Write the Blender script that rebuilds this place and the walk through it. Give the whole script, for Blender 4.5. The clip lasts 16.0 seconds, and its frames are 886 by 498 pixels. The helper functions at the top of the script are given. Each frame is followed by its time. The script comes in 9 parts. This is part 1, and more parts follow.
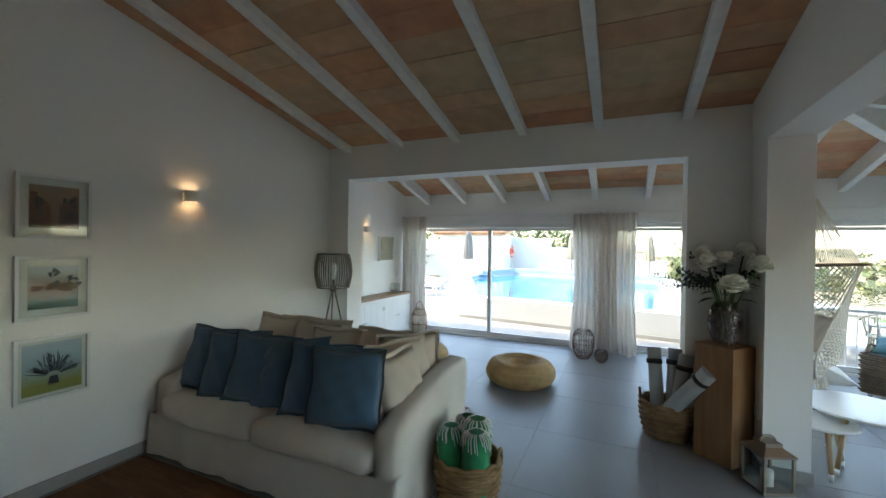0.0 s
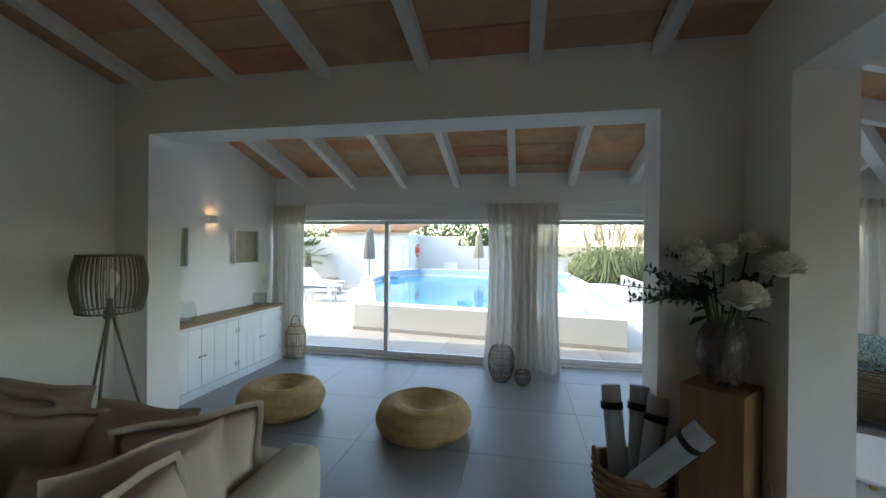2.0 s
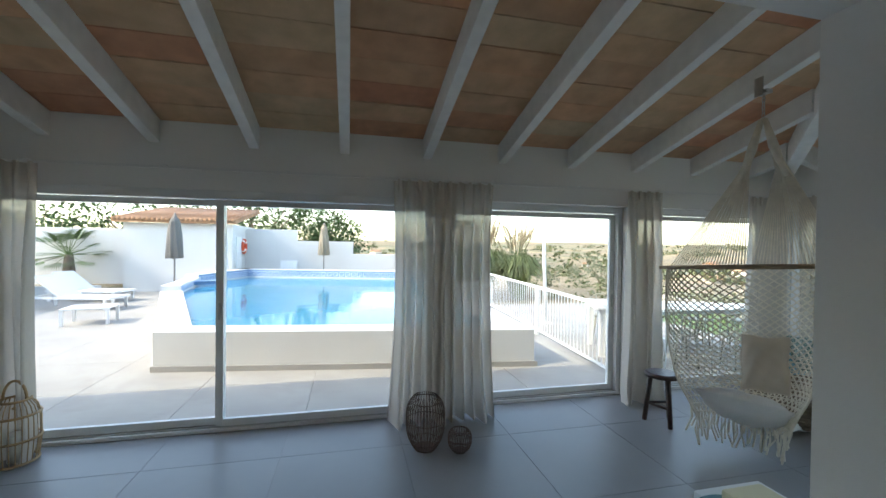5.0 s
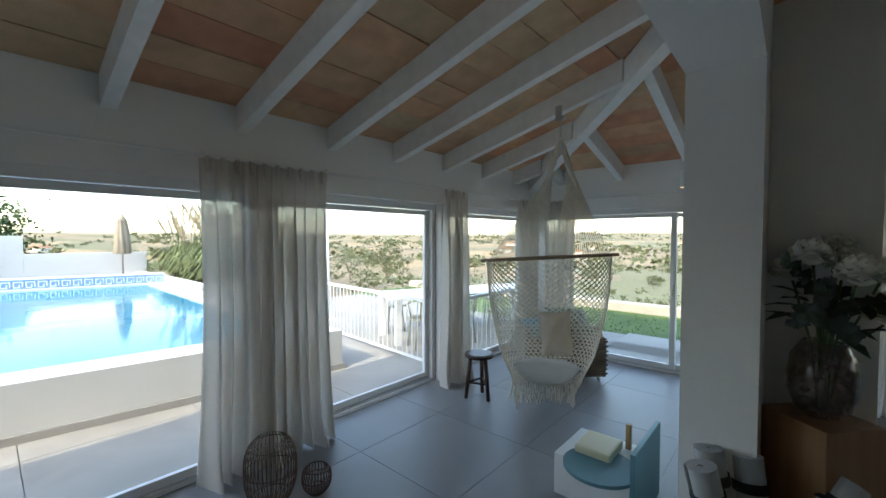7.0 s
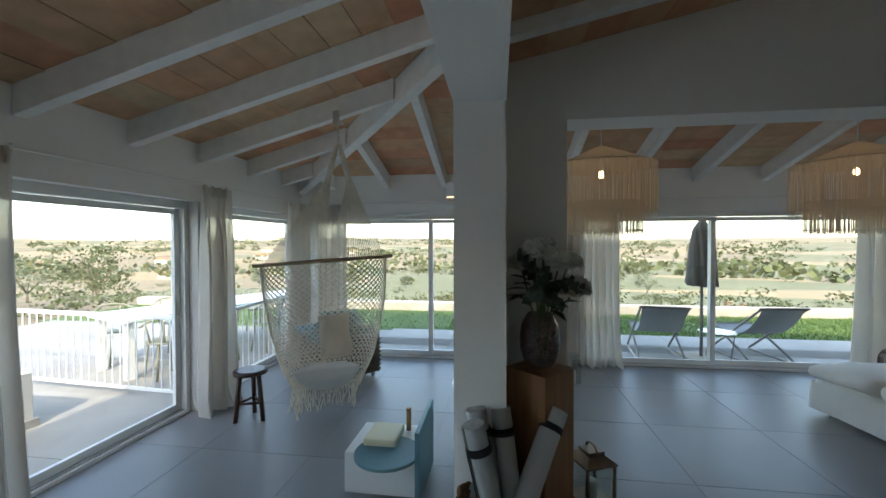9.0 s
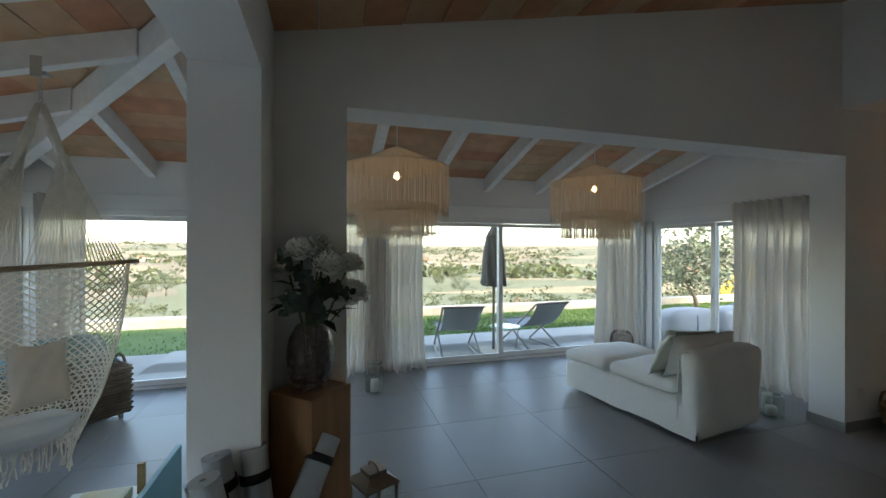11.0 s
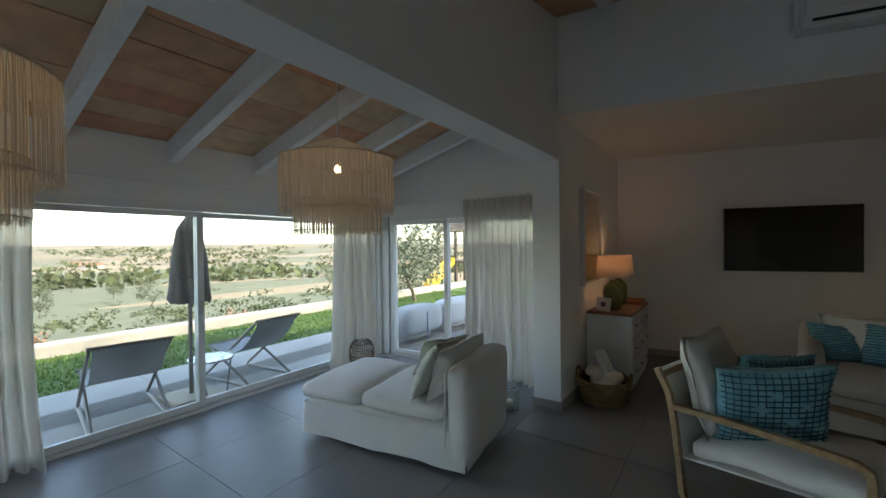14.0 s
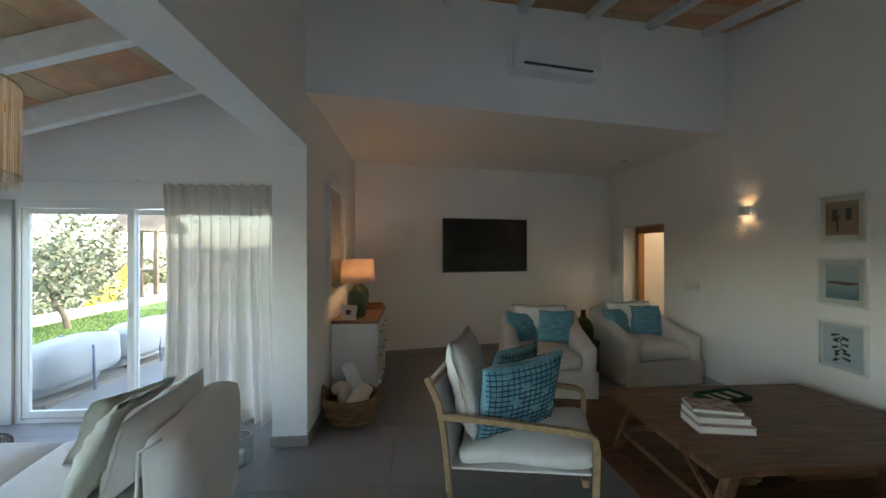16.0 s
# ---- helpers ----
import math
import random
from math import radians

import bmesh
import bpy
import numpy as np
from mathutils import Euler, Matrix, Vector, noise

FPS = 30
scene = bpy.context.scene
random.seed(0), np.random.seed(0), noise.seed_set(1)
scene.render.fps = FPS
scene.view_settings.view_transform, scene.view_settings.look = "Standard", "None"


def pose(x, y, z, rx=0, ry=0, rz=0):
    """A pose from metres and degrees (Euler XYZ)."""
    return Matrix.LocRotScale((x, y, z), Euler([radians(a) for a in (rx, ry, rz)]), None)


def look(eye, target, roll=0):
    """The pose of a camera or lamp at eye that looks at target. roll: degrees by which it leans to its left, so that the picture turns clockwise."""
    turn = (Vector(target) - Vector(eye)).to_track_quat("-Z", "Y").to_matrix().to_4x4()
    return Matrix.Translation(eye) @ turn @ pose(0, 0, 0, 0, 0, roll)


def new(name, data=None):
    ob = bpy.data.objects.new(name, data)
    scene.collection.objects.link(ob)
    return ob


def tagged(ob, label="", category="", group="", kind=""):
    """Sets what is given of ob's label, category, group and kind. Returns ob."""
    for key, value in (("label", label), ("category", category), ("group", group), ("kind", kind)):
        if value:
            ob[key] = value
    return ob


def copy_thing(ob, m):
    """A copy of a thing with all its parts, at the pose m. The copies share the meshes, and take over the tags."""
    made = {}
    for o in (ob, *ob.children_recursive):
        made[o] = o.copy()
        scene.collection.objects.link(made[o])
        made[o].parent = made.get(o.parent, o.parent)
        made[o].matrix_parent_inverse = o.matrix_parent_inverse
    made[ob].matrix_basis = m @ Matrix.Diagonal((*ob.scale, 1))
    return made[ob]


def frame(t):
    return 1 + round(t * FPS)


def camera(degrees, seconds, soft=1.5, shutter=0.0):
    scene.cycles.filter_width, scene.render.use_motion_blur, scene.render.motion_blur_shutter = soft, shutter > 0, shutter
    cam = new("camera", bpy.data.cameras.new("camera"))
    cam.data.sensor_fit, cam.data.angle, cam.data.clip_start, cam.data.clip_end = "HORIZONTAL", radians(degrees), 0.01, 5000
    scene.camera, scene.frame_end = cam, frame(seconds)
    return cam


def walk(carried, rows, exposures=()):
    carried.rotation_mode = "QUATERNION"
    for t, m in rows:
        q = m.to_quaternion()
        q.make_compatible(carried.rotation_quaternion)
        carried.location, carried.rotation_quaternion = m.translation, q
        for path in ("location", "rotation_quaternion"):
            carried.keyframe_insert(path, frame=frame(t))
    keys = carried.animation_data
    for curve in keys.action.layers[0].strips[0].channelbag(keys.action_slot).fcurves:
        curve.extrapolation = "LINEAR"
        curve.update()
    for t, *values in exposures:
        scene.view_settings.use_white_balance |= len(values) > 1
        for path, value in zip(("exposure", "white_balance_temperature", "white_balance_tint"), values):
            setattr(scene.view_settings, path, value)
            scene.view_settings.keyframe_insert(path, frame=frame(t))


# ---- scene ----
# ---------- camera and walk ----------
cam = camera(95.8, 16.0)
ROWS = [
    (0.0, 0.411, 0.076, 1.577, 23.99, -0.26, -0.88),
    (0.5, 0.419, 0.401, 1.561, 19.08, -0.31, -0.93),
    (1.0, 0.379, 0.794, 1.551, 15.71, -0.23, -0.79),
    (1.5, 0.262, 1.131, 1.554, 13.21, -0.32, -0.74),
    (2.0, 0.127, 1.476, 1.554, 10.81, -0.19, -0.62),
    (2.5, 0.030, 1.798, 1.562, 8.13, -0.30, -0.53),
    (3.0, -0.044, 2.159, 1.576, 5.72, -0.47, -0.66),
    (4.2, -0.330, 2.880, 1.578, -3.60, -0.65, -0.68),
    (5.5, -0.862, 3.384, 1.580, -21.00, -0.90, -0.71),
    (6.0, -1.026, 3.614, 1.609, -30.30, -1.49, -0.60),
    (6.5, -1.125, 3.774, 1.629, -39.32, -1.72, -0.48),
    (7.0, -1.183, 3.860, 1.628, -48.83, -1.68, -0.12),
    (7.5, -1.225, 3.963, 1.629, -57.94, -1.31, 0.13),
    (8.0, -1.291, 4.039, 1.633, -66.99, -1.32, 0.06),
    (8.5, -1.286, 4.028, 1.628, -74.57, -1.20, 0.19),
    (9.0, -1.263, 3.997, 1.607, -82.11, -0.93, 0.13),
    (9.5, -1.226, 3.935, 1.625, -88.36, -1.18, 0.13),
    (10.0, -1.164, 3.841, 1.577, -94.73, -0.61, -0.14),
    (12.5, -0.471, 3.429, 1.584, -122.54, -0.87, 0.39),
    (13.0, -0.221, 3.315, 1.601, -128.65, -0.90, 0.45),
    (13.5, -0.038, 3.227, 1.582, -135.96, -0.70, 0.54),
    (14.0, 0.072, 3.125, 1.582, -144.90, -0.55, 0.59),
    (14.5, 0.200, 3.076, 1.599, -155.11, -0.54, 0.55),
    (15.0, 0.313, 2.961, 1.572, -165.81, -0.32, 0.45),
    (15.5, 0.389, 2.814, 1.543, -174.78, 0.04, 0.15),
    (16.0, 0.488, 2.635, 1.545, -183.97, 0.15, 0.08),
]
walk(cam, [(t, pose(x, y, z, 90 + pitch, roll, yaw)) for t, x, y, z, yaw, pitch, roll in ROWS],
     exposures=[(t, s, k, 10) for t, s, k in ((0.0, 3.4, 7200), (1.5, 3.05, 7050), (3.0, 2.62, 7400), (7.0, 2.6, 7050), (10.0, 2.74, 7300), (12.5, 2.80, 7000), (13.5, 2.62, 7000), (14.5, 2.6, 7200), (15.0, 2.65, 7200), (15.5, 3.12, 6900), (16.0, 3.6, 7100))])

# ---------- world, sun, exposure ----------
SUN_ELEV, SUN_AZ = 38.0, 261.0          # degrees; azimuth clockwise from +y towards +x
world = bpy.data.worlds.new("sky")
scene.world = world
world.use_nodes = True
wn = world.node_tree.nodes
wn.clear()
sky = wn.new("ShaderNodeTexSky")
sky.sky_type = "NISHITA"
sky.sun_disc = False
sky.sun_elevation, sky.sun_rotation = radians(SUN_ELEV), radians(SUN_AZ)
sky.air_density, sky.dust_density, sky.ozone_density = 1.0, 1.2, 1.0
bg = wn.new("ShaderNodeBackground")
bg.inputs["Strength"].default_value = 0.15
wo = wn.new("ShaderNodeOutputWorld")
world.node_tree.links.new(sky.outputs[0], bg.inputs[0])
world.node_tree.links.new(bg.outputs[0], wo.inputs[0])
sun = new("sun", bpy.data.lights.new("sun", "SUN"))
sun.data.energy, sun.data.angle, sun.data.color = 0.80, radians(0.53), (1.0, 0.94, 0.85)
sa, se = radians(SUN_AZ), radians(SUN_ELEV)
sun.matrix_world = look((math.sin(sa) * math.cos(se) * 40, math.cos(sa) * math.cos(se) * 40, math.sin(se) * 40), (0, 0, 0))

# ---------- helpers ----------
def mat(name, base, rough=0.6, metal=0.0, var=0.12, scale=6.0, bump=0.0, bump_scale=60.0, alt=None, alt_scale=1.5,
        spec=0.5, sub=0.0, rand=0.0, trans=0.0, ior=1.45, sheen=0.0, island=0.0, stretch=None):
    """A procedural material: two scales of colour variation, roughness variation and fine relief."""
    m = bpy.data.materials.new(name)
    m.use_nodes = True
    nt = m.node_tree
    N, L = nt.nodes, nt.links
    p = N["Principled BSDF"]
    p.inputs["Roughness"].default_value, p.inputs["Metallic"].default_value = rough, metal
    p.inputs["Specular IOR Level"].default_value = spec
    p.inputs["IOR"].default_value = ior
    p.inputs["Transmission Weight"].default_value = trans
    p.inputs["Sheen Weight"].default_value = sheen
    tc = N.new("ShaderNodeTexCoord")
    src = tc.outputs["Object"]
    if stretch:
        mp = N.new("ShaderNodeMapping")
        mp.inputs["Scale"].default_value = stretch
        L.new(src, mp.inputs["Vector"])
        src = mp.outputs[0]
    n1 = N.new("ShaderNodeTexNoise")
    n1.inputs["Scale"].default_value, n1.inputs["Detail"].default_value = scale, 6.0
    n2 = N.new("ShaderNodeTexNoise")
    n2.inputs["Scale"].default_value, n2.inputs["Detail"].default_value = alt_scale, 3.0
    L.new(src, n1.inputs["Vector"]); L.new(src, n2.inputs["Vector"])
    mix = N.new("ShaderNodeMix"); mix.data_type = "RGBA"
    c = Vector(base[:3])
    other = Vector(alt[:3]) if alt else c * (1 - 2 * var)
    ramp = N.new("ShaderNodeMapRange")
    ramp.inputs["From Min"].default_value, ramp.inputs["From Max"].default_value = 0.35, 0.65
    L.new(n2.outputs["Fac"], ramp.inputs["Value"])
    L.new(ramp.outputs[0], mix.inputs["Factor"])
    mix.inputs["A"].default_value, mix.inputs["B"].default_value = (*c, 1), (*other, 1)
    hsv = N.new("ShaderNodeHueSaturation")
    L.new(mix.outputs["Result"], hsv.inputs["Color"])
    val = N.new("ShaderNodeMapRange")
    val.inputs["From Min"].default_value, val.inputs["From Max"].default_value = 0.25, 0.75
    val.inputs["To Min"].default_value, val.inputs["To Max"].default_value = 1 - var, 1 + var
    L.new(n1.outputs["Fac"], val.inputs["Value"])
    out = val.outputs[0]
    if rand or island:
        src2 = N.new("ShaderNodeNewGeometry").outputs["Random Per Island"] if island else N.new("ShaderNodeObjectInfo").outputs["Random"]
        r = N.new("ShaderNodeMapRange")
        amt = island or rand
        r.inputs["To Min"].default_value, r.inputs["To Max"].default_value = 1 - amt, 1 + amt
        L.new(src2, r.inputs["Value"])
        mu = N.new("ShaderNodeMath"); mu.operation = "MULTIPLY"
        L.new(out, mu.inputs[0]); L.new(r.outputs[0], mu.inputs[1])
        out = mu.outputs[0]
    L.new(out, hsv.inputs["Value"])
    L.new(hsv.outputs[0], p.inputs["Base Color"])
    rr = N.new("ShaderNodeMapRange")
    rr.inputs["To Min"].default_value, rr.inputs["To Max"].default_value = max(rough - 0.04, 0.02), min(rough + 0.06, 1)
    L.new(n1.outputs["Fac"], rr.inputs["Value"])
    L.new(rr.outputs[0], p.inputs["Roughness"])
    if bump:
        n3 = N.new("ShaderNodeTexNoise")
        n3.inputs["Scale"].default_value, n3.inputs["Detail"].default_value = bump_scale, 4.0
        L.new(src, n3.inputs["Vector"])
        b = N.new("ShaderNodeBump")
        b.inputs["Strength"].default_value, b.inputs["Distance"].default_value = 1.0, bump
        L.new(n3.outputs["Fac"], b.inputs["Height"])
        L.new(b.outputs[0], p.inputs["Normal"])
    return m


def weave(m, scale=180.0, dist=0.0006, direction=None):
    """Adds a woven or ribbed relief to a material."""
    N, L = m.node_tree.nodes, m.node_tree.links
    tc = N.new("ShaderNodeTexCoord")
    w = N.new("ShaderNodeTexWave")
    w.inputs["Scale"].default_value, w.inputs["Distortion"].default_value = scale, 0.6
    if direction:
        w.bands_direction = direction
    L.new(tc.outputs["Object"], w.inputs["Vector"])
    b = N.new("ShaderNodeBump")
    b.inputs["Distance"].default_value = dist
    L.new(w.outputs["Fac"], b.inputs["Height"])
    p = N["Principled BSDF"]
    if p.inputs["Normal"].links:
        L.new(p.inputs["Normal"].links[0].from_socket, b.inputs["Normal"])
    L.new(b.outputs[0], p.inputs["Normal"])
    return m


def box(bm, x0, x1, y0, y1, z0, z1, m=None):
    vs = [bm.verts.new(v) for v in ((x0, y0, z0), (x1, y0, z0), (x1, y1, z0), (x0, y1, z0), (x0, y0, z1), (x1, y0, z1), (x1, y1, z1), (x0, y1, z1))]
    if m is not None:
        for v in vs:
            v.co = m @ v.co
    return [bm.faces.new([vs[i] for i in f]) for f in ((3, 2, 1, 0), (4, 5, 6, 7), (0, 1, 5, 4), (1, 2, 6, 5), (2, 3, 7, 6), (3, 0, 4, 7))]


def prism(bm, poly, axis, a, b):
    """Extrudes a polygon given in the two other axes along axis from a to b."""
    def at(p, q):
        return {"x": (q, p[0], p[1]), "y": (p[0], q, p[1]), "z": (p[0], p[1], q)}[axis]
    lo, hi = [bm.verts.new(at(p, a)) for p in poly], [bm.verts.new(at(p, b)) for p in poly]
    n = len(poly)
    bm.faces.new(lo[::-1]); bm.faces.new(hi)
    for i in range(n):
        bm.faces.new((lo[i], lo[(i + 1) % n], hi[(i + 1) % n], hi[i]))


def tube(bm, pts, r, seg=8, r2=None, close=False):
    """A round bar along points; r may be one radius or one for each point."""
    pts = [Vector(p) for p in pts]
    n = len(pts)
    rad = list(r) if isinstance(r, (list, tuple)) else [r + ((r2 if r2 is not None else r) - r) * i / max(n - 1, 1) for i in range(n)]
    rings, ref = [], None
    for i, p in enumerate(pts):
        if close:
            d = pts[(i + 1) % n] - pts[i - 1]
        else:
            d = pts[min(i + 1, n - 1)] - pts[max(i - 1, 0)]
        d.normalize()
        if ref is None:
            ref = d.orthogonal().normalized()
        a = (ref - d * ref.dot(d))
        a = a.normalized() if a.length > 1e-6 else d.orthogonal().normalized()
        ref = a
        b = d.cross(a)
        rings.append([bm.verts.new(p + (a * math.cos(2 * math.pi * k / seg) + b * math.sin(2 * math.pi * k / seg)) * rad[i]) for k in range(seg)])
    for i in range(n if close else n - 1):
        u, w = rings[i], rings[(i + 1) % n]
        for k in range(seg):
            bm.faces.new((u[k], u[(k + 1) % seg], w[(k + 1) % seg], w[k]))
    if not close:
        bm.faces.new(rings[0][::-1]); bm.faces.new(rings[-1])


def lathe(bm, profile, seg=32, cx=0.0, cy=0.0, cap=True, wob=0.0):
    """Turns a profile of (radius, z) round the z axis."""
    rings = []
    for r, z in profile:
        rings.append([bm.verts.new((cx + (r + wob * math.sin(5 * k)) * math.cos(2 * math.pi * k / seg), cy + (r + wob * math.sin(5 * k)) * math.sin(2 * math.pi * k / seg), z)) for k in range(seg)])
    for u, w in zip(rings, rings[1:]):
        for k in range(seg):
            bm.faces.new((u[k], u[(k + 1) % seg], w[(k + 1) % seg], w[k]))
    if cap:
        bm.faces.new(rings[0][::-1]); bm.faces.new(rings[-1])


def mesh(bm, name, material, smooth=False, bevel=0.0):
    bmesh.ops.recalc_face_normals(bm, faces=bm.faces[:])
    if bevel:
        bmesh.ops.bevel(bm, geom=bm.edges[:], offset=bevel, segments=2, affect="EDGES", profile=0.6)
    me = bpy.data.meshes.new(name)
    bm.to_mesh(me)
    bm.free()
    for mm in material if isinstance(material, (list, tuple)) else (material,):
        me.materials.append(mm)
    if smooth:
        for p in me.polygons:
            p.use_smooth = True
    return me


def part(name, bm, material, parent, label="", smooth=False, bevel=0.0, m=None):
    """Links a bmesh as one mesh object under a thing or a part."""
    ob = new(name, mesh(bm, name, material, smooth, bevel))
    ob.parent = parent
    if m is not None:
        ob.matrix_basis = m
    if label:
        tagged(ob, label)
    return ob


def thing(name, label, category, m=None, group="", kind=""):
    ob = new(name)
    ob.empty_display_size = 0.1
    if m is not None:
        ob.matrix_basis = m
    return tagged(ob, label, category, group, kind)


def solid(name, bm, material, label="", category="", kind="", group="", smooth=False, bevel=0.0, m=None):
    ob = new(name, mesh(bm, name, material, smooth, bevel))
    if m is not None:
        ob.matrix_basis = m
    return tagged(ob, label, category, group, kind)


def boxed(*boxes):
    bm = bmesh.new()
    for b in boxes:
        box(bm, *b)
    return bm


# ---------- materials ----------
M_WALL = mat("white_plaster", (0.87, 0.86, 0.84), 0.85, var=0.02, scale=3.0, bump=0.0012, bump_scale=35.0, spec=0.2)
M_OUTW = mat("white_render", (0.62, 0.61, 0.59), 0.9, var=0.03, scale=2.0, bump=0.002, bump_scale=40.0, spec=0.2)
M_BEAM = mat("white_painted_wood", (0.83, 0.825, 0.81), 0.6, var=0.04, scale=3.0, bump=0.0016, bump_scale=9.0, stretch=(9, 9, 9), spec=0.3)
M_FLOOR = mat("porcelain_tile", (0.255, 0.252, 0.25), 0.38, var=0.04, scale=5.0, alt=(0.235, 0.232, 0.23), rand=0.03)
M_GROUT = mat("grey_grout", (0.24, 0.23, 0.22), 0.9, var=0.1, scale=20.0)
M_BASE = mat("stone_skirting", (0.36, 0.345, 0.325), 0.4, var=0.05, scale=6.0)
M_FRAME = mat("white_lacquered_aluminium", (0.80, 0.80, 0.79), 0.35, var=0.015, scale=3.0)
M_SEAL = mat("dark_rubber_seal", (0.03, 0.03, 0.03), 0.7, var=0.1)
M_STEEL = mat("brushed_steel", (0.55, 0.55, 0.54), 0.3, metal=1.0, var=0.05, scale=30.0)
M_TERR = mat("terrace_stone_tile", (0.38, 0.36, 0.325), 0.75, var=0.08, scale=7.0, bump=0.0008, bump_scale=50.0, alt=(0.33, 0.31, 0.28), rand=0.05)
M_TGROUT = mat("terrace_grout", (0.38, 0.36, 0.33), 0.95, var=0.1)


def tile_mat():
    m = mat("terracotta_slab", (0.62, 0.35, 0.21), 0.85, var=0.14, scale=7.0, bump=0.0012, bump_scale=60.0, alt=(0.45, 0.31, 0.20), alt_scale=2.5, spec=0.15)
    N, L = m.node_tree.nodes, m.node_tree.links
    geo = N.new("ShaderNodeNewGeometry")
    cr = N.new("ShaderNodeValToRGB")
    els = cr.color_ramp
    els.elements[0].color, els.elements[0].position = (0.66, 0.27, 0.165, 1), 0.0
    els.elements[1].color, els.elements[1].position = (0.62, 0.48, 0.31, 1), 1.0
    for pos, c in ((0.25, (0.72, 0.40, 0.24, 1)), (0.5, (0.74, 0.50, 0.31, 1)), (0.7, (0.54, 0.33, 0.21, 1)), (0.85, (0.72, 0.53, 0.34, 1))):
        e = els.elements.new(pos)
        e.color = c
    L.new(geo.outputs["Random Per Island"], cr.inputs["Fac"])
    mx = N.new("ShaderNodeMix"); mx.data_type = "RGBA"; mx.inputs["Factor"].default_value = 0.62
    hs = [n for n in N if n.type == "HUE_SAT"][0]
    old = hs.inputs["Color"].links[0].from_socket
    L.new(old, mx.inputs["A"]); L.new(cr.outputs[0], mx.inputs["B"]); L.new(mx.outputs["Result"], hs.inputs["Color"])
    return m


M_TILE = tile_mat()


def glass_mat(name, tint=(1, 1, 1), rough=0.0):
    m = bpy.data.materials.new(name)
    m.use_nodes = True
    N, L = m.node_tree.nodes, m.node_tree.links
    N.clear()
    o = N.new("ShaderNodeOutputMaterial")
    t, g, x = N.new("ShaderNodeBsdfTransparent"), N.new("ShaderNodeBsdfGlossy"), N.new("ShaderNodeMixShader")
    t.inputs[0].default_value = (*tint, 1)
    g.inputs["Roughness"].default_value = rough
    lw = N.new("ShaderNodeLayerWeight")
    po = N.new("ShaderNodeMath"); po.operation = "POWER"; po.inputs[1].default_value = 5.0
    ma = N.new("ShaderNodeMath"); ma.operation = "MULTIPLY_ADD"; ma.inputs[1].default_value, ma.inputs[2].default_value = 0.8, 0.03
    L.new(lw.outputs["Facing"], po.inputs[0]); L.new(po.outputs[0], ma.inputs[0]); L.new(ma.outputs[0], x.inputs[0])
    L.new(t.outputs[0], x.inputs[1]); L.new(g.outputs[0], x.inputs[2]); L.new(x.outputs[0], o.inputs[0])
    return m


M_GLASS = glass_mat("window_glass", (0.96, 0.98, 0.97))

# ---------- plan (metres) ----------
XW, XWA = -2.85, -3.40            # west walls: living room, pool alcove
YH0, YH1, ZH = 3.955, 4.24, 2.365  # wall between living room and pool alcove
OPX0, OPX1 = -2.55, 0.91
XE0, XE1, ZE = 1.342, 1.61, 2.375  # wall between living room and east alcove
OPY0, OPY1 = -0.595, 3.57
YT = -4.05                        # television wall
YBH, ZBH = -1.46, 2.78            # bulkhead over the rear sitting corner
YN, XF, YS = 6.82, 4.20, -1.20     # glazed fronts: north, east, south
SL, ZEAVE = 0.27, 2.545           # alcove roof slope, height of the slabs at the fronts
SM, ZM = 0.2087, 2.745             # living-room roof slope, height at its north wall
T = 0.28
DY0, DY1 = -3.58, -2.53            # inner doorway in the west wall


def roof_n(y): return ZEAVE + SL * (YN - y)
def roof_e(x): return ZEAVE + SL * (XF - x)
def roof_m(y): return ZM + SM * (YH0 - y)


SKEW = math.tan(radians(12))        # the rear wall and its bulkhead stand askew to the rest
def y_tv(x): return -3.12 + SKEW * (x - XE0)
def y_bh(x): return -0.55 + SKEW * (x - XE0)


def askew(y_of, back, front, z0, z1):
    """An upright slab across the room along a slanting line."""
    b2 = bmesh.new()
    prism(b2, [(XW, y_of(XW) - back), (XE0, y_of(XE0) - back), (XE0, y_of(XE0) + front), (XW, y_of(XW) + front)], "z", z0, z1)
    return b2


ST = "structure"
# walls
solid("wall_west", boxed((XW - T, XW, YT - T, DY0, 0, 4.1), (XW - T, XW, DY0, DY1, 1.90, 4.1), (XW - T, XW, DY1, YH0, 0, 4.1)), M_WALL, "white plastered wall", "wall", ST)
solid("wall_alcove_west", boxed((XWA - T, XWA, YH1, YN + T, 0, 3.5)), M_WALL, "white plastered wall", "wall", ST)
solid("wall_pool_opening", boxed((XWA - T, OPX0, YH0, YH1, 0, 3.4), (OPX1, XE1, YH0, YH1, 0, 3.4), (OPX0, OPX1, YH0, YH1, ZH, 3.4)), M_WALL, "white plastered wall with a wide opening", "wall", ST)
solid("wall_east_opening", boxed((XE0, XE1, OPY1, YH0, 0, 3.5), (XE0, XE1, OPY0, OPY1, ZE, 4.1), (XE0, XE1, YT - T, OPY0, 0, 4.1)), M_WALL, "white plastered wall with a wide opening", "wall", ST)
solid("wall_television", askew(y_tv, T, 0, 0, 3.3), M_WALL, "white plastered wall", "wall", ST)
solid("wall_bulkhead", askew(y_bh, 0.2, 0, ZBH, 4.1), M_WALL, "white plastered bulkhead above the rear corner", "wall", ST)
bm = bmesh.new()
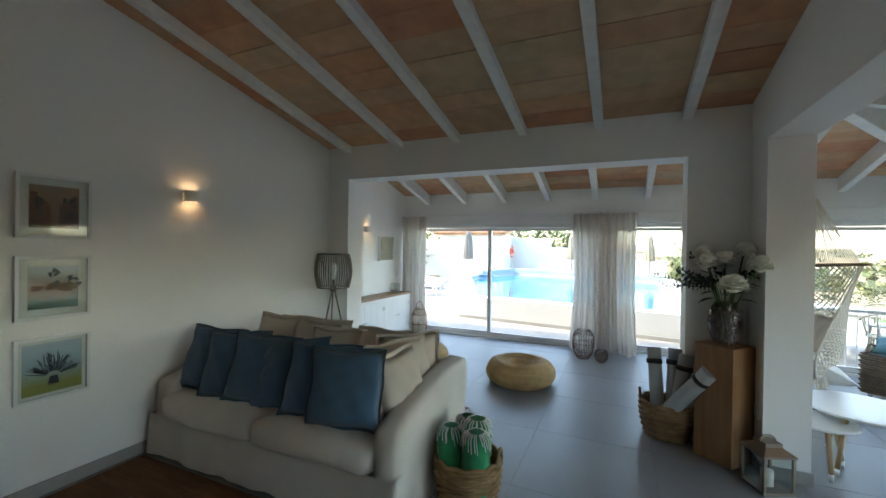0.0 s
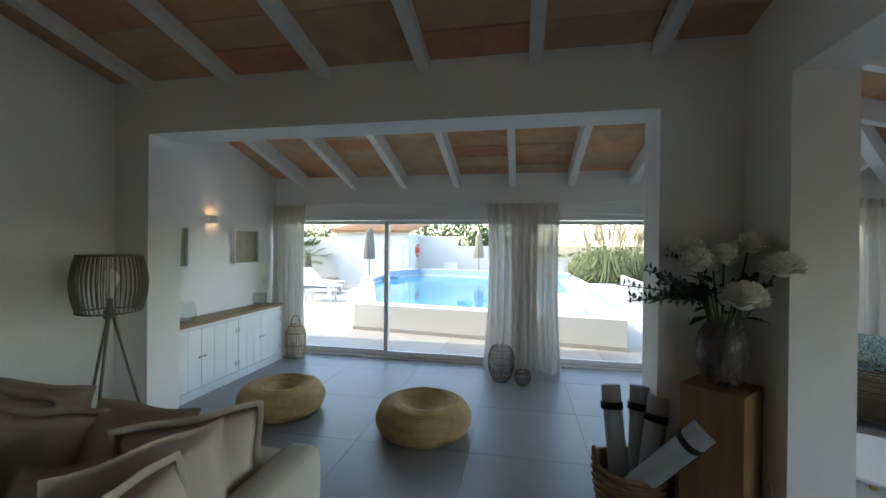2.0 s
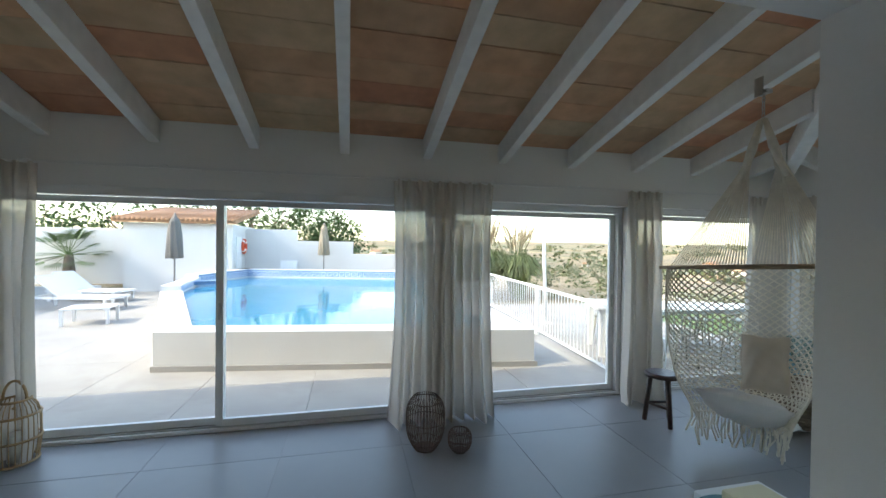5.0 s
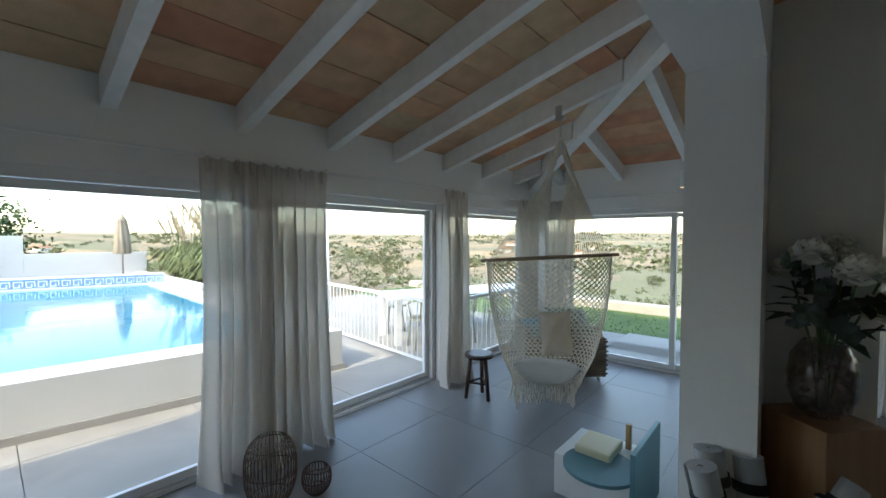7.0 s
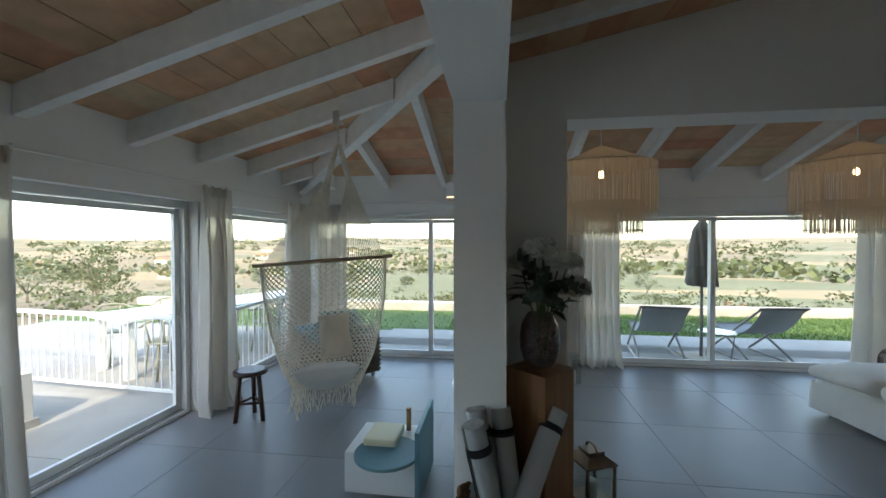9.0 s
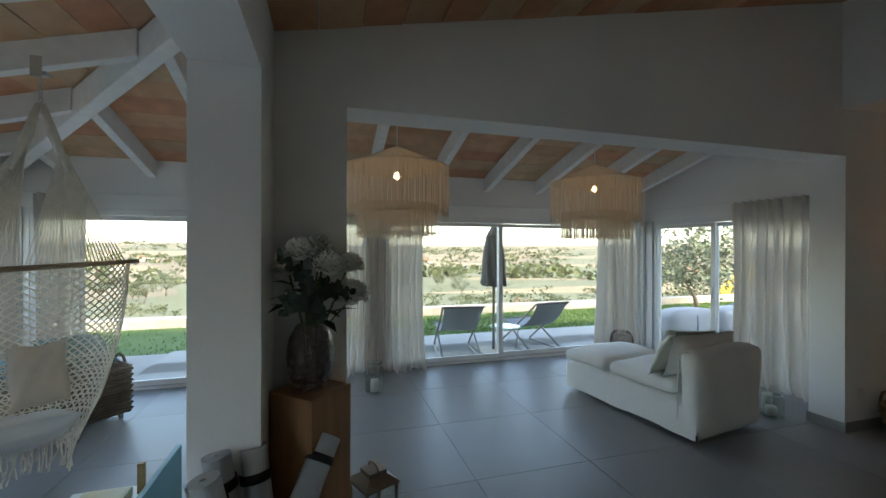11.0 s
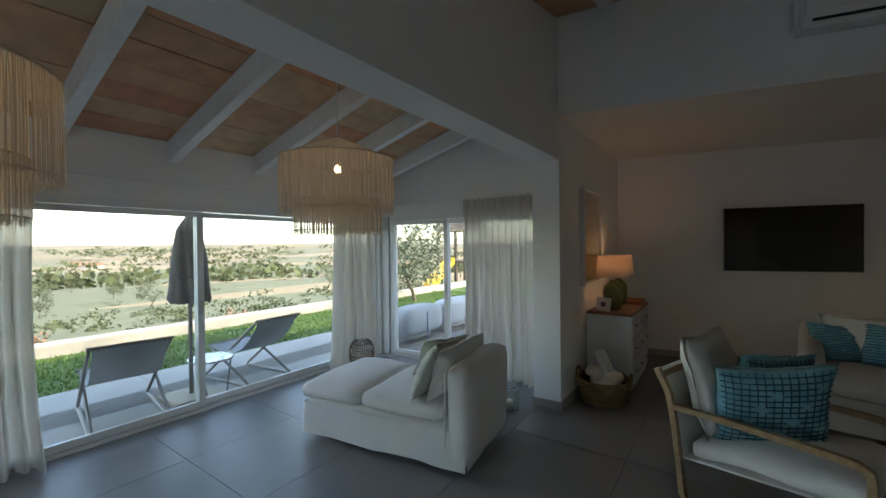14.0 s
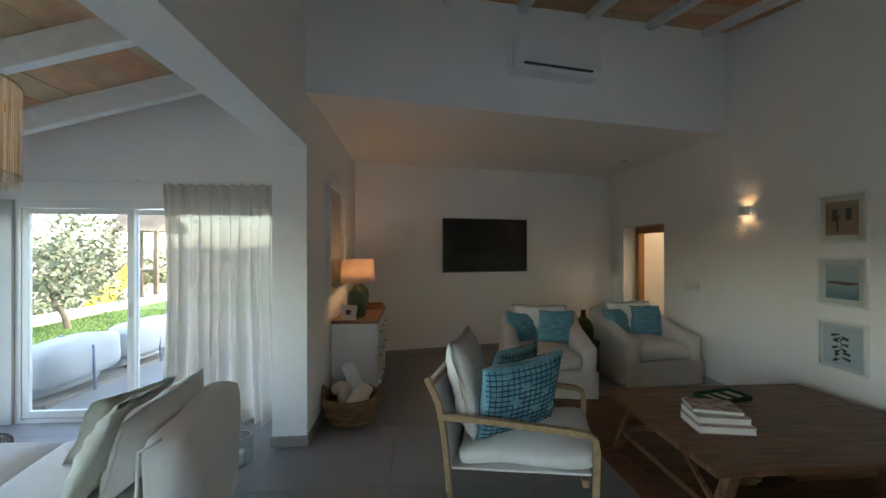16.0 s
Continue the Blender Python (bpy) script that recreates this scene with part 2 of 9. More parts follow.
prism(bm, [(XW, y_tv(XW)), (XE0, y_tv(XE0)), (XE0, y_bh(XE0) - 0.2), (XW, y_bh(XW) - 0.2)], "z", ZBH + 0.02, ZBH + 0.2)
solid("ceiling_rear", bm, M_WALL, "smooth white plaster ceiling", "ceiling", ST)
# lintels above the glazing
ZF = 2.0
solid("wall_north", boxed((XWA, XF + T, YN, YN + T, ZF, roof_n(YN) + 0.05)), M_WALL, "white plastered lintel above glazing", "wall", ST)
solid("wall_east", boxed((XF, XF + T, YS - T, YN, ZF, roof_e(XF) + 0.05)), M_WALL, "white plastered lintel above glazing", "wall", ST)
bm = bmesh.new()
prism(bm, [(XE1, ZF), (XF, ZF), (XF, roof_e(XF) + 0.02), (XE1, roof_e(XE1) + 0.02)], "y", YS - T, YS)
solid("wall_south", bm, M_WALL, "white plastered gable above glazing", "wall", ST)
# skirting
BH, BT = 0.085, 0.012
for i, b in enumerate([(XW, XW + BT, DY1, YH0), (XW, XW + BT, YT, DY0), (XW, OPX0, YH0 - BT, YH0), (OPX0, OPX0 + BT, YH0 - BT, YH1 + BT), (XWA, OPX0, YH1, YH1 + BT),
                       (OPX1 - BT, OPX1, YH0 - BT, YH1 + BT), (OPX1, XE0, YH0 - BT, YH0), (XE0 - BT, XE0, OPY1, YH0 - BT), (XE0 - BT, XE1 + BT, OPY1 - BT, OPY1),
                       (XE1, XE1 + BT, OPY1, YH1), (OPX1, XE1 + BT, YH1, YH1 + BT), (XE0 - BT, XE1 + BT, OPY0, OPY0 + BT), (XE0 - BT, XE0, YT, OPY0),
                       (XE1, XE1 + BT, YS, OPY0), (XWA, XWA + BT, YH1, YN)]):
    solid("baseboard", boxed((*b, 0, BH)), M_BASE, "grey stone skirting board along the wall", "baseboard", ST, bevel=0.002)

solid("baseboard", askew(y_tv, 0, BT, 0, BH), M_BASE, "grey stone skirting board along the wall", "baseboard", ST, bevel=0.002)

# ---------- ceilings: slabs and rafters ----------
RAF_N = [0.03 + 0.735 * i for i in range(-4, 6)]
RAF_E = [0.74 + 0.80 * i for i in range(-2, 8)]
RAF_M = [0.21 + 0.69 * i for i in range(-4, 2)]


def slabs(bm, u0, u1, v0, v1, put, width=0.235, rnd=None):
    """A row of thin fired-clay slabs between two rafters; put(u, v, dz) gives the place."""
    v = v0
    while v < v1 - 0.01:
        w = min(v + width, v1)
        g = 0.003
        d = rnd.uniform(-0.004, 0.003)
        t1, t2 = rnd.uniform(-0.002, 0.002), rnd.uniform(-0.002, 0.002)
        a = [put(u0, v + g, d + t1), put(u1, v + g, d + t2), put(u1, w - g, d - t1), put(u0, w - g, d - t2)]
        lo = [bm.verts.new(p) for p in a]
        hi = [bm.verts.new((p[0], p[1], p[2] + 0.03)) for p in a]
        bm.faces.new(lo[::-1]); bm.faces.new(hi)
        for i in range(4):
            bm.faces.new((lo[i], lo[(i + 1) % 4], hi[(i + 1) % 4], hi[i]))
        v += width


rnd = random.Random(4)
bm = bmesh.new()
xs = [XWA] + [x for x in RAF_N if XWA < x < XF] + [XF]
for a, b in zip(xs, xs[1:]):
    y_stop = max(YH1, YN - (XF - b)) if b > 1.9 else YH1
    slabs(bm, a, b, 0.0, YN - y_stop + (0.0 if y_stop == YH1 else b - a), lambda u, v, d: (u, YN - v, roof_n(YN - v) + d + (0.0 if YN - v >= YN - (XF - u) - 0.35 or u < 1.9 else 0.5)), rnd=rnd)
solid("ceiling_north", bm, M_TILE, "ceiling of terracotta slabs between white rafters", "ceiling", ST)
bm = bmesh.new()
ys = [YS] + [y for y in RAF_E if YS < y < YN] + [YN]
for a, b in zip(ys, ys[1:]):
    x_stop = XE1 if a < YH1 - 0.3 else max(XE1, XF - (YN - a))
    slabs(bm, a, b, 0.0, XF - x_stop, lambda u, v, d: (XF - v, u, roof_e(XF - v) + d + 0.004), rnd=rnd)
solid("ceiling_east", bm, M_TILE, "ceiling of terracotta slabs between white rafters", "ceiling", ST)
bm = bmesh.new()
xs = [XW] + RAF_M + [XE0]
for a, b in zip(xs, xs[1:]):
    slabs(bm, a, b, 0.0, YH0 - YBH, lambda u, v, d: (u, YH0 - v, roof_m(YH0 - v) + d), rnd=rnd)
solid("ceiling_living", bm, M_TILE, "ceiling of terracotta slabs between white rafters", "ceiling", ST)
# closed roof above the slabs
bm = bmesh.new()
# runs on west past the alcove, unseen, to shade the north terrace
prism(bm, [(YN + 0.75, roof_n(YN + 0.75) + 0.05), (YN + 0.75, roof_n(YN + 0.75) + 0.2), (YH1, roof_n(YH1) + 0.2), (YH1, roof_n(YH1) + 0.05)], "x", -9.6, XE1)
solid("roof_north", bm, M_OUTW, "low-pitched roof", "roof", ST)
bm = bmesh.new()
def sheet(name, pts, label):
    b2 = bmesh.new()
    lo = [b2.verts.new(p) for p in pts]
    hi = [b2.verts.new((p[0], p[1], p[2] + 0.15)) for p in pts]
    b2.faces.new(lo[::-1]); b2.faces.new(hi)
    for i in range(len(pts)):
        b2.faces.new((lo[i], lo[(i + 1) % len(pts)], hi[(i + 1) % len(pts)], hi[i]))
    solid(name, b2, M_OUTW, label, "roof", ST)
bm.free()
yc = YN - (XF - XE1)
sheet("roof_corner", [(XE1, YN + 0.75, roof_n(YN + 0.75) + 0.05), (XF + 0.75, YN + 0.75, roof_n(YN + 0.75) + 0.05), (XE1, yc, roof_n(yc) + 0.05)], "low-pitched hip roof")
sheet("roof_east", [(XF + 0.75, YN + 0.75, roof_e(XF + 0.75) + 0.05), (XF + 0.75, YS - 0.6, roof_e(XF + 0.75) + 0.05), (XE1, YS - 0.6, roof_e(XE1) + 0.05), (XE1, yc, roof_e(XE1) + 0.05)], "low-pitched roof")
sheet("roof_living", [(XW - 0.4, YH0 + 0.1, roof_m(YH0) + 0.06), (XE1, YH0 + 0.1, roof_m(YH0) + 0.06), (XE1, YBH - 0.1, roof_m(YBH) + 0.08), (XW - 0.4, YBH - 0.1, roof_m(YBH) + 0.08)], "low-pitched roof")
sheet("roof_rear", [(XW - 0.4, YT - 0.5, 3.35), (XE1, YT - 0.5, 3.35), (XE1, YBH - 0.1, 3.95), (XW - 0.4, YBH - 0.1, 3.95)], "low-pitched roof")


def rafter_n(x, y_up):
    b2 = bmesh.new()
    w, h = 0.04, 0.185
    y0 = YN + 0.0
    prism(b2, [(y0, roof_n(y0) - h), (y0, roof_n(y0) + 0.004), (y_up, roof_n(y_up) + 0.004), (y_up, roof_n(y_up) - h)], "x", x - w, x + w)
    return b2


for x in RAF_N:
    if x < XWA + 0.05:
        x = XWA + 0.06
    up = max(YH1, YN - (XF - x) + 0.06)
    if YN - up > 0.15:
        solid("rafter", rafter_n(x, up), M_BEAM, "white-painted wooden rafter of the alcove ceiling", "rafter", ST, "alcove rafters", bevel=0.006)
for y in RAF_E:
    y = max(y, YS + 0.05)
    up = max(XE1, XF - (YN - y) + 0.06) if y > 3.5 else XE1
    b2 = bmesh.new()
    prism(b2, [(XF, roof_e(XF) - 0.185), (XF, roof_e(XF) + 0.004), (up, roof_e(up) + 0.004), (up, roof_e(up) - 0.185)], "y", y - 0.04, y + 0.04)
    solid("rafter", b2, M_BEAM, "white-painted wooden rafter of the alcove ceiling", "rafter", ST, "alcove rafters", bevel=0.006)
for x in RAF_M:
    b2 = bmesh.new()
    prism(b2, [(YH0, roof_m(YH0) - 0.075), (YH0, roof_m(YH0) + 0.004), (YBH, roof_m(YBH) + 0.004), (YBH, roof_m(YBH) - 0.075)], "x", x - 0.04, x + 0.04)
    solid("rafter", b2, M_BEAM, "white-painted rafter of the living-room ceiling", "rafter", ST, "living-room rafters", bevel=0.005)
# hip beam
b2 = bmesh.new()
d1 = XF - XE1
hw = 0.055
p0, p1 = Vector((XF, YN, roof_n(YN))), Vector((XE1, YN - d1, roof_e(XE1)))
side = Vector((1, -1, 0)).normalized() * hw
vs = []
for p in (p0, p1):
    for sgn, dz in ((-1, -0.24), (1, -0.24), (1, -0.02), (-1, -0.02)):
        vs.append(b2.verts.new(p + side * sgn + Vector((0, 0, dz))))
for f in ((0, 1, 2, 3), (7, 6, 5, 4), (0, 4, 5, 1), (1, 5, 6, 2), (2, 6, 7, 3), (3, 7, 4, 0)):
    b2.faces.new([vs[i] for i in f])
solid("hip_beam", b2, M_BEAM, "heavy white-painted hip beam under the corner of the roof", "beam", ST, bevel=0.008)


# ---------- glazing ----------
def slider(name, along, fixed, a, b, splits, inward, overlap=True):
    """A run of sliding glass doors. along: 'x' or 'y'; fixed: the plane; inward: +1 or -1 towards the room."""
    root = thing(name, "white aluminium sliding glass doors in a lacquered frame", "window", kind=ST)

    def bx(u0, u1, d0, d1, z0, z1):
        d0, d1 = sorted((fixed + inward * d0, fixed + inward * d1))
        return (u0, u1, d0, d1, z0, z1) if along == "x" else (d0, d1, u0, u1, z0, z1)
    part("window_frame", boxed(bx(a, b, -0.10, 0.0, ZF - 0.07, ZF), bx(a, a + 0.05, -0.10, 0.0, 0.028, ZF - 0.07), bx(b - 0.05, b, -0.10, 0.0, 0.028, ZF - 0.07)), M_FRAME, root, bevel=0.003)
    part("window_sill", boxed(bx(a, b, -0.12, 0.004, 0.0, 0.028)), M_FRAME, root, "white aluminium floor track", bevel=0.002)
    part("track", boxed(bx(a + 0.05, b - 0.05, -0.03, -0.024, 0.028, 0.036), bx(a + 0.05, b - 0.05, -0.075, -0.069, 0.028, 0.036)), M_STEEL, root)
    edges = [a + 0.05] + list(splits) + [b - 0.05]
    for i, (u0, u1) in enumerate(zip(edges, edges[1:])):
        lane = -0.027 if i % 2 else -0.072
        if i:
            u0 -= 0.03
        if i < len(edges) - 2:
            u1 += 0.03
        s, d = 0.06, 0.018
        sash = part("sash", boxed(bx(u0, u0 + s, lane - d, lane + d, 0.04, ZF - 0.075), bx(u1 - s, u1, lane - d, lane + d, 0.04, ZF - 0.075),
                                  bx(u0 + s, u1 - s, lane - d, lane + d, 0.04, 0.10), bx(u0 + s, u1 - s, lane - d, lane + d, ZF - 0.125, ZF - 0.075)), M_FRAME, root, bevel=0.003)
        pane = part("pane", boxed(bx(u0 + s - 0.004, u1 - s + 0.004, lane - 0.006, lane + 0.006, 0.096, ZF - 0.121)), M_GLASS, sash, "clear glass pane")
        pane.visible_shadow = False
        hx = u0 + s / 2 if i else u1 - s / 2
        part("latch", boxed(bx(hx - 0.008, hx + 0.008, lane + d, lane + d + 0.012, 0.93, 1.07)), M_STEEL, sash, "small steel latch", bevel=0.003)
    return root


slider("window_1", "x", YN, XWA + 0.02, 0.14, [-1.70], -1)
slider("window_2", "x", YN + 0.1, 0.26, 2.18, [], -1)
slider("window_3", "x", YN + 0.1, 2.30, XF - 0.02, [], -1)
slider("window_4", "y", XF, 3.12, YN - 0.13, [4.93], -1)
slider("window_5", "y", XF, YS + 0.03, 3.0, [1.31], -1)
slider("window_6", "x", YS, XE1 + 0.03, XF - 0.14, [3.08], 1)
solid("post", boxed((0.14, 0.26, YN - 0.01, YN + 0.2, 0, ZF)), M_OUTW, "white post between glazed doors", "post", ST, bevel=0.004)
solid("post", boxed((2.18, 2.30, YN, YN + 0.24, 0, ZF)), M_OUTW, "white post between glazed doors", "post", ST, bevel=0.004)
solid("post", boxed((XF, XF + 0.14, 3.0, 3.12, 0, ZF)), M_OUTW, "white post between glazed doors", "post", ST, bevel=0.004)
solid("post", boxed((XF - 0.02, XF + 0.13, YN - 0.13, YN + 0.24, 0, ZF)), M_OUTW, "white corner post between glazed doors", "post", ST, bevel=0.004)
solid("post", boxed((XF - 0.14, XF + 0.13, YS - 0.13, YS + 0.03, 0, ZF)), M_OUTW, "white corner post between glazed doors", "post", ST, bevel=0.004)
# passage behind the inner doorway
# unseen mass added west of the alcove to keep sun off the terrace
solid("wall_shade_block", boxed((-9.4, -3.95, 1.0, YN, 0, roof_n(YN) + 0.04), (-9.4, -3.95, 1.0, YH1, roof_n(YN) + 0.04, roof_n(YH1))), M_OUTW, "unseen white block added west of the house to shade the terrace", "wall", ST)
solid("wall_passage", boxed((XW - 1.5, XW - 1.4, -3.7, -1.7, 0, 2.6), (XW - 1.4, XW - T, -3.7, -3.6, 0, 2.6), (XW - 1.4, XW - T, -1.8, -1.7, 0, 2.6), (XW - 1.5, XW - T, -3.7, -1.7, 2.6, 2.7)), M_WALL, "white passage walls behind the doorway", "wall", ST)

# ---------- outdoors: materials ----------
M_SOIL = mat("dry_field", (0.38, 0.29, 0.18), 0.95, var=0.12, scale=0.9, alt=(0.30, 0.24, 0.14), alt_scale=0.15)
M_LAWN = mat("lawn_soil", (0.10, 0.15, 0.04), 0.95, var=0.2, scale=8.0, alt=(0.07, 0.12, 0.03), alt_scale=1.2)
M_GRASS = mat("grass_blade", (0.13, 0.20, 0.045), 0.8, var=0.2, scale=3.0, island=0.3, alt=(0.09, 0.16, 0.035))
M_STONE = mat("pale_garden_wall", (0.52, 0.46, 0.37), 0.9, var=0.12, scale=5.0, bump=0.004, bump_scale=18.0)
M_BUSH = mat("scrub_foliage", (0.065, 0.085, 0.033), 0.85, var=0.25, scale=3.0, island=0.4, alt=(0.11, 0.11, 0.05), alt_scale=0.4)
M_OLIVE = mat("olive_foliage", (0.13, 0.15, 0.09), 0.8, var=0.25, scale=4.0, island=0.4, alt=(0.19, 0.20, 0.13), alt_scale=1.5)
M_PINE = mat("pine_foliage", (0.045, 0.085, 0.03), 0.85, var=0.25, scale=3.0, island=0.4, alt=(0.08, 0.12, 0.04), alt_scale=1.0)
M_BARK = mat("grey_bark", (0.16, 0.12, 0.085), 0.9, var=0.2, scale=12.0, bump=0.01, bump_scale=14.0)
M_PALM = mat("palm_leaf", (0.10, 0.16, 0.05), 0.6, var=0.2, scale=6.0, island=0.25)
M_PAMPG = mat("pampas_blade", (0.15, 0.18, 0.07), 0.8, var=0.2, scale=5.0, island=0.3)
M_PLUME = mat("pampas_plume", (0.62, 0.52, 0.36), 0.95, var=0.12, scale=10.0, island=0.15)
M_ROOFT = mat("clay_roof_tile", (0.46, 0.25, 0.14), 0.85, var=0.2, scale=6.0, rand=0.15)
M_POOLT = mat("blue_mosaic", (0.07, 0.17, 0.36), 0.3, var=0.3, scale=40.0, alt=(0.20, 0.33, 0.48), alt_scale=25.0)
M_POOLW = mat("white_mosaic", (0.70, 0.74, 0.78), 0.3, var=0.05)
M_POOLB = mat("turquoise_pool_lining", (0.05, 0.30, 0.44), 0.5, var=0.06, scale=2.0)
M_PARAG = mat("taupe_parasol_cloth", (0.20, 0.18, 0.16), 0.9, var=0.12, scale=8.0)
M_PARAB = mat("sand_parasol_cloth", (0.36, 0.30, 0.22), 0.9, var=0.12, scale=8.0)
M_ALU = mat("white_powder_coat", (0.76, 0.76, 0.75), 0.4, var=0.02)
M_SLING = mat("grey_sling_mesh", (0.36, 0.37, 0.38), 0.85, var=0.08, scale=40.0)
M_DKFR = mat("taupe_chair_frame", (0.22, 0.20, 0.18), 0.5, var=0.06)
M_ORANGE = mat("orange_lifebuoy", (0.70, 0.09, 0.03), 0.5, var=0.05)
M_PIPING = mat("blue_webbing", (0.20, 0.25, 0.36), 0.8, var=0.1)
M_OUTC = mat("pale_grey_outdoor_cloth", (0.44, 0.45, 0.47), 0.95, var=0.06, scale=5.0, bump=0.006, bump_scale=6.0)
M_FARV = mat("far_building", (0.66, 0.62, 0.55), 0.9, var=0.05)


def water_mat():
    m = mat("pool_water", (0.025, 0.20, 0.33), 0.03, var=0.05, scale=1.2, alt=(0.04, 0.25, 0.38), alt_scale=0.4, bump=0.004, bump_scale=2.2)
    m.node_tree.nodes["Principled BSDF"].inputs["IOR"].default_value = 1.33
    return m


M_WATER = water_mat()


def field_mat():
    """Farm land: a patchwork of dry, ploughed and scrubby plots with hedge tones."""
    m = mat("farm_land", (0.27, 0.21, 0.125), 0.95, var=0.14, scale=0.35, alt=(0.20, 0.165, 0.095), alt_scale=0.05)
    N, L = m.node_tree.nodes, m.node_tree.links
    tc, mp, vo, cr, mx = N.new("ShaderNodeTexCoord"), N.new("ShaderNodeMapping"), N.new("ShaderNodeTexVoronoi"), N.new("ShaderNodeValToRGB"), N.new("ShaderNodeMix")
    mp.inputs["Scale"].default_value = (0.014, 0.009, 0.0)
    mp.inputs["Rotation"].default_value = (0, 0, 0.5)
    L.new(tc.outputs["Object"], mp.inputs[0]); L.new(mp.outputs[0], vo.inputs["Vector"])
    vo.inputs["Scale"].default_value = 1.0
    sp = N.new("ShaderNodeSeparateColor")
    L.new(vo.outputs["Color"], sp.inputs[0]); L.new(sp.outputs[0], cr.inputs[0])
    cr.color_ramp.interpolation = "CONSTANT"
    cr.color_ramp.elements[0].color, cr.color_ramp.elements[1].color = (0.36, 0.25, 0.125, 1), (0.15, 0.15, 0.07, 1)
    cr.color_ramp.elements[1].position = 0.8
    for pos, c in ((0.2, (0.25, 0.18, 0.10, 1)), (0.4, (0.13, 0.14, 0.06, 1)), (0.55, (0.32, 0.235, 0.135, 1)), (0.7, (0.21, 0.15, 0.085, 1))):
        e = cr.color_ramp.elements.new(pos); e.color = c
    mx.data_type = "RGBA"; mx.inputs["Factor"].default_value = 0.7
    hs = [n for n in N if n.type == "HUE_SAT"][0]
    L.new(hs.inputs["Color"].links[0].from_socket, mx.inputs["A"]); L.new(cr.outputs[0], mx.inputs["B"]); L.new(mx.outputs["Result"], hs.inputs["Color"])
    return m


M_FIELD = field_mat()
M_HILL = mat("far_hills", (0.16, 0.20, 0.19), 0.95, var=0.12, scale=0.01, alt=(0.20, 0.22, 0.20), alt_scale=0.004)


# ---------- ground ----------
def land(x, y):
    """Height of the land: level with the house, falling away to a wide plain with low hills far off."""
    dx, dy = max(0, x - 9.2, -14 - x), max(0, y - 21.2, -30 - y)
    d = math.hypot(dx, dy)
    z = -0.35 - 3.2 * min(1, d / 26) - 9.0 * min(1, max(0, d - 20) / 160)
    z += 1.2 * noise.noise((x * 0.02, y * 0.02, 0.3)) * min(1, d / 60)
    r = math.hypot(x, y)
    if r > 500:
        z += min(1, (r - 500) / 1500) * (16 + 34 * max(0, noise.noise((x * 0.0011, y * 0.0011, 2.0)) + 0.25))
    return z


bm = bmesh.new()
rad_ = [0, 4, 8, 10, 12, 14, 17, 20, 24, 29, 35, 43, 54, 68, 86, 110, 145, 190, 250, 330, 430, 560, 730, 950, 1250, 1650, 2200, 3000, 4200]
NS = 120
rings = []
for r in rad_:
    if r == 0:
        rings.append([bm.verts.new((0, 0, -0.6))])
    else:
        rings.append([bm.verts.new((r * math.cos(2 * math.pi * k / NS), r * math.sin(2 * math.pi * k / NS), min(land(r * math.cos(2 * math.pi * k / NS), r * math.sin(2 * math.pi * k / NS)), 70))) for k in range(NS)])
for k in range(NS):
    bm.faces.new((rings[0][0], rings[1][k], rings[1][(k + 1) % NS]))
for a, b in zip(rings[1:], rings[2:]):
    for k in range(NS):
        bm.faces.new((a[k], b[k], b[(k + 1) % NS], a[(k + 1) % NS]))
solid("ground", bm, M_FIELD, "dry farm land falling away to a wide plain and low hills", "ground", ST, smooth=True)

LAWN_X0, LAWN_X1 = 6.15, 8.60
solid("lawn", boxed((LAWN_X0, LAWN_X1, -24, 14, -0.5, -0.10)), M_LAWN, "mown green lawn beside the terrace", "lawn", ST)
solid("lawn_rear", boxed((-6, LAWN_X0, -24, -7.5, -0.5, -0.10)), M_LAWN, "mown green lawn beyond the south terrace", "lawn", ST)
rg = np.random.RandomState(3)
n = 26000
gx = np.where(rg.rand(n) < 0.9, rg.uniform(LAWN_X0, LAWN_X1, n), rg.uniform(LAWN_X0, LAWN_X1, n))
gy = np.where(rg.rand(n) < 0.75, rg.uniform(-9, 5, n), rg.uniform(-22, 13, n))
ang, hh = rg.uniform(0, 6.28, n), rg.uniform(0.025, 0.06, n)
co = np.zeros((n, 3, 3))
w = 0.012
co[:, 0] = np.stack([gx - w * np.cos(ang), gy - w * np.sin(ang), np.full(n, -0.102)], 1)
co[:, 1] = np.stack([gx + w * np.cos(ang), gy + w * np.sin(ang), np.full(n, -0.102)], 1)
co[:, 2] = np.stack([gx + rg.uniform(-0.03, 0.03, n), gy + rg.uniform(-0.03, 0.03, n), -0.10 + hh], 1)
me = bpy.data.meshes.new("grass")
me.from_pydata(co.reshape(-1, 3).tolist(), [], [(3 * i, 3 * i + 1, 3 * i + 2) for i in range(n)])
me.materials.append(M_GRASS)
tagged(new("grass", me), "short green lawn grass", "grass", kind="stuff")
# garden wall beyond the lawn
solid("garden_wall", boxed((LAWN_X1, LAWN_X1 + 0.35, -24, 14, -1.2, 0.10)), M_STONE, "low pale stone garden wall at the lawn's edge", "garden wall", ST, bevel=0.02)
terrace = solid("terrace", boxed((-14, 2.55, YN + 0.12, 19.6, -0.5, -0.062), (2.55, LAWN_X0, YN + 0.12, 13.6, -0.5, -0.062), (XF + 0.13, LAWN_X0, -7.5, YN + 0.12, -0.5, -0.062), (XE1 - 6, XF + 0.13, -7.5, YS - 0.13, -0.5, -0.062)), M_TGROUT, "pale stone terrace paving", "pavement", ST)

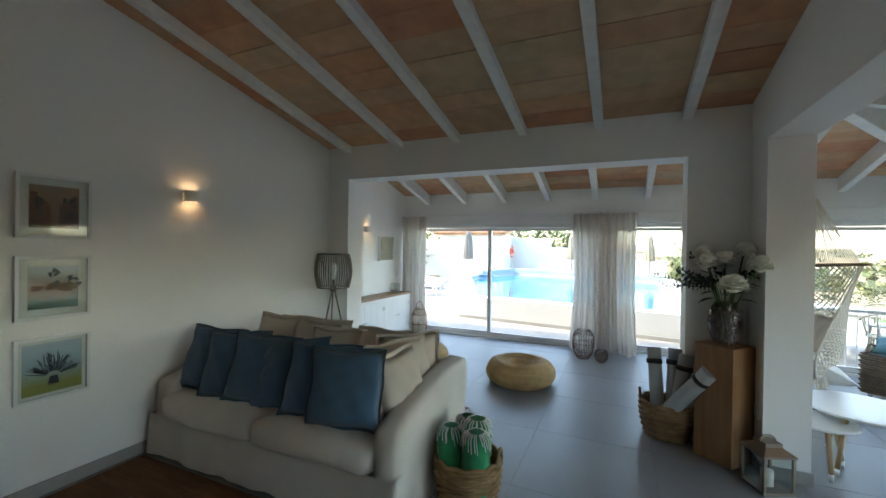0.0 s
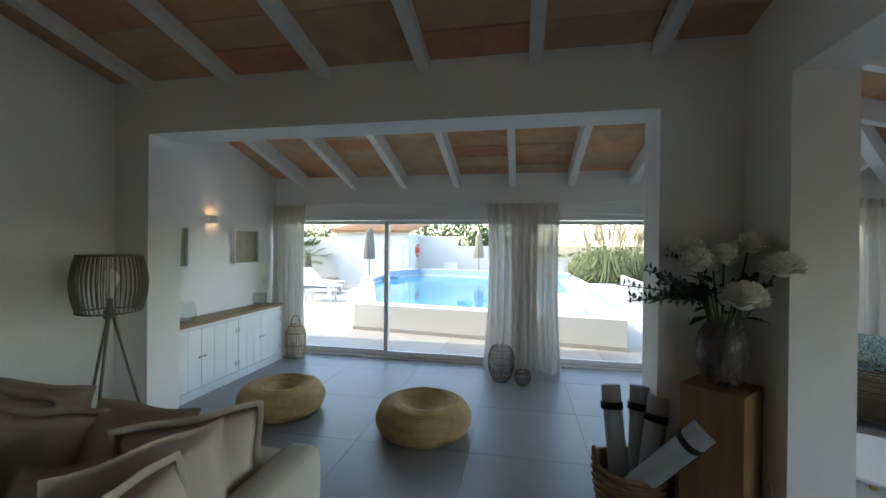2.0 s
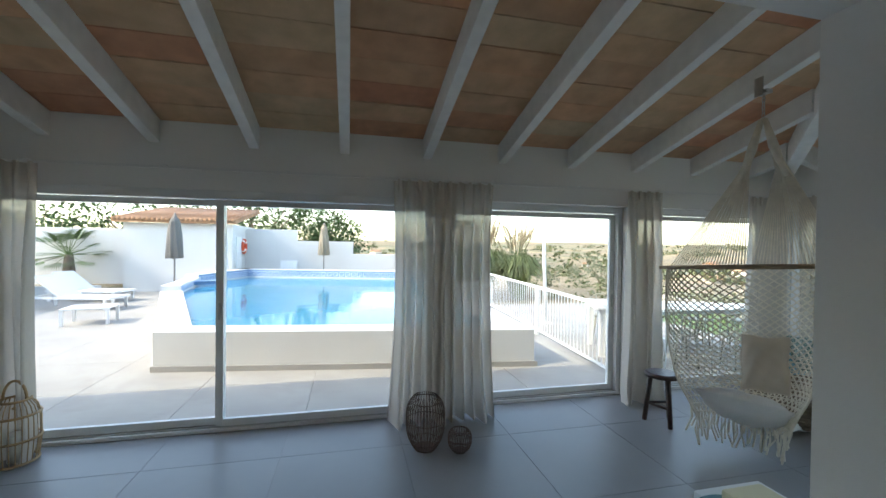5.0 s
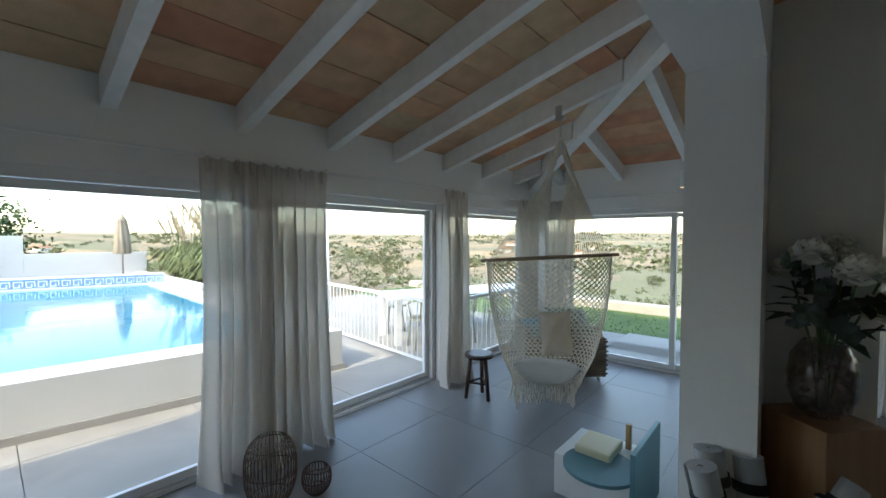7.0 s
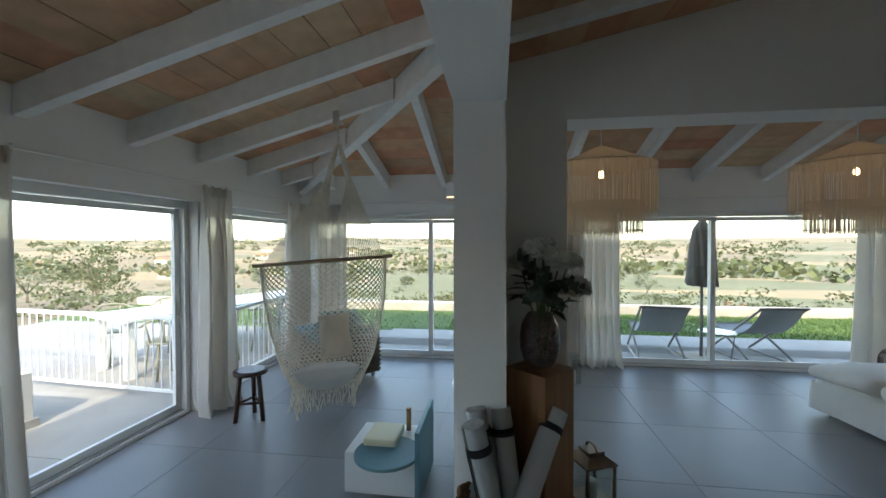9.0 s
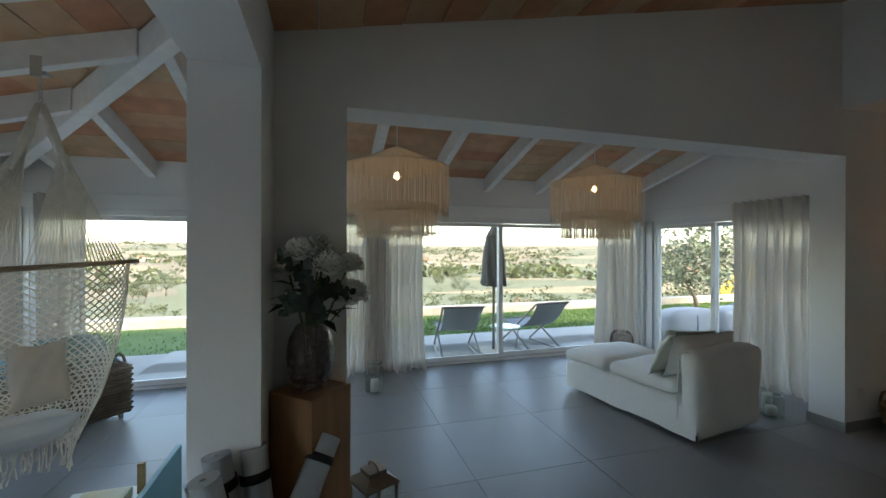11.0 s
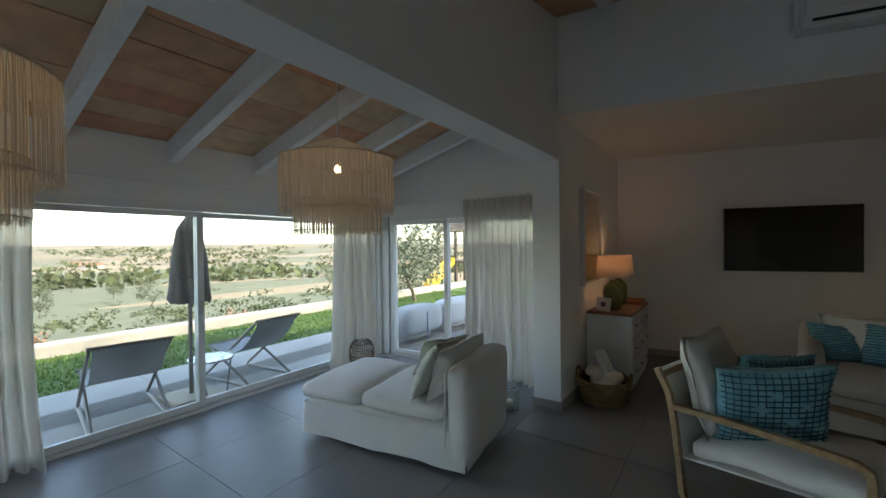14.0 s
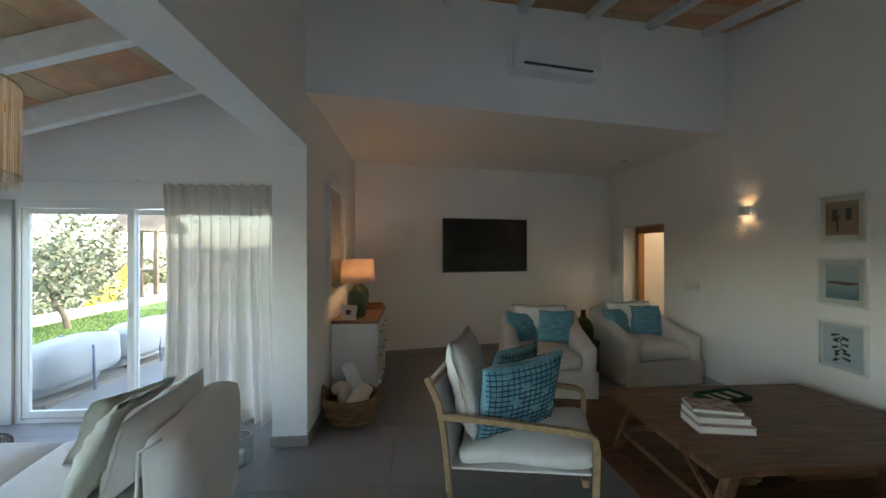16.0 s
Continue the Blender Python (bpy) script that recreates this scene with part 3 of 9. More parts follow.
# ---------- pool ----------
POOL = [(-3.02, 8.82), (1.80, 8.18), (2.0, 16.7), (-4.25, 18.3), (-5.1, 15.6), (-4.80, 13.4)]


def inset(poly, d):
    out = []
    for i in range(len(poly)):
        a, b, c = (Vector(poly[i - 1]), Vector(poly[i]), Vector(poly[(i + 1) % len(poly)]))
        u, v = (b - a).normalized(), (c - b).normalized()
        n1, n2 = Vector((-u.y, u.x)), Vector((-v.y, v.x))
        k = (n1 + n2) / (1 + n1.dot(n2))
        out.append(tuple(b + k * d))
    return out


pool = thing("pool", "raised white-walled swimming pool with turquoise water", "swimming pool")
inn = inset(POOL, 0.42)
bm = bmesh.new()
nP = len(POOL)
o0, o1, i1, i0 = ([bm.verts.new((*p, z)) for p in q] for q, z in ((POOL, -0.062), (POOL, 0.44), (inn, 0.44), (inn, -0.3)))
for k in range(nP):
    j = (k + 1) % nP
    bm.faces.new((o0[k], o0[j], o1[j], o1[k])); bm.faces.new((o1[k], o1[j], i1[j], i1[k])); bm.faces.new((i1[k], i1[j], i0[j], i0[k]))
part("wall", bm, M_OUTW, pool, "white rendered pool wall")
bm = bmesh.new()
bm.faces.new([bm.verts.new((*p, 0.395)) for p in inset(POOL, 0.40)])
part("water", bm, M_WATER, pool, "turquoise water")
bm = bmesh.new()
pl = inset(POOL, -0.03)
a0, a1, b1, b0 = ([bm.verts.new((*p, z)) for p in q] for q, z in ((pl, -0.062), (pl, 0.02), (POOL, 0.02), (POOL, -0.062)))
for k in range(nP):
    j = (k + 1) % nP
    bm.faces.new((a0[k], a0[j], a1[j], a1[k])); bm.faces.new((a1[k], a1[j], b1[j], b1[k]))
part("skirting", bm, M_BASE, pool, "grey stone skirting")
# raised far edge with a band of Greek-key mosaic
for k in (2, 3, 4):
    a, b = Vector((*POOL[k], 0)), Vector((*POOL[(k + 1) % nP], 0))
    u = (b - a).normalized()
    nn = Vector((-u.y, u.x, 0))
    L_ = (b - a).length
    top = 0.66 if k != 4 else 0.56
    M4 = Matrix((( u.x, nn.x, 0, a.x), (u.y, nn.y, 0, a.y), (0, 0, 1, 0), (0, 0, 0, 1)))
    bm = bmesh.new()
    box(bm, 0, L_, 0.0, 0.40, 0.43, top, M4)
    part("far_edge", bm, M_OUTW, pool)
    bm = bmesh.new()
    box(bm, 0, L_, 0.40, 0.412, 0.36, top - 0.02, M4)
    part("mosaic_band", bm, M_POOLT, pool, "blue mosaic band")
    bm = bmesh.new()
    s = 0.20
    for i in range(int(L_ / s)):
        x = i * s
        for bx in ((0.02, 0.18, 0.16, 0.18), (0.02, 0.04, 0.06, 0.16), (0.16, 0.18, 0.04, 0.16), (0.07, 0.16, 0.04, 0.06), (0.07, 0.09, 0.06, 0.12)):
            box(bm, x + bx[0], x + bx[1], 0.412, 0.416, 0.42 + bx[2], 0.42 + bx[3], M4)
    tagged(part("key_pattern", bm, M_POOLW, pool, "white Greek-key tile pattern"), kind="stuff")
pb = thing("pool_jet", "dark blue pool inlet fitting on the coping", "pool fitting", pose(-4.35, 14.9, 0.44, 0, 0, 20))
part("body", boxed((-0.3, 0.3, -0.1, 0.1, 0.0, 0.08)), M_POOLT, pb, bevel=0.01)
part("plate", boxed((-0.36, 0.36, -0.14, 0.14, 0.08, 0.10)), M_POOLT, pb, bevel=0.006)

# ---------- white walls and pool house ----------
solid("yard_wall", boxed((-4.5, -2.62, 19.4, 19.599999999999998, -0.1, 2.06)), M_OUTW, "tall white yard wall behind the pool", "wall", ST, bevel=0.01)
solid("yard_wall", boxed((-2.62, -0.52, 19.4, 19.599999999999998, -0.1, 1.64)), M_OUTW, "white yard wall behind the pool, one step lower", "wall", ST, bevel=0.01)
solid("yard_wall", boxed((-0.52, 2.2, 19.4, 19.599999999999998, -0.1, 1.15)), M_OUTW, "low white yard wall behind the pool", "wall", ST, bevel=0.01)
solid("yard_wall", boxed((-14, -7.6, 17.85, 18.05, -0.1, 1.95)), M_OUTW, "white yard wall behind the palm", "wall", ST, bevel=0.01)
# this wall is an addition, there only to block low sun from the sunbeds
solid("yard_wall", boxed((-10.2, -10.0, 7.3, 16.41, -0.1, 2.2)), M_OUTW, "white wall added to shade the sunbed patio", "wall", ST, bevel=0.01)
solid("planter_wall", boxed((-14, -7.6, 16.41, 16.61, -0.1, 0.28)), M_OUTW, "low white planter wall", "planter", ST, bevel=0.01)
solid("planter_soil", boxed((-14, -7.6, 16.63, 17.85, -0.1, 0.2)), M_SOIL, "planter soil", "soil", ST)
solid("terrace_parapet", boxed((1.9, 2.15, 13.63, 19.4, -0.1, 0.55), (2.15, 3.2, 13.63, 13.88, -0.1, 0.55)), M_OUTW, "low white parapet beside the pool", "wall", ST, bevel=0.01)
ph = thing("pool_house", "small white pool house with a clay tile roof", "building")
part("wall", boxed((-7.6, -4.45, 17.74, 20.85, -0.1, 2.15)), M_OUTW, ph)
bm = bmesh.new()
prism(bm, [(17.5, 2.15), (21.1, 2.75), (21.1, 2.85), (17.5, 2.25)], "x", -7.8, -4.3)
roof = part("roof", bm, M_ROOFT, ph, "clay tile roof")
tm = None
for i in range(26):
    x = -7.74 + 0.135 * i
    if tm is None:
        b2 = bmesh.new()
        tube(b2, [(0, -0.06, 0), (0, 1.8, 0.31), (0, 3.6, 0.60)], 0.062, 8)
        tm = mesh(b2, "roof_tile", M_ROOFT, smooth=True)
    o = new("roof_tile", tm)
    o.parent = roof
    o.location = (x, 17.5, 2.26)
dd = part("door", boxed((-4.449, -4.42, 18.13, 18.79, 0.0, 1.75)), M_ALU, ph, "white panelled door")
for i in range(3):
    part("door_panel", boxed((-4.42, -4.412, 16.63, 17.07, 0.15 + 0.53 * i, 0.58 + 0.53 * i)), M_ALU, dd, bevel=0.003)
lb = thing("lifebuoy", "orange lifebuoy hanging on the pool house", "lifebuoy", pose(-4.39, 18.98, 1.42, 0, 90, 0))
bm = bmesh.new()
tube(bm, [(0.22 * math.cos(a), 0.22 * math.sin(a), 0) for a in [2 * math.pi * i / 32 for i in range(32)]], 0.06, 10, close=True)
part("ring", bm, M_ORANGE, lb, smooth=True)
for k in range(4):
    a = math.pi / 4 + k * math.pi / 2
    bm = bmesh.new()
    tube(bm, [(0.22 * math.cos(a + d), 0.22 * math.sin(a + d), 0) for d in (-0.14, 0, 0.14)], 0.063, 10)
    part("band", bm, M_ALU, lb, "white band", smooth=True)
bn = thing("waste_bin", "small dark waste bin by the yard wall", "bin", pose(-4.15, 19.1, -0.062))
bm = bmesh.new()
lathe(bm, [(0.13, 0), (0.16, 0.03), (0.17, 0.40), (0.15, 0.47), (0.08, 0.52)], 24)
part("body", bm, M_DKFR, bn, smooth=True)
ws = thing("folded_lounger", "white sun lounger leaning upright on the wall", "sun lounger", pose(-2.9, 19.25, -0.062, -8, 0, 0))
part("frame", boxed((-0.3, 0.3, -0.06, 0.0, 0.0, 0.95)), M_ALU, ws, bevel=0.01)


def parasol(x, y, zb, h, material, label, can=1.15):
    p = thing("parasol", label, "parasol", pose(x, y, zb), "closed parasols")
    bm = bmesh.new()
    tube(bm, [(0, 0, 0.04), (0, 0, h)], 0.022, 10)
    part("pole", bm, M_DKFR, p, smooth=True)
    part("base", boxed((-0.24, 0.24, -0.24, 0.24, 0, 0.05)), M_STONE, p, bevel=0.008)
    bm = bmesh.new()
    seg, prof = 32, [(0.025, h - 0.02), (0.10, h - 0.14), (0.12, h - 0.20), (0.11, h - 0.21), (0.145, h - 0.5), (0.165, h - 0.8), (0.185, h - can), (0.16, h - can - 0.02)]
    rows = []
    for k, (r, z) in enumerate(prof):
        rows.append([bm.verts.new(((r * (1 + 0.20 * math.cos(8 * 2 * math.pi * i / seg) * min(1, k / 4))) * math.cos(2 * math.pi * i / seg + 0.12 * k), (r * (1 + 0.20 * math.cos(8 * 2 * math.pi * i / seg) * min(1, k / 4))) * math.sin(2 * math.pi * i / seg + 0.12 * k), z + (0.03 * math.sin(5 * i) if k == len(prof) - 2 else 0))) for i in range(seg)])
    for a, b in zip(rows, rows[1:]):
        for i in range(seg):
            bm.faces.new((a[i], a[(i + 1) % seg], b[(i + 1) % seg], b[i]))
    part("canopy", bm, material, p, "furled canopy", smooth=True)
    bm = bmesh.new()
    lathe(bm, [(0.02, h), (0.03, h + 0.02), (0.012, h + 0.05)], 12)
    part("finial", bm, M_DKFR, p)
    bm = bmesh.new()
    tube(bm, [(0.175 * math.cos(a), 0.175 * math.sin(a), h - can * 0.72) for a in [2 * math.pi * i / 24 for i in range(24)]], 0.008, 5, close=True)
    part("strap", bm, material, p)


parasol(-5.2, 15.2, -0.062, 2.35, M_PARAG, "closed taupe parasol beside the loungers")
parasol(-1.6, 18.85, -0.062, 2.35, M_PARAB, "closed sand-coloured parasol behind the pool")
parasol(1.5, 18.85, -0.062, 2.35, M_PARAB, "closed sand-coloured parasol behind the pool")
parasol(4.86, 1.14, -0.062, 2.02, M_PARAG, "closed taupe parasol between the deck chairs", 0.95)


def lounger(x, y, rz, up=38):
    s = thing("sun_lounger", "white aluminium sun lounger with a raised back", "sun lounger", pose(x, y, -0.062, 0, 0, rz), "sun loungers")
    part("frame", boxed((-0.95, 0.95, -0.34, -0.30, 0.26, 0.31), (-0.95, 0.95, 0.30, 0.34, 0.26, 0.31), (-0.95, -0.91, -0.30, 0.30, 0.26, 0.31), (0.91, 0.95, -0.30, 0.30, 0.26, 0.31)), M_ALU, s, bevel=0.006)
    part("bed", boxed((-0.22, 0.91, -0.30, 0.30, 0.295, 0.315)), M_ALU, s)
    part("backrest", boxed((-0.75, 0.0, -0.31, 0.31, 0.0, 0.03)), M_ALU, s, m=pose(-0.22, 0, 0.30, 0, up, 0))
    for sx in (-0.85, 0.85):
        for sy in (-0.32, 0.32):
            part("leg", boxed((sx - 0.03, sx + 0.03, sy - 0.02, sy + 0.02, 0, 0.27)), M_ALU, s)


lounger(-6.9, 14.4, -12)
lounger(-7.4, 15.8, -14)
tb_ = thing("garden_table", "low white aluminium side table on the terrace", "table", pose(-5.6, 12.4, -0.062, 0, 0, 10), "terrace side tables")
for i in range(6):
    part("slat", boxed((-0.38 + 0.127 * i, -0.38 + 0.127 * i + 0.118, -0.30, 0.30, 0.31, 0.335)), M_ALU, tb_)
for sx in (-0.35, 0.35):
    for sy in (-0.27, 0.27):
        part("leg", boxed((sx - 0.025, sx + 0.025, sy - 0.025, sy + 0.025, 0, 0.31)), M_ALU, tb_)


# ---------- plants ----------
def leaves(bm, c, rx, ry, rz, n, size, r, hollow=0.35):
    """A cloud of small leaves in clumps, uneven in outline."""
    cl = []
    for _ in range(max(6, n // 45)):
        while True:
            p = Vector((r.uniform(-1, 1), r.uniform(-1, 1), r.uniform(-0.8, 1)))
            if hollow < p.length < 1:
                break
        cl.append((p, r.uniform(0.22, 0.42)))
    for i in range(n):
        q, s = cl[i % len(cl)]
        p = q + Vector((r.gauss(0, s * 0.5), r.gauss(0, s * 0.5), r.gauss(0, s * 0.45)))
        b = Vector((c[0] + p.x * rx, c[1] + p.y * ry, c[2] + p.z * rz))
        d = Vector((r.uniform(-1, 1), r.uniform(-1, 1), r.uniform(-0.6, 1))).normalized()
        e = d.cross(Vector((r.uniform(-1, 1), r.uniform(-1, 1), r.uniform(-1, 1)))).normalized()
        l, w_ = size * r.uniform(0.7, 1.4), size * 0.42
        v = [bm.verts.new(b), bm.verts.new(b + d * l * 0.5 + e * w_), bm.verts.new(b + d * l), bm.verts.new(b + d * l * 0.5 - e * w_)]
        bm.faces.new(v)


def tree(name, x, y, z, h, cr, material, label, seed, n=1600, size=0.10, squash=0.75, trunk=0.35):
    r = random.Random(seed)
    t = thing(name, label, "tree", pose(x, y, z), "trees")
    bm = bmesh.new()
    top = Vector((r.uniform(-0.1, 0.1) * h, r.uniform(-0.1, 0.1) * h, h * trunk))
    tube(bm, [(0, 0, -0.2), (top.x * 0.4, top.y * 0.4, h * trunk * 0.5), top], [0.055 * h * 0.6, 0.04 * h * 0.6, 0.032 * h * 0.6], 8)
    for k in range(6):
        a = 2 * math.pi * k / 6 + r.uniform(-0.4, 0.4)
        e = Vector((math.cos(a) * cr * 0.6, math.sin(a) * cr * 0.6, h * r.uniform(0.6, 0.85)))
        tube(bm, [top, top.lerp(e, 0.5) + Vector((0, 0, 0.05 * h)), e], [0.022 * h * 0.6, 0.014 * h * 0.6, 0.005 * h], 6)
    part("trunk", bm, M_BARK, t, "gnarled trunk and limbs", smooth=True)
    bm = bmesh.new()
    leaves(bm, (0, 0, h * trunk + (h - h * trunk) * 0.55), cr, cr, (h - h * trunk) * squash, n, size, r)
    part("crown", bm, material, t, "uneven leafy crown")
    return t


tree("olive_tree", 7.7, -6.3, -0.12, 2.15, 1.25, M_OLIVE, "small grey-green olive tree on the lawn", 2, 2600, 0.10, 0.62, 0.30)
for k, (x, y, h, c) in enumerate(((-6.9, 26, 7.0, 2.6), (-5.2, 27, 7.4, 2.4), (-2.6, 28, 6.0, 1.9), (-1.3, 29, 5.4, 1.7), (-10, 24, 6, 2.6), (-13, 22, 6, 2.8), (-3.8, 30, 5.6, 2.0))):
    tree("pine_tree", x, y, -2.2, h, c, M_PINE, "dark green pine tree behind the yard wall", 20 + k, 1800, 0.17, 0.62, 0.35)
rt = random.Random(17)
for k in range(34):
    a = rt.uniform(-1.15, 1.35)
    d = rt.uniform(28, 150)
    x, y = 8 + d * math.cos(a), 2 + d * math.sin(a)
    h = rt.uniform(2.0, 4.2)
    tree("field_tree", x, y, land(x, y), h, h * rt.uniform(0.45, 0.65), M_OLIVE if k % 3 == 0 else M_BUSH, "scattered tree standing in the dry fields", 60 + k, 900, 0.17, 0.6, 0.25)
bm = bmesh.new()
for k in range(340):
    a = rt.uniform(-1.4, 1.7)
    d = 12 * (1 + 60 * rt.random() ** 2.2)
    x, y = 8 + d * math.cos(a), 2 + d * math.sin(a)
    s = rt.uniform(0.35, 0.9) * (1 + d / 120)
    leaves(bm, (x, y, land(x, y) + s * 0.3), s * rt.uniform(1, 1.8), s * rt.uniform(1, 1.8), s * 0.6, 130, 0.10 * s + 0.04, rt, 0.1)
solid("scrub", bm, M_BUSH, "low scrub and bushes over the fields", "bushes", "stuff")
bm = bmesh.new()
for k in range(480):
    a = rt.uniform(-1.5, 1.8)
    d = 150 + 1300 * rt.random() ** 1.5
    base = round(d / 90) * 90 + rt.uniform(-12, 12) if k % 3 else d
    x, y = base * math.cos(a), base * math.sin(a)
    s = rt.uniform(2.0, 5.0) * (1 + base / 900)
    leaves(bm, (x, y, land(x, y) + s * 0.4), s * 1.6, s * 4.2, s * 0.6, 46, s * 0.5, rt, 0.0)
solid("far_woods", bm, M_BUSH, "distant hedges and woods across the plain", "woods", "stuff")
for k in range(26):
    a = rt.uniform(-1.2, 1.6)
    d = rt.uniform(130, 700)
    x, y = d * math.cos(a), d * math.sin(a)
    s = rt.uniform(3, 7)
    hs_ = thing("farmhouse", "distant pale farmhouse on the plain", "house", pose(x, y, land(x, y), 0, 0, rt.uniform(0, 90)), "distant farmhouses")
    part("wall", boxed((-s, s, -s * 0.6, s * 0.6, -1, s * 0.5)), M_FARV, hs_)
    bm = bmesh.new()
    prism(bm, [(-s * 0.7, s * 0.5), (s * 0.7, s * 0.5), (0, s * 0.85)], "x", -s * 1.05, s * 1.05)
    part("roof", bm, M_ROOFT, hs_)
    for i in range(3):
        part("window", boxed((-s * 0.6 + i * s * 0.5, -s * 0.4 + i * s * 0.5, -s * 0.61, -s * 0.6, s * 0.1, s * 0.35)), M_DKFR, hs_)
# shrubs along the garden wall
for k in range(16):
    y = -11 + 1.25 * k + rt.uniform(-0.3, 0.3)
    s = rt.uniform(0.22, 0.36)
    bm = bmesh.new()
    leaves(bm, (0, 0, s * 0.6), s, s, s * 0.9, 160, 0.07, rt, 0.1)
    solid("shrub", bm, (M_OLIVE, M_ROOFT, M_BUSH)[k % 3], "small rounded shrub beyond the garden wall", "shrub", group="garden shrubs", m=pose(LAWN_X1 + 0.9 + rt.uniform(0, 0.8), y, -0.42))


def palm(x, y, z):
    r = random.Random(9)
    p = thing("palm_tree", "young fan palm in the white planter", "palm tree", pose(x, y, z))
    bm = bmesh.new()
    tube(bm, [(0, 0, 0), (0.02, 0, 0.5), (0.0, 0.02, 0.95)], [0.17, 0.15, 0.11], 12)
    part("trunk", bm, M_BARK, p, smooth=True)
    for k in range(26):
        a, e = k * 2.4, math.radians(r.uniform(-20, 75))
        d = Vector((math.cos(a) * math.cos(e), math.sin(a) * math.cos(e), math.sin(e)))
        b = Vector((0, 0, 0.95))
        l = r.uniform(0.45, 0.75)
        tip = b + d * l
        bm = bmesh.new()
        tube(bm, [b, tip], [0.012, 0.007], 5)
        side = d.cross(Vector((0, 0, 1))).normalized()
        for i in range(22):
            t = -1.25 + 2.5 * i / 21
            dd_ = (d * math.cos(t) + side * math.sin(t)).normalized()
            ll = 0.55 * (0.75 + 0.25 * math.cos(t))
            w_ = dd_.cross(Vector((0, 0, 1))).normalized() * 0.014
            m1, m2 = tip + dd_ * ll * 0.6, tip + dd_ * ll + Vector((0, 0, -0.14 * ll))
            vs = [bm.verts.new(v) for v in (tip, m1 + w_, m2, m1 - w_)]
            bm.faces.new(vs)
        part("frond", bm, M_PALM, p, "fan-shaped frond")


palm(-8.8, 17.3, 0.18)


def pampas(x, y, s, seed):
    r = random.Random(seed)
    p = thing("pampas_grass", "tall clump of pampas grass with cream plumes", "ornamental grass", pose(x, y, -0.4), "pampas clumps")
    bm = bmesh.new()
    for k in range(520):
        a, l = r.uniform(0, 6.28), r.uniform(1.2, 2.0) * s
        o = Vector((math.cos(a), math.sin(a), 0))
        b = o * r.uniform(0, 0.22) * s
        out = r.uniform(0.25, 0.85) * s
        q = [b, b + o * out * 0.35 + Vector((0, 0, l * 0.6)), b + o * out * 0.8 + Vector((0, 0, l * 0.82)), b + o * out * 1.25 + Vector((0, 0, l * 0.66))]
        side = Vector((-o.y, o.x, 0)) * 0.012
        vs = [(bm.verts.new(c - side), bm.verts.new(c + side)) for c in q]
        for u, v in zip(vs, vs[1:]):
            bm.faces.new((u[0], u[1], v[1], v[0]))
    tagged(part("blades", bm, M_PAMPG, p, "arching green blades"), kind="stuff")
    for k in range(15):
        a = r.uniform(0, 6.28)
        o = Vector((math.cos(a), math.sin(a), 0))
        b, e = o * 0.1 * s, o * r.uniform(0.1, 0.6) * s + Vector((0, 0, r.uniform(1.7, 2.25) * s))
        bm = bmesh.new()
        tube(bm, [b, b.lerp(e, 0.5), e], 0.008, 4)
        stt = part("stalk", bm, M_PAMPG, p)
        bm = bmesh.new()
        ax = (o * 0.5 + Vector((0, 0, 1))).normalized()
        L_ = r.uniform(0.45, 0.65) * s
        for i in range(150):
            t = i / 150
            rr_ = 0.09 * s * math.sin(math.pi * (0.12 + 0.85 * t)) ** 0.8
            d = Vector((r.uniform(-1, 1), r.uniform(-1, 1), r.uniform(-0.2, 0.6))).normalized()
            c = e + ax * L_ * t
            w_ = d.cross(ax).normalized() * 0.012
            vs = [bm.verts.new(v) for v in (c - w_, c + w_, c + d * rr_ + ax * 0.05)]
            bm.faces.new(vs)
        part("plume", bm, M_PLUME, stt, "feathery cream plume")


for k, (x, y, s) in enumerate(((3.2, 16.4, 1.05), (4.2, 17.2, 1.15), (5.2, 16.5, 1.0), (3.7, 18.5, 1.2), (2.9, 17.9, 1.1), (5.8, 18.1, 1.0))):
    pampas(x, y, s, k)


# ---------- rail, masts, dining set ----------
def railing(x0, y0, x1, y1):
    a, b = Vector((x0, y0, 0)), Vector((x1, y1, 0))
    L_ = (b - a).length
    rl = thing("railing", "white metal railing with thin upright bars", "railing", Matrix.Translation((x0, y0, -0.062)) @ pose(0, 0, 0, 0, 0, math.degrees(math.atan2(y1 - y0, x1 - x0))), "terrace railings")
    part("top_rail", boxed((0, L_, -0.02, 0.02, 0.86, 0.90)), M_ALU, rl)
    part("bottom_rail", boxed((0, L_, -0.015, 0.015, 0.08, 0.11)), M_ALU, rl)
    for x in (0.02, L_ - 0.02):
        part("post", boxed((x - 0.025, x + 0.025, -0.025, 0.025, 0, 0.90)), M_ALU, rl)
    bme = None
    for i in range(1, int(L_ / 0.11)):
        if bme is None:
            b2 = bmesh.new()
            box(b2, -0.005, 0.005, -0.005, 0.005, 0.11, 0.86)
            bme = mesh(b2, "bar", M_ALU)
        o = new("bar", bme)
        o.parent = rl
        o.location = (i * 0.11, 0, 0)


railing(2.50, 7.12, 2.74, 10.0)
railing(2.74, 10.0, 2.95, 13.4)
railing(2.50, 7.12, 4.5, 7.12)
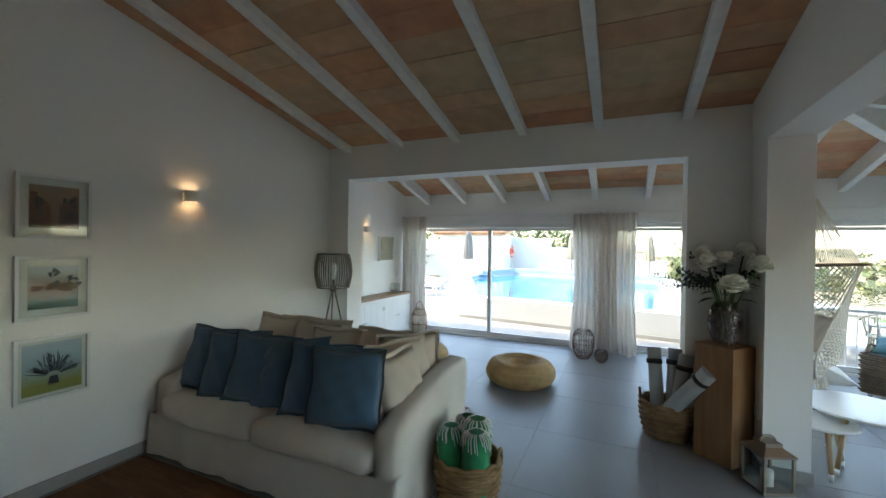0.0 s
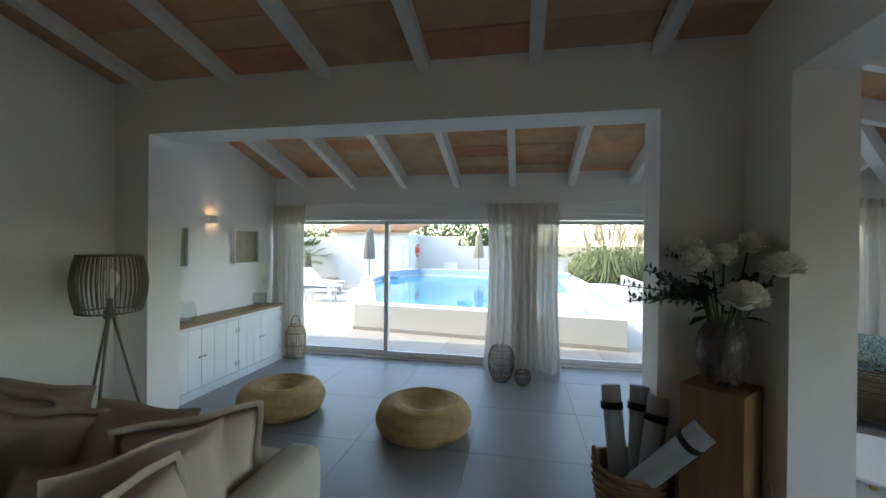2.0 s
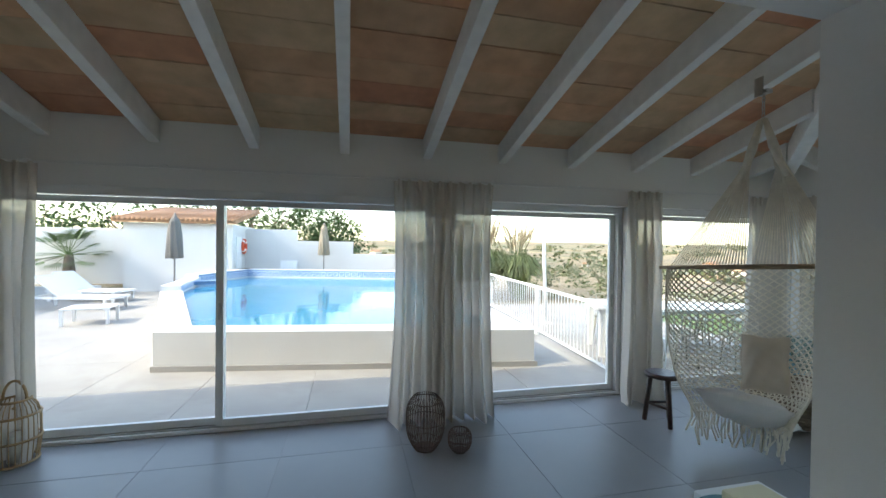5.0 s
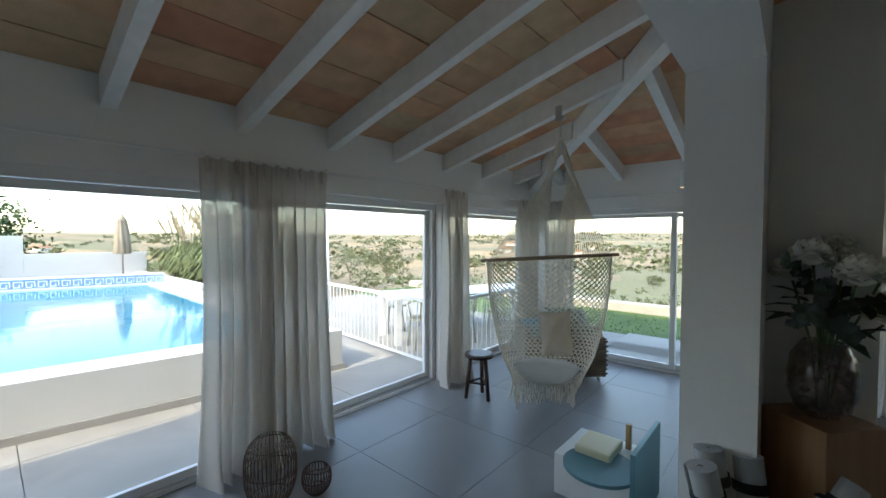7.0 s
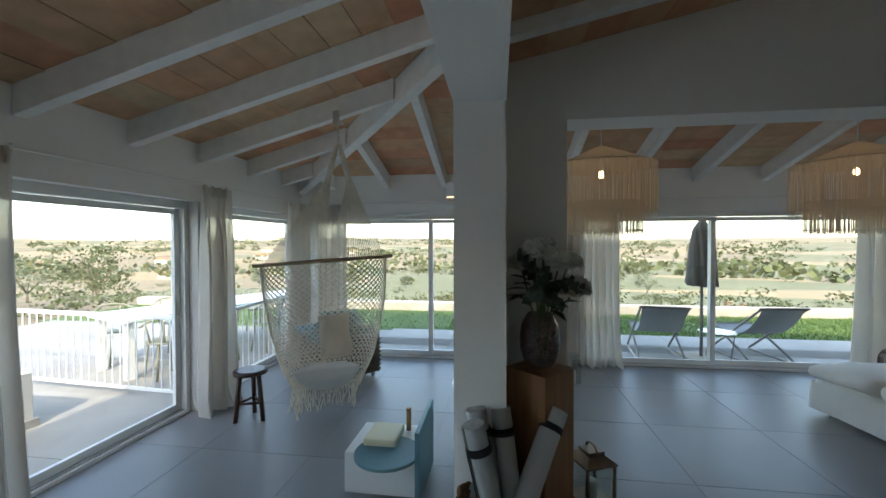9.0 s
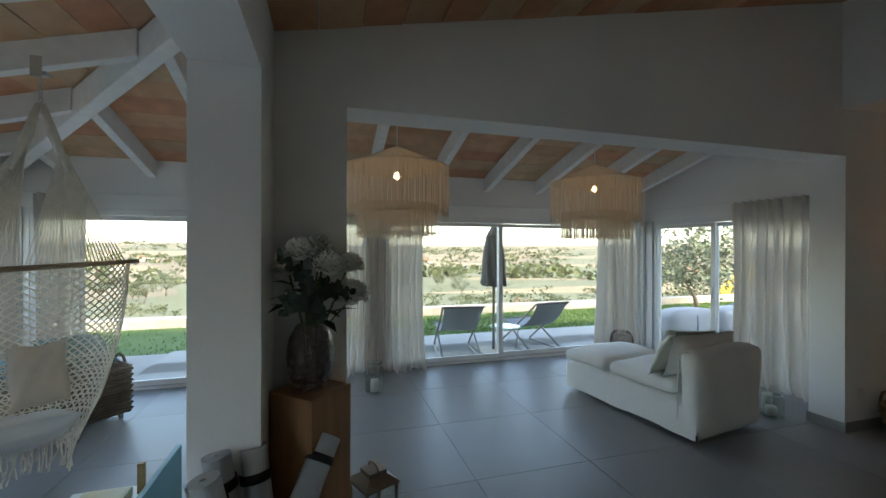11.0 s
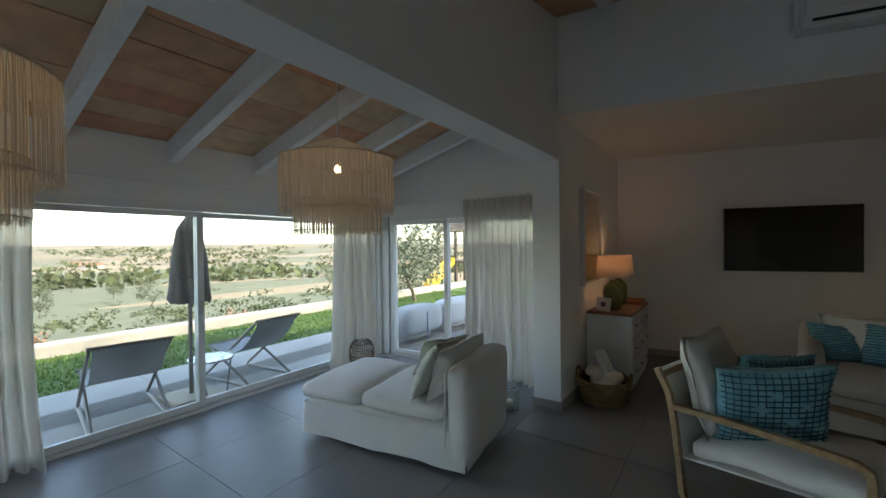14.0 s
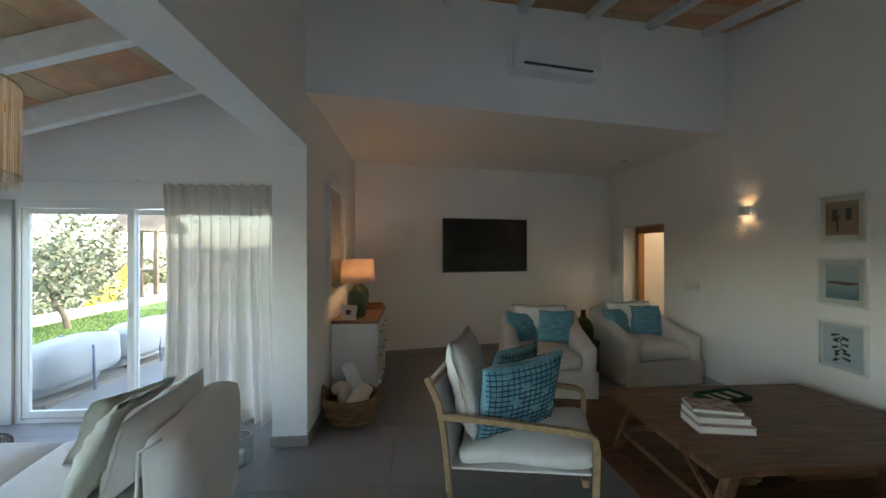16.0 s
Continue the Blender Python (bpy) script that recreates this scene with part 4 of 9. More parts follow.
for (xa, ya, za), (xb, yb, zb) in (((3.42, 10.95, -0.06), (3.2, 10.75, 2.5)), ((4.78, 9.3, -0.06), (4.64, 9.25, 2.6))):
    bm = bmesh.new()
    tube(bm, [(xa, ya, za), (xb, yb, zb)], 0.035, 12)
    mo = thing("mast", "slim white shade-sail mast on the terrace", "mast", group="masts")
    part("pole", bm, M_ALU, mo, smooth=True)
    part("foot", boxed((xa - 0.09, xa + 0.09, ya - 0.09, ya + 0.09, za, za + 0.015)), M_ALU, mo)
dt = thing("dining_table", "long white outdoor dining table", "table", pose(4.45, 8.30, -0.062, 0, 0, -22))
part("tabletop", boxed((-1.5, 1.5, -0.48, 0.48, 0.71, 0.75)), M_ALU, dt, bevel=0.005)
for sx in (-1.38, 1.38):
    for sy in (-0.38, 0.38):
        part("leg", boxed((sx - 0.045, sx + 0.045, sy - 0.045, sy + 0.045, 0, 0.71)), M_ALU, dt)
M_CHAIR = mat("olive_bistro_frame", (0.30, 0.28, 0.20), 0.5, var=0.1)


def bistro(m):
    c = thing("bistro_chair", "olive-grey metal bistro armchair with a curved back", "chair", m, "outdoor dining chairs")
    bm = bmesh.new()
    lathe(bm, [(0.20, 0.44), (0.215, 0.45), (0.20, 0.465)], 24)
    part("seat", bm, M_CHAIR, c)
    for k in range(4):
        a = math.pi / 4 + k * math.pi / 2
        bm = bmesh.new()
        tube(bm, [(0.17 * math.cos(a), 0.17 * math.sin(a), 0.45), (0.22 * math.cos(a), 0.22 * math.sin(a), 0)], 0.014, 7)
        part("leg", bm, M_CHAIR, c, smooth=True)
    bm = bmesh.new()
    tube(bm, [(0.26 * math.cos(a), 0.24 * math.sin(a), 0.66 + 0.14 * max(0, -math.sin(a))) for a in [math.radians(-200 + 220 * i / 20) for i in range(21)]], 0.014, 7)
    part("back_hoop", bm, M_CHAIR, c, smooth=True)
    for a in (-20, -65, -115, -160):
        t = math.radians(a)
        bm = bmesh.new()
        tube(bm, [(0.19 * math.cos(t), 0.19 * math.sin(t), 0.45), (0.26 * math.cos(t), 0.24 * math.sin(t), 0.66 + 0.14 * max(0, -math.sin(t)))], 0.011, 6)
        part("spindle", bm, M_CHAIR, c, smooth=True)
    return c


TM = pose(4.45, 8.30, -0.062, 0, 0, -22)
first = bistro(TM @ pose(-1.1, -0.62, 0, 0, 0, 0))
for k in range(1, 4):
    copy_thing(first, TM @ pose(-1.1 + 0.73 * k, -0.62, 0, 0, 0, 4 * k))
for k in range(4):
    copy_thing(first, TM @ pose(-1.1 + 0.73 * k, 0.62, 0, 0, 0, 180 - 3 * k))


def deck_chair(x, y, rz):
    c = thing("deck_chair", "grey folding deck chair on the east terrace", "deck chair", pose(x, y, -0.062, 0, 0, rz), "deck chairs")
    # it looks along +y
    for s in (-0.29, 0.29):
        for nm, pts in (("side_rail", [(-0.52, 0.80), (0.50, 0.05)]), ("front_leg", [(-0.36, 0.02), (0.46, 0.42)]), ("base_rail", [(-0.40, 0.02), (0.52, 0.02)])):
            bm = bmesh.new()
            tube(bm, [(s + (0.02 if nm == "front_leg" else 0), u, z) for u, z in pts], 0.016, 6)
            part(nm, bm, M_DKFR, c)
    for u, z in ((-0.52, 0.80), (0.46, 0.42), (-0.40, 0.02)):
        bm = bmesh.new()
        tube(bm, [(-0.31, u, z), (0.31, u, z)], 0.016, 6)
        part("cross_bar", bm, M_DKFR, c)
    bm = bmesh.new()
    pts = [(-0.51 + 0.97 * t, 0.80 + (0.42 - 0.80) * t - 0.24 * math.sin(math.pi * t ** 0.8)) for t in [i / 14 for i in range(15)]]
    prev = None
    for u, z in pts:
        q = [bm.verts.new(p) for p in ((-0.27, u, z), (0.27, u, z), (0.27, u, z - 0.005), (-0.27, u, z - 0.005))]
        if prev:
            for i in range(4):
                bm.faces.new((prev[i], prev[(i + 1) % 4], q[(i + 1) % 4], q[i]))
        prev = q
    part("sling", bm, M_SLING, c, "grey mesh sling", smooth=True)


deck_chair(4.90, 1.74, -98)
deck_chair(4.95, 0.40, -84)
gt_ = thing("garden_table", "small round glass-topped table between the deck chairs", "table", pose(4.72, 1.0, -0.062), "terrace side tables")
bm = bmesh.new()
lathe(bm, [(0.22, 0.425), (0.225, 0.43), (0.22, 0.437)], 32)
part("tabletop", bm, M_GLASS, gt_)
bm = bmesh.new()
tube(bm, [(0.22 * math.cos(a), 0.22 * math.sin(a), 0.42) for a in [2 * math.pi * i / 32 for i in range(32)]], 0.008, 6, close=True)
part("rim", bm, M_DKFR, gt_, smooth=True)
for k in range(3):
    a = 2.1 * k
    bm = bmesh.new()
    tube(bm, [(0.2 * math.cos(a), 0.2 * math.sin(a), 0.42), (0.17 * math.cos(a + 0.5), 0.17 * math.sin(a + 0.5), 0)], 0.008, 6)
    part("leg", bm, M_DKFR, gt_)


# ---------- outdoor sofa on the south terrace ----------
def lumpy(bm, x0, x1, y0, y1, z0, z1, r, seed):
    rr_ = random.Random(seed)
    ph = [rr_.uniform(0, 6.28) for _ in range(3)]
    bmesh.ops.create_uvsphere(bm, u_segments=20, v_segments=14, radius=1.0)
    for v in bm.verts:
        p = v.co.copy()
        q = Vector([math.copysign(abs(c) ** 0.55, c) for c in p])
        q += Vector((math.sin(6 * p.y + ph[0]), math.sin(6 * p.z + ph[1]), math.sin(6 * p.x + ph[2]))) * 0.035
        v.co = ((x0 + x1) / 2 + q.x * (x1 - x0) / 2, (y0 + y1) / 2 + q.y * (y1 - y0) / 2, max(z0, (z0 + z1) / 2 + q.z * (z1 - z0) / 2))


os_ = thing("outdoor_sofa", "pale grey outdoor sofa with loose bolster cushions and blue straps", "sofa", pose(4.80, -3.20, -0.062, 0, 0, 0))
for i in range(3):
    bm = bmesh.new()
    lumpy(bm, -0.55, 0.50, -1.75 + 1.15 * i, -0.62 + 1.15 * i, 0.0, 0.36, 0.1, i)
    part("seat_cushion", bm, M_OUTC, os_, smooth=True)
    bm = bmesh.new()
    lumpy(bm, -0.75, -0.32, -1.72 + 1.15 * i, -0.64 + 1.15 * i, 0.18, 0.66, 0.1, i + 5)
    part("back_cushion", bm, M_OUTC, os_, smooth=True)
    bm = bmesh.new()
    tube(bm, [(0.50, -1.18 + 1.15 * i, 0.02), (0.47, -1.18 + 1.15 * i, 0.30), (-0.1, -1.18 + 1.15 * i, 0.385), (-0.40, -1.18 + 1.15 * i, 0.66), (-0.74, -1.18 + 1.15 * i, 0.55), (-0.76, -1.18 + 1.15 * i, 0.05)], 0.014, 6)
    part("strap", bm, M_PIPING, os_, "blue webbing strap", smooth=True)
part("base", boxed((-0.72, 0.48, -1.72, 1.68, 0.0, 0.10)), M_DKFR, os_)
# climbing frame at the far end of the lawn
cf = thing("climbing_frame", "wooden climbing tower with a yellow slide", "playground", pose(9.9, -12.2, -0.3))
for sx in (-0.7, 0.7):
    for sy in (-0.7, 0.7):
        part("post", boxed((sx - 0.06, sx + 0.06, sy - 0.06, sy + 0.06, 0, 2.6)), M_BARK, cf)
part("deck", boxed((-0.8, 0.8, -0.8, 0.8, 1.1, 1.2)), M_BARK, cf)
bm = bmesh.new()
prism(bm, [(-1.0, 2.5), (1.0, 2.5), (0, 3.2)], "x", -0.9, 0.9)
part("roof", bm, M_BARK, cf)
bm = bmesh.new()
prism(bm, [(0.8, 1.1), (0.8, 1.35), (2.4, 0.30), (2.4, 0.05)], "x", -0.25, 0.25)
part("slide", bm, mat("yellow_plastic", (0.75, 0.45, 0.04), 0.35, var=0.06), cf)

# ---------- cloth, wood and small materials ----------
M_LINEN = weave(mat("beige_linen_slipcover", (0.68, 0.61, 0.54), 0.95, var=0.06, scale=5.0, bump=0.004, bump_scale=7.0, sheen=0.2, spec=0.1), 260.0, 0.0004)
M_BEIGE = weave(mat("beige_cotton", (0.70, 0.60, 0.50), 0.95, var=0.07, scale=6.0, bump=0.005, bump_scale=9.0, sheen=0.2, spec=0.1), 300.0, 0.0003)
M_WHITEC = weave(mat("white_cotton", (0.78, 0.765, 0.74), 0.95, var=0.04, scale=6.0, bump=0.005, bump_scale=8.0, sheen=0.2, spec=0.1), 300.0, 0.0003)
M_BLUE = weave(mat("slate_blue_cotton", (0.075, 0.15, 0.235), 0.95, var=0.09, scale=6.0, bump=0.003, bump_scale=9.0, sheen=0.3, spec=0.1), 300.0, 0.0003)
M_SAGE = weave(mat("pale_sage_cotton", (0.55, 0.56, 0.49), 0.95, var=0.06, scale=6.0, bump=0.004, bump_scale=9.0, sheen=0.2, spec=0.1), 300.0, 0.0003)
M_TEAL = mat("teal_ribbed_cotton", (0.13, 0.33, 0.42), 0.95, var=0.1, scale=9.0, bump=0.003, bump_scale=14.0, alt=(0.20, 0.42, 0.50), alt_scale=12.0, sheen=0.3, spec=0.1)
M_TEALD = mat("dark_teal_thread", (0.03, 0.10, 0.15), 0.95, var=0.1)
M_OAK = mat("pale_oak", (0.40, 0.27, 0.15), 0.5, var=0.14, scale=5.0, bump=0.0006, bump_scale=20.0, stretch=(1, 9, 9), alt=(0.30, 0.19, 0.10), alt_scale=3.0)
M_WALNUT = mat("dark_stained_wood", (0.20, 0.10, 0.05), 0.42, var=0.2, scale=5.0, bump=0.0008, bump_scale=18.0, stretch=(1, 9, 9), alt=(0.09, 0.042, 0.02), alt_scale=3.0)
M_BLOCK = mat("teak_block", (0.30, 0.155, 0.07), 0.5, var=0.18, scale=5.0, bump=0.0008, bump_scale=16.0, stretch=(9, 9, 1), alt=(0.22, 0.11, 0.05), alt_scale=2.5)
M_DARKW = mat("dark_brown_wood", (0.05, 0.022, 0.014), 0.45, var=0.2, scale=8.0, bump=0.0006, bump_scale=18.0)
M_WOODTOP = mat("oiled_oak_top", (0.30, 0.185, 0.095), 0.45, var=0.14, scale=4.0, bump=0.0005, bump_scale=18.0, stretch=(9, 1, 9), alt=(0.24, 0.14, 0.07), alt_scale=2.0)
M_REDTOP = mat("reddish_wood_top", (0.27, 0.11, 0.05), 0.4, var=0.15, scale=4.0, bump=0.0005, bump_scale=18.0, stretch=(9, 1, 9))
M_PAINT = mat("white_painted_furniture", (0.78, 0.785, 0.79), 0.5, var=0.03, scale=4.0, bump=0.0004, bump_scale=25.0)
M_SEAGR = mat("woven_seagrass", (0.30, 0.185, 0.085), 0.85, var=0.25, scale=14.0, bump=0.003, bump_scale=70.0, alt=(0.19, 0.11, 0.05), alt_scale=9.0, island=0.15)
M_JUTE = mat("jute_rope", (0.52, 0.345, 0.165), 0.9, var=0.14, scale=18.0, bump=0.002, bump_scale=120.0, alt=(0.42, 0.27, 0.12), alt_scale=5.0, island=0.06)
M_RATTAN = mat("grey_wicker", (0.25, 0.19, 0.14), 0.8, var=0.25, scale=14.0, bump=0.002, bump_scale=60.0, island=0.2)
M_CANE = mat("natural_cane", (0.45, 0.29, 0.14), 0.6, var=0.15, scale=14.0)
M_RUG = mat("brown_hide_rug", (0.20, 0.09, 0.04), 0.85, var=0.2, scale=9.0, bump=0.003, bump_scale=40.0, stretch=(1, 6, 1), alt=(0.14, 0.06, 0.028), alt_scale=3.0, island=0.22)
M_NET = mat("cream_cotton_cord", (0.80, 0.73, 0.62), 0.95, var=0.1, scale=20.0, bump=0.001, bump_scale=200.0, spec=0.1)
M_BAR = mat("weathered_spreader_wood", (0.36, 0.27, 0.18), 0.7, var=0.15, scale=10.0)
M_BLACK = mat("black_elastic", (0.015, 0.015, 0.016), 0.7, var=0.1)
M_FOAM = mat("grey_yoga_mat", (0.44, 0.45, 0.46), 0.9, var=0.05, scale=12.0, bump=0.0008, bump_scale=150.0)
M_GREEN = mat("emerald_towel", (0.012, 0.26, 0.10), 0.95, var=0.12, scale=20.0, bump=0.002, bump_scale=150.0, sheen=0.4)
M_BRONZE = mat("aged_nickel", (0.36, 0.30, 0.24), 0.35, metal=1.0, var=0.15, scale=20.0)
M_TVB = mat("black_screen", (0.006, 0.006, 0.007), 0.10, var=0.0)
M_PLAST = mat("white_plastic", (0.78, 0.78, 0.77), 0.35, var=0.01)
M_GREYP = mat("grey_plastic", (0.16, 0.16, 0.16), 0.5, var=0.05)
M_LAMPM = mat("taupe_metal", (0.20, 0.175, 0.15), 0.5, metal=0.3, var=0.08)
M_PAPER = mat("white_paper", (0.78, 0.77, 0.74), 0.9, var=0.02)
M_WAX = mat("white_wax", (0.78, 0.76, 0.70), 0.5, var=0.03)
M_PETAL = mat("white_petals", (0.88, 0.87, 0.80), 0.7, var=0.05, scale=30.0, island=0.06)
M_LEAF = mat("dark_green_leaf", (0.022, 0.055, 0.026), 0.5, var=0.2, scale=20.0, island=0.3)
M_EUCA = mat("eucalyptus_leaf", (0.035, 0.06, 0.045), 0.6, var=0.2, scale=20.0, island=0.25)
M_STEM = mat("green_stem", (0.07, 0.13, 0.04), 0.6, var=0.15)


def curtain_mat():
    m = bpy.data.materials.new("sheer_linen_curtain")
    m.use_nodes = True
    N, L = m.node_tree.nodes, m.node_tree.links
    N.clear()
    o = N.new("ShaderNodeOutputMaterial")
    d, t, tp = N.new("ShaderNodeBsdfDiffuse"), N.new("ShaderNodeBsdfTranslucent"), N.new("ShaderNodeBsdfTransparent")
    nz, tc = N.new("ShaderNodeTexNoise"), N.new("ShaderNodeTexCoord")
    mp = N.new("ShaderNodeMapping"); mp.inputs["Scale"].default_value = (60, 60, 6)
    L.new(tc.outputs["Object"], mp.inputs[0]); L.new(mp.outputs[0], nz.inputs["Vector"])
    nz.inputs["Scale"].default_value, nz.inputs["Detail"].default_value = 4.0, 5.0
    cr = N.new("ShaderNodeMix"); cr.data_type = "RGBA"
    cr.inputs["A"].default_value, cr.inputs["B"].default_value = (0.62, 0.565, 0.50, 1), (0.72, 0.67, 0.61, 1)
    L.new(nz.outputs["Fac"], cr.inputs["Factor"])
    L.new(cr.outputs["Result"], d.inputs[0]); L.new(cr.outputs["Result"], t.inputs[0])
    a, b = N.new("ShaderNodeMixShader"), N.new("ShaderNodeMixShader")
    a.inputs[0].default_value, b.inputs[0].default_value = 0.31, 0.07
    L.new(d.outputs[0], a.inputs[1]); L.new(t.outputs[0], a.inputs[2])
    L.new(a.outputs[0], b.inputs[1]); L.new(tp.outputs[0], b.inputs[2]); L.new(b.outputs[0], o.inputs[0])
    return m


def glow(name, color, strength):
    m = bpy.data.materials.new(name)
    m.use_nodes = True
    p = m.node_tree.nodes["Principled BSDF"]
    p.inputs["Base Color"].default_value = (*color, 1)
    p.inputs["Emission Color"].default_value, p.inputs["Emission Strength"].default_value = (*color, 1), strength
    return m


def shade_mat(name, base, trans):
    m = bpy.data.materials.new(name)
    m.use_nodes = True
    N, L = m.node_tree.nodes, m.node_tree.links
    N.clear()
    o, d, t, x = N.new("ShaderNodeOutputMaterial"), N.new("ShaderNodeBsdfDiffuse"), N.new("ShaderNodeBsdfTranslucent"), N.new("ShaderNodeMixShader")
    nz = N.new("ShaderNodeTexNoise"); nz.inputs["Scale"].default_value = 90.0
    mx = N.new("ShaderNodeMix"); mx.data_type = "RGBA"
    mx.inputs["A"].default_value, mx.inputs["B"].default_value = (*base, 1), (*[c * 0.85 for c in base], 1)
    L.new(nz.outputs["Fac"], mx.inputs["Factor"])
    L.new(mx.outputs["Result"], d.inputs[0]); L.new(mx.outputs["Result"], t.inputs[0])
    x.inputs[0].default_value = trans
    L.new(d.outputs[0], x.inputs[1]); L.new(t.outputs[0], x.inputs[2]); L.new(x.outputs[0], o.inputs[0])
    return m


M_CURT = curtain_mat()
M_FRINGE = shade_mat("raffia_fringe", (0.70, 0.63, 0.52), 0.35)
M_SHADE = shade_mat("peach_lampshade", (0.80, 0.66, 0.55), 0.5)
M_BULB = glow("lit_bulb", (1.0, 0.66, 0.36), 2.2)
M_CLEARG = glass_mat("clear_glass", (0.93, 0.95, 0.94))
M_GREENG = mat("green_bottle_glass", (0.10, 0.16, 0.06), 0.12, var=0.25, scale=9.0, trans=0.55, alt=(0.16, 0.20, 0.08))


def vase_mat():
    m = glass_mat("speckled_vase_glass", (0.80, 0.79, 0.80))
    N, L = m.node_tree.nodes, m.node_tree.links
    o = [n for n in N if n.type == "OUTPUT_MATERIAL"][0]
    old = o.inputs[0].links[0].from_socket
    d, x, nz, tc, r = N.new("ShaderNodeBsdfDiffuse"), N.new("ShaderNodeMixShader"), N.new("ShaderNodeTexNoise"), N.new("ShaderNodeTexCoord"), N.new("ShaderNodeMapRange")
    d.inputs[0].default_value = (0.24, 0.20, 0.19, 1)
    nz.inputs["Scale"].default_value = 30.0
    r.inputs["From Min"].default_value, r.inputs["From Max"].default_value, r.inputs["To Min"].default_value, r.inputs["To Max"].default_value = 0.42, 0.62, 0.05, 0.6
    L.new(tc.outputs["Object"], nz.inputs["Vector"]); L.new(nz.outputs["Fac"], r.inputs["Value"]); L.new(r.outputs[0], x.inputs[0])
    L.new(old, x.inputs[1]); L.new(d.outputs[0], x.inputs[2]); L.new(x.outputs[0], o.inputs[0])
    return m


M_VASE = vase_mat()


# ---------- soft shapes ----------
def pillow(bm, w, h, t, seed=0, flange=0.015, n=14):
    """A filled cushion in the xz plane, thickness along y, its foot at z = 0."""
    r = random.Random(seed)
    ph = [r.uniform(0, 6.28) for _ in range(4)]
    grid = {}
    for s in (1, -1):
        for i in range(n + 1):
            for j in range(n + 1):
                u, v = 2 * i / n - 1, 2 * j / n - 1
                prof = max(0.0, (1 - abs(u) ** 2.6)) ** 0.55 * max(0.0, (1 - abs(v) ** 2.6)) ** 0.55
                edge = max(abs(u), abs(v)) > 0.999
                if s == -1 and edge:
                    grid[s, i, j] = grid[1, i, j]
                    continue
                pin = 1 - 0.075 * (1 - u * u) * (abs(v) ** 3) - 0.0
                pin2 = 1 - 0.075 * (1 - v * v) * (abs(u) ** 3)
                x = u * w / 2 * pin2 + 0.006 * math.sin(5 * v + ph[0])
                z = v * h / 2 * pin + 0.006 * math.sin(5 * u + ph[1]) + h / 2
                wr = 0.007 * math.sin(9 * u + 6 * v + ph[2]) * prof + 0.006 * math.sin(13 * v - 7 * u + ph[3]) * prof
                grid[s, i, j] = bm.verts.new((x, s * (t / 2 * prof + wr + (0.002 if not edge else 0)), z))
        for i in range(n):
            for j in range(n):
                f = (grid[s, i, j], grid[s, i + 1, j], grid[s, i + 1, j + 1], grid[s, i, j + 1])
                bm.faces.new(f if s == -1 else f[::-1])
    if flange:
        ring = [(i, 0) for i in range(n)] + [(n, j) for j in range(n)] + [(i, n) for i in range(n, 0, -1)] + [(0, j) for j in range(n, 0, -1)]
        c = Vector((0, 0, h / 2))
        out = []
        for k, (i, j) in enumerate(ring):
            p = grid[1, i, j].co
            d = (p - c).normalized()
            out.append(bm.verts.new(p + d * flange + Vector((0, 0.004 * math.sin(k * 1.7 + ph[0]), 0))))
        for k in range(len(ring)):
            a, b = grid[1, ring[k][0], ring[k][1]], grid[1, ring[(k + 1) % len(ring)][0], ring[(k + 1) % len(ring)][1]]
            bm.faces.new((a, b, out[(k + 1) % len(ring)], out[k]))


PILLOW_MESH = {}


def cushion(label, material, x, y, z, w=0.48, h=0.48, t=0.17, rz=0, lean=-14, roll=0, seed=0, group="", name="cushion", flange=0.015):
    key = (round(w, 2), round(h, 2), round(t, 2), seed % 4, material.name)
    if key not in PILLOW_MESH:
        bm = bmesh.new()
        pillow(bm, w, h, t, seed, flange)
        PILLOW_MESH[key] = mesh(bm, name, material, smooth=True)
    ob = new(name, PILLOW_MESH[key])
    ob.matrix_basis = pose(x, y, z, 0, 0, rz) @ pose(0, 0, 0, lean, 0, 0) @ pose(0, 0, 0, 0, roll, 0)
    return tagged(ob, label, "cushion", group)


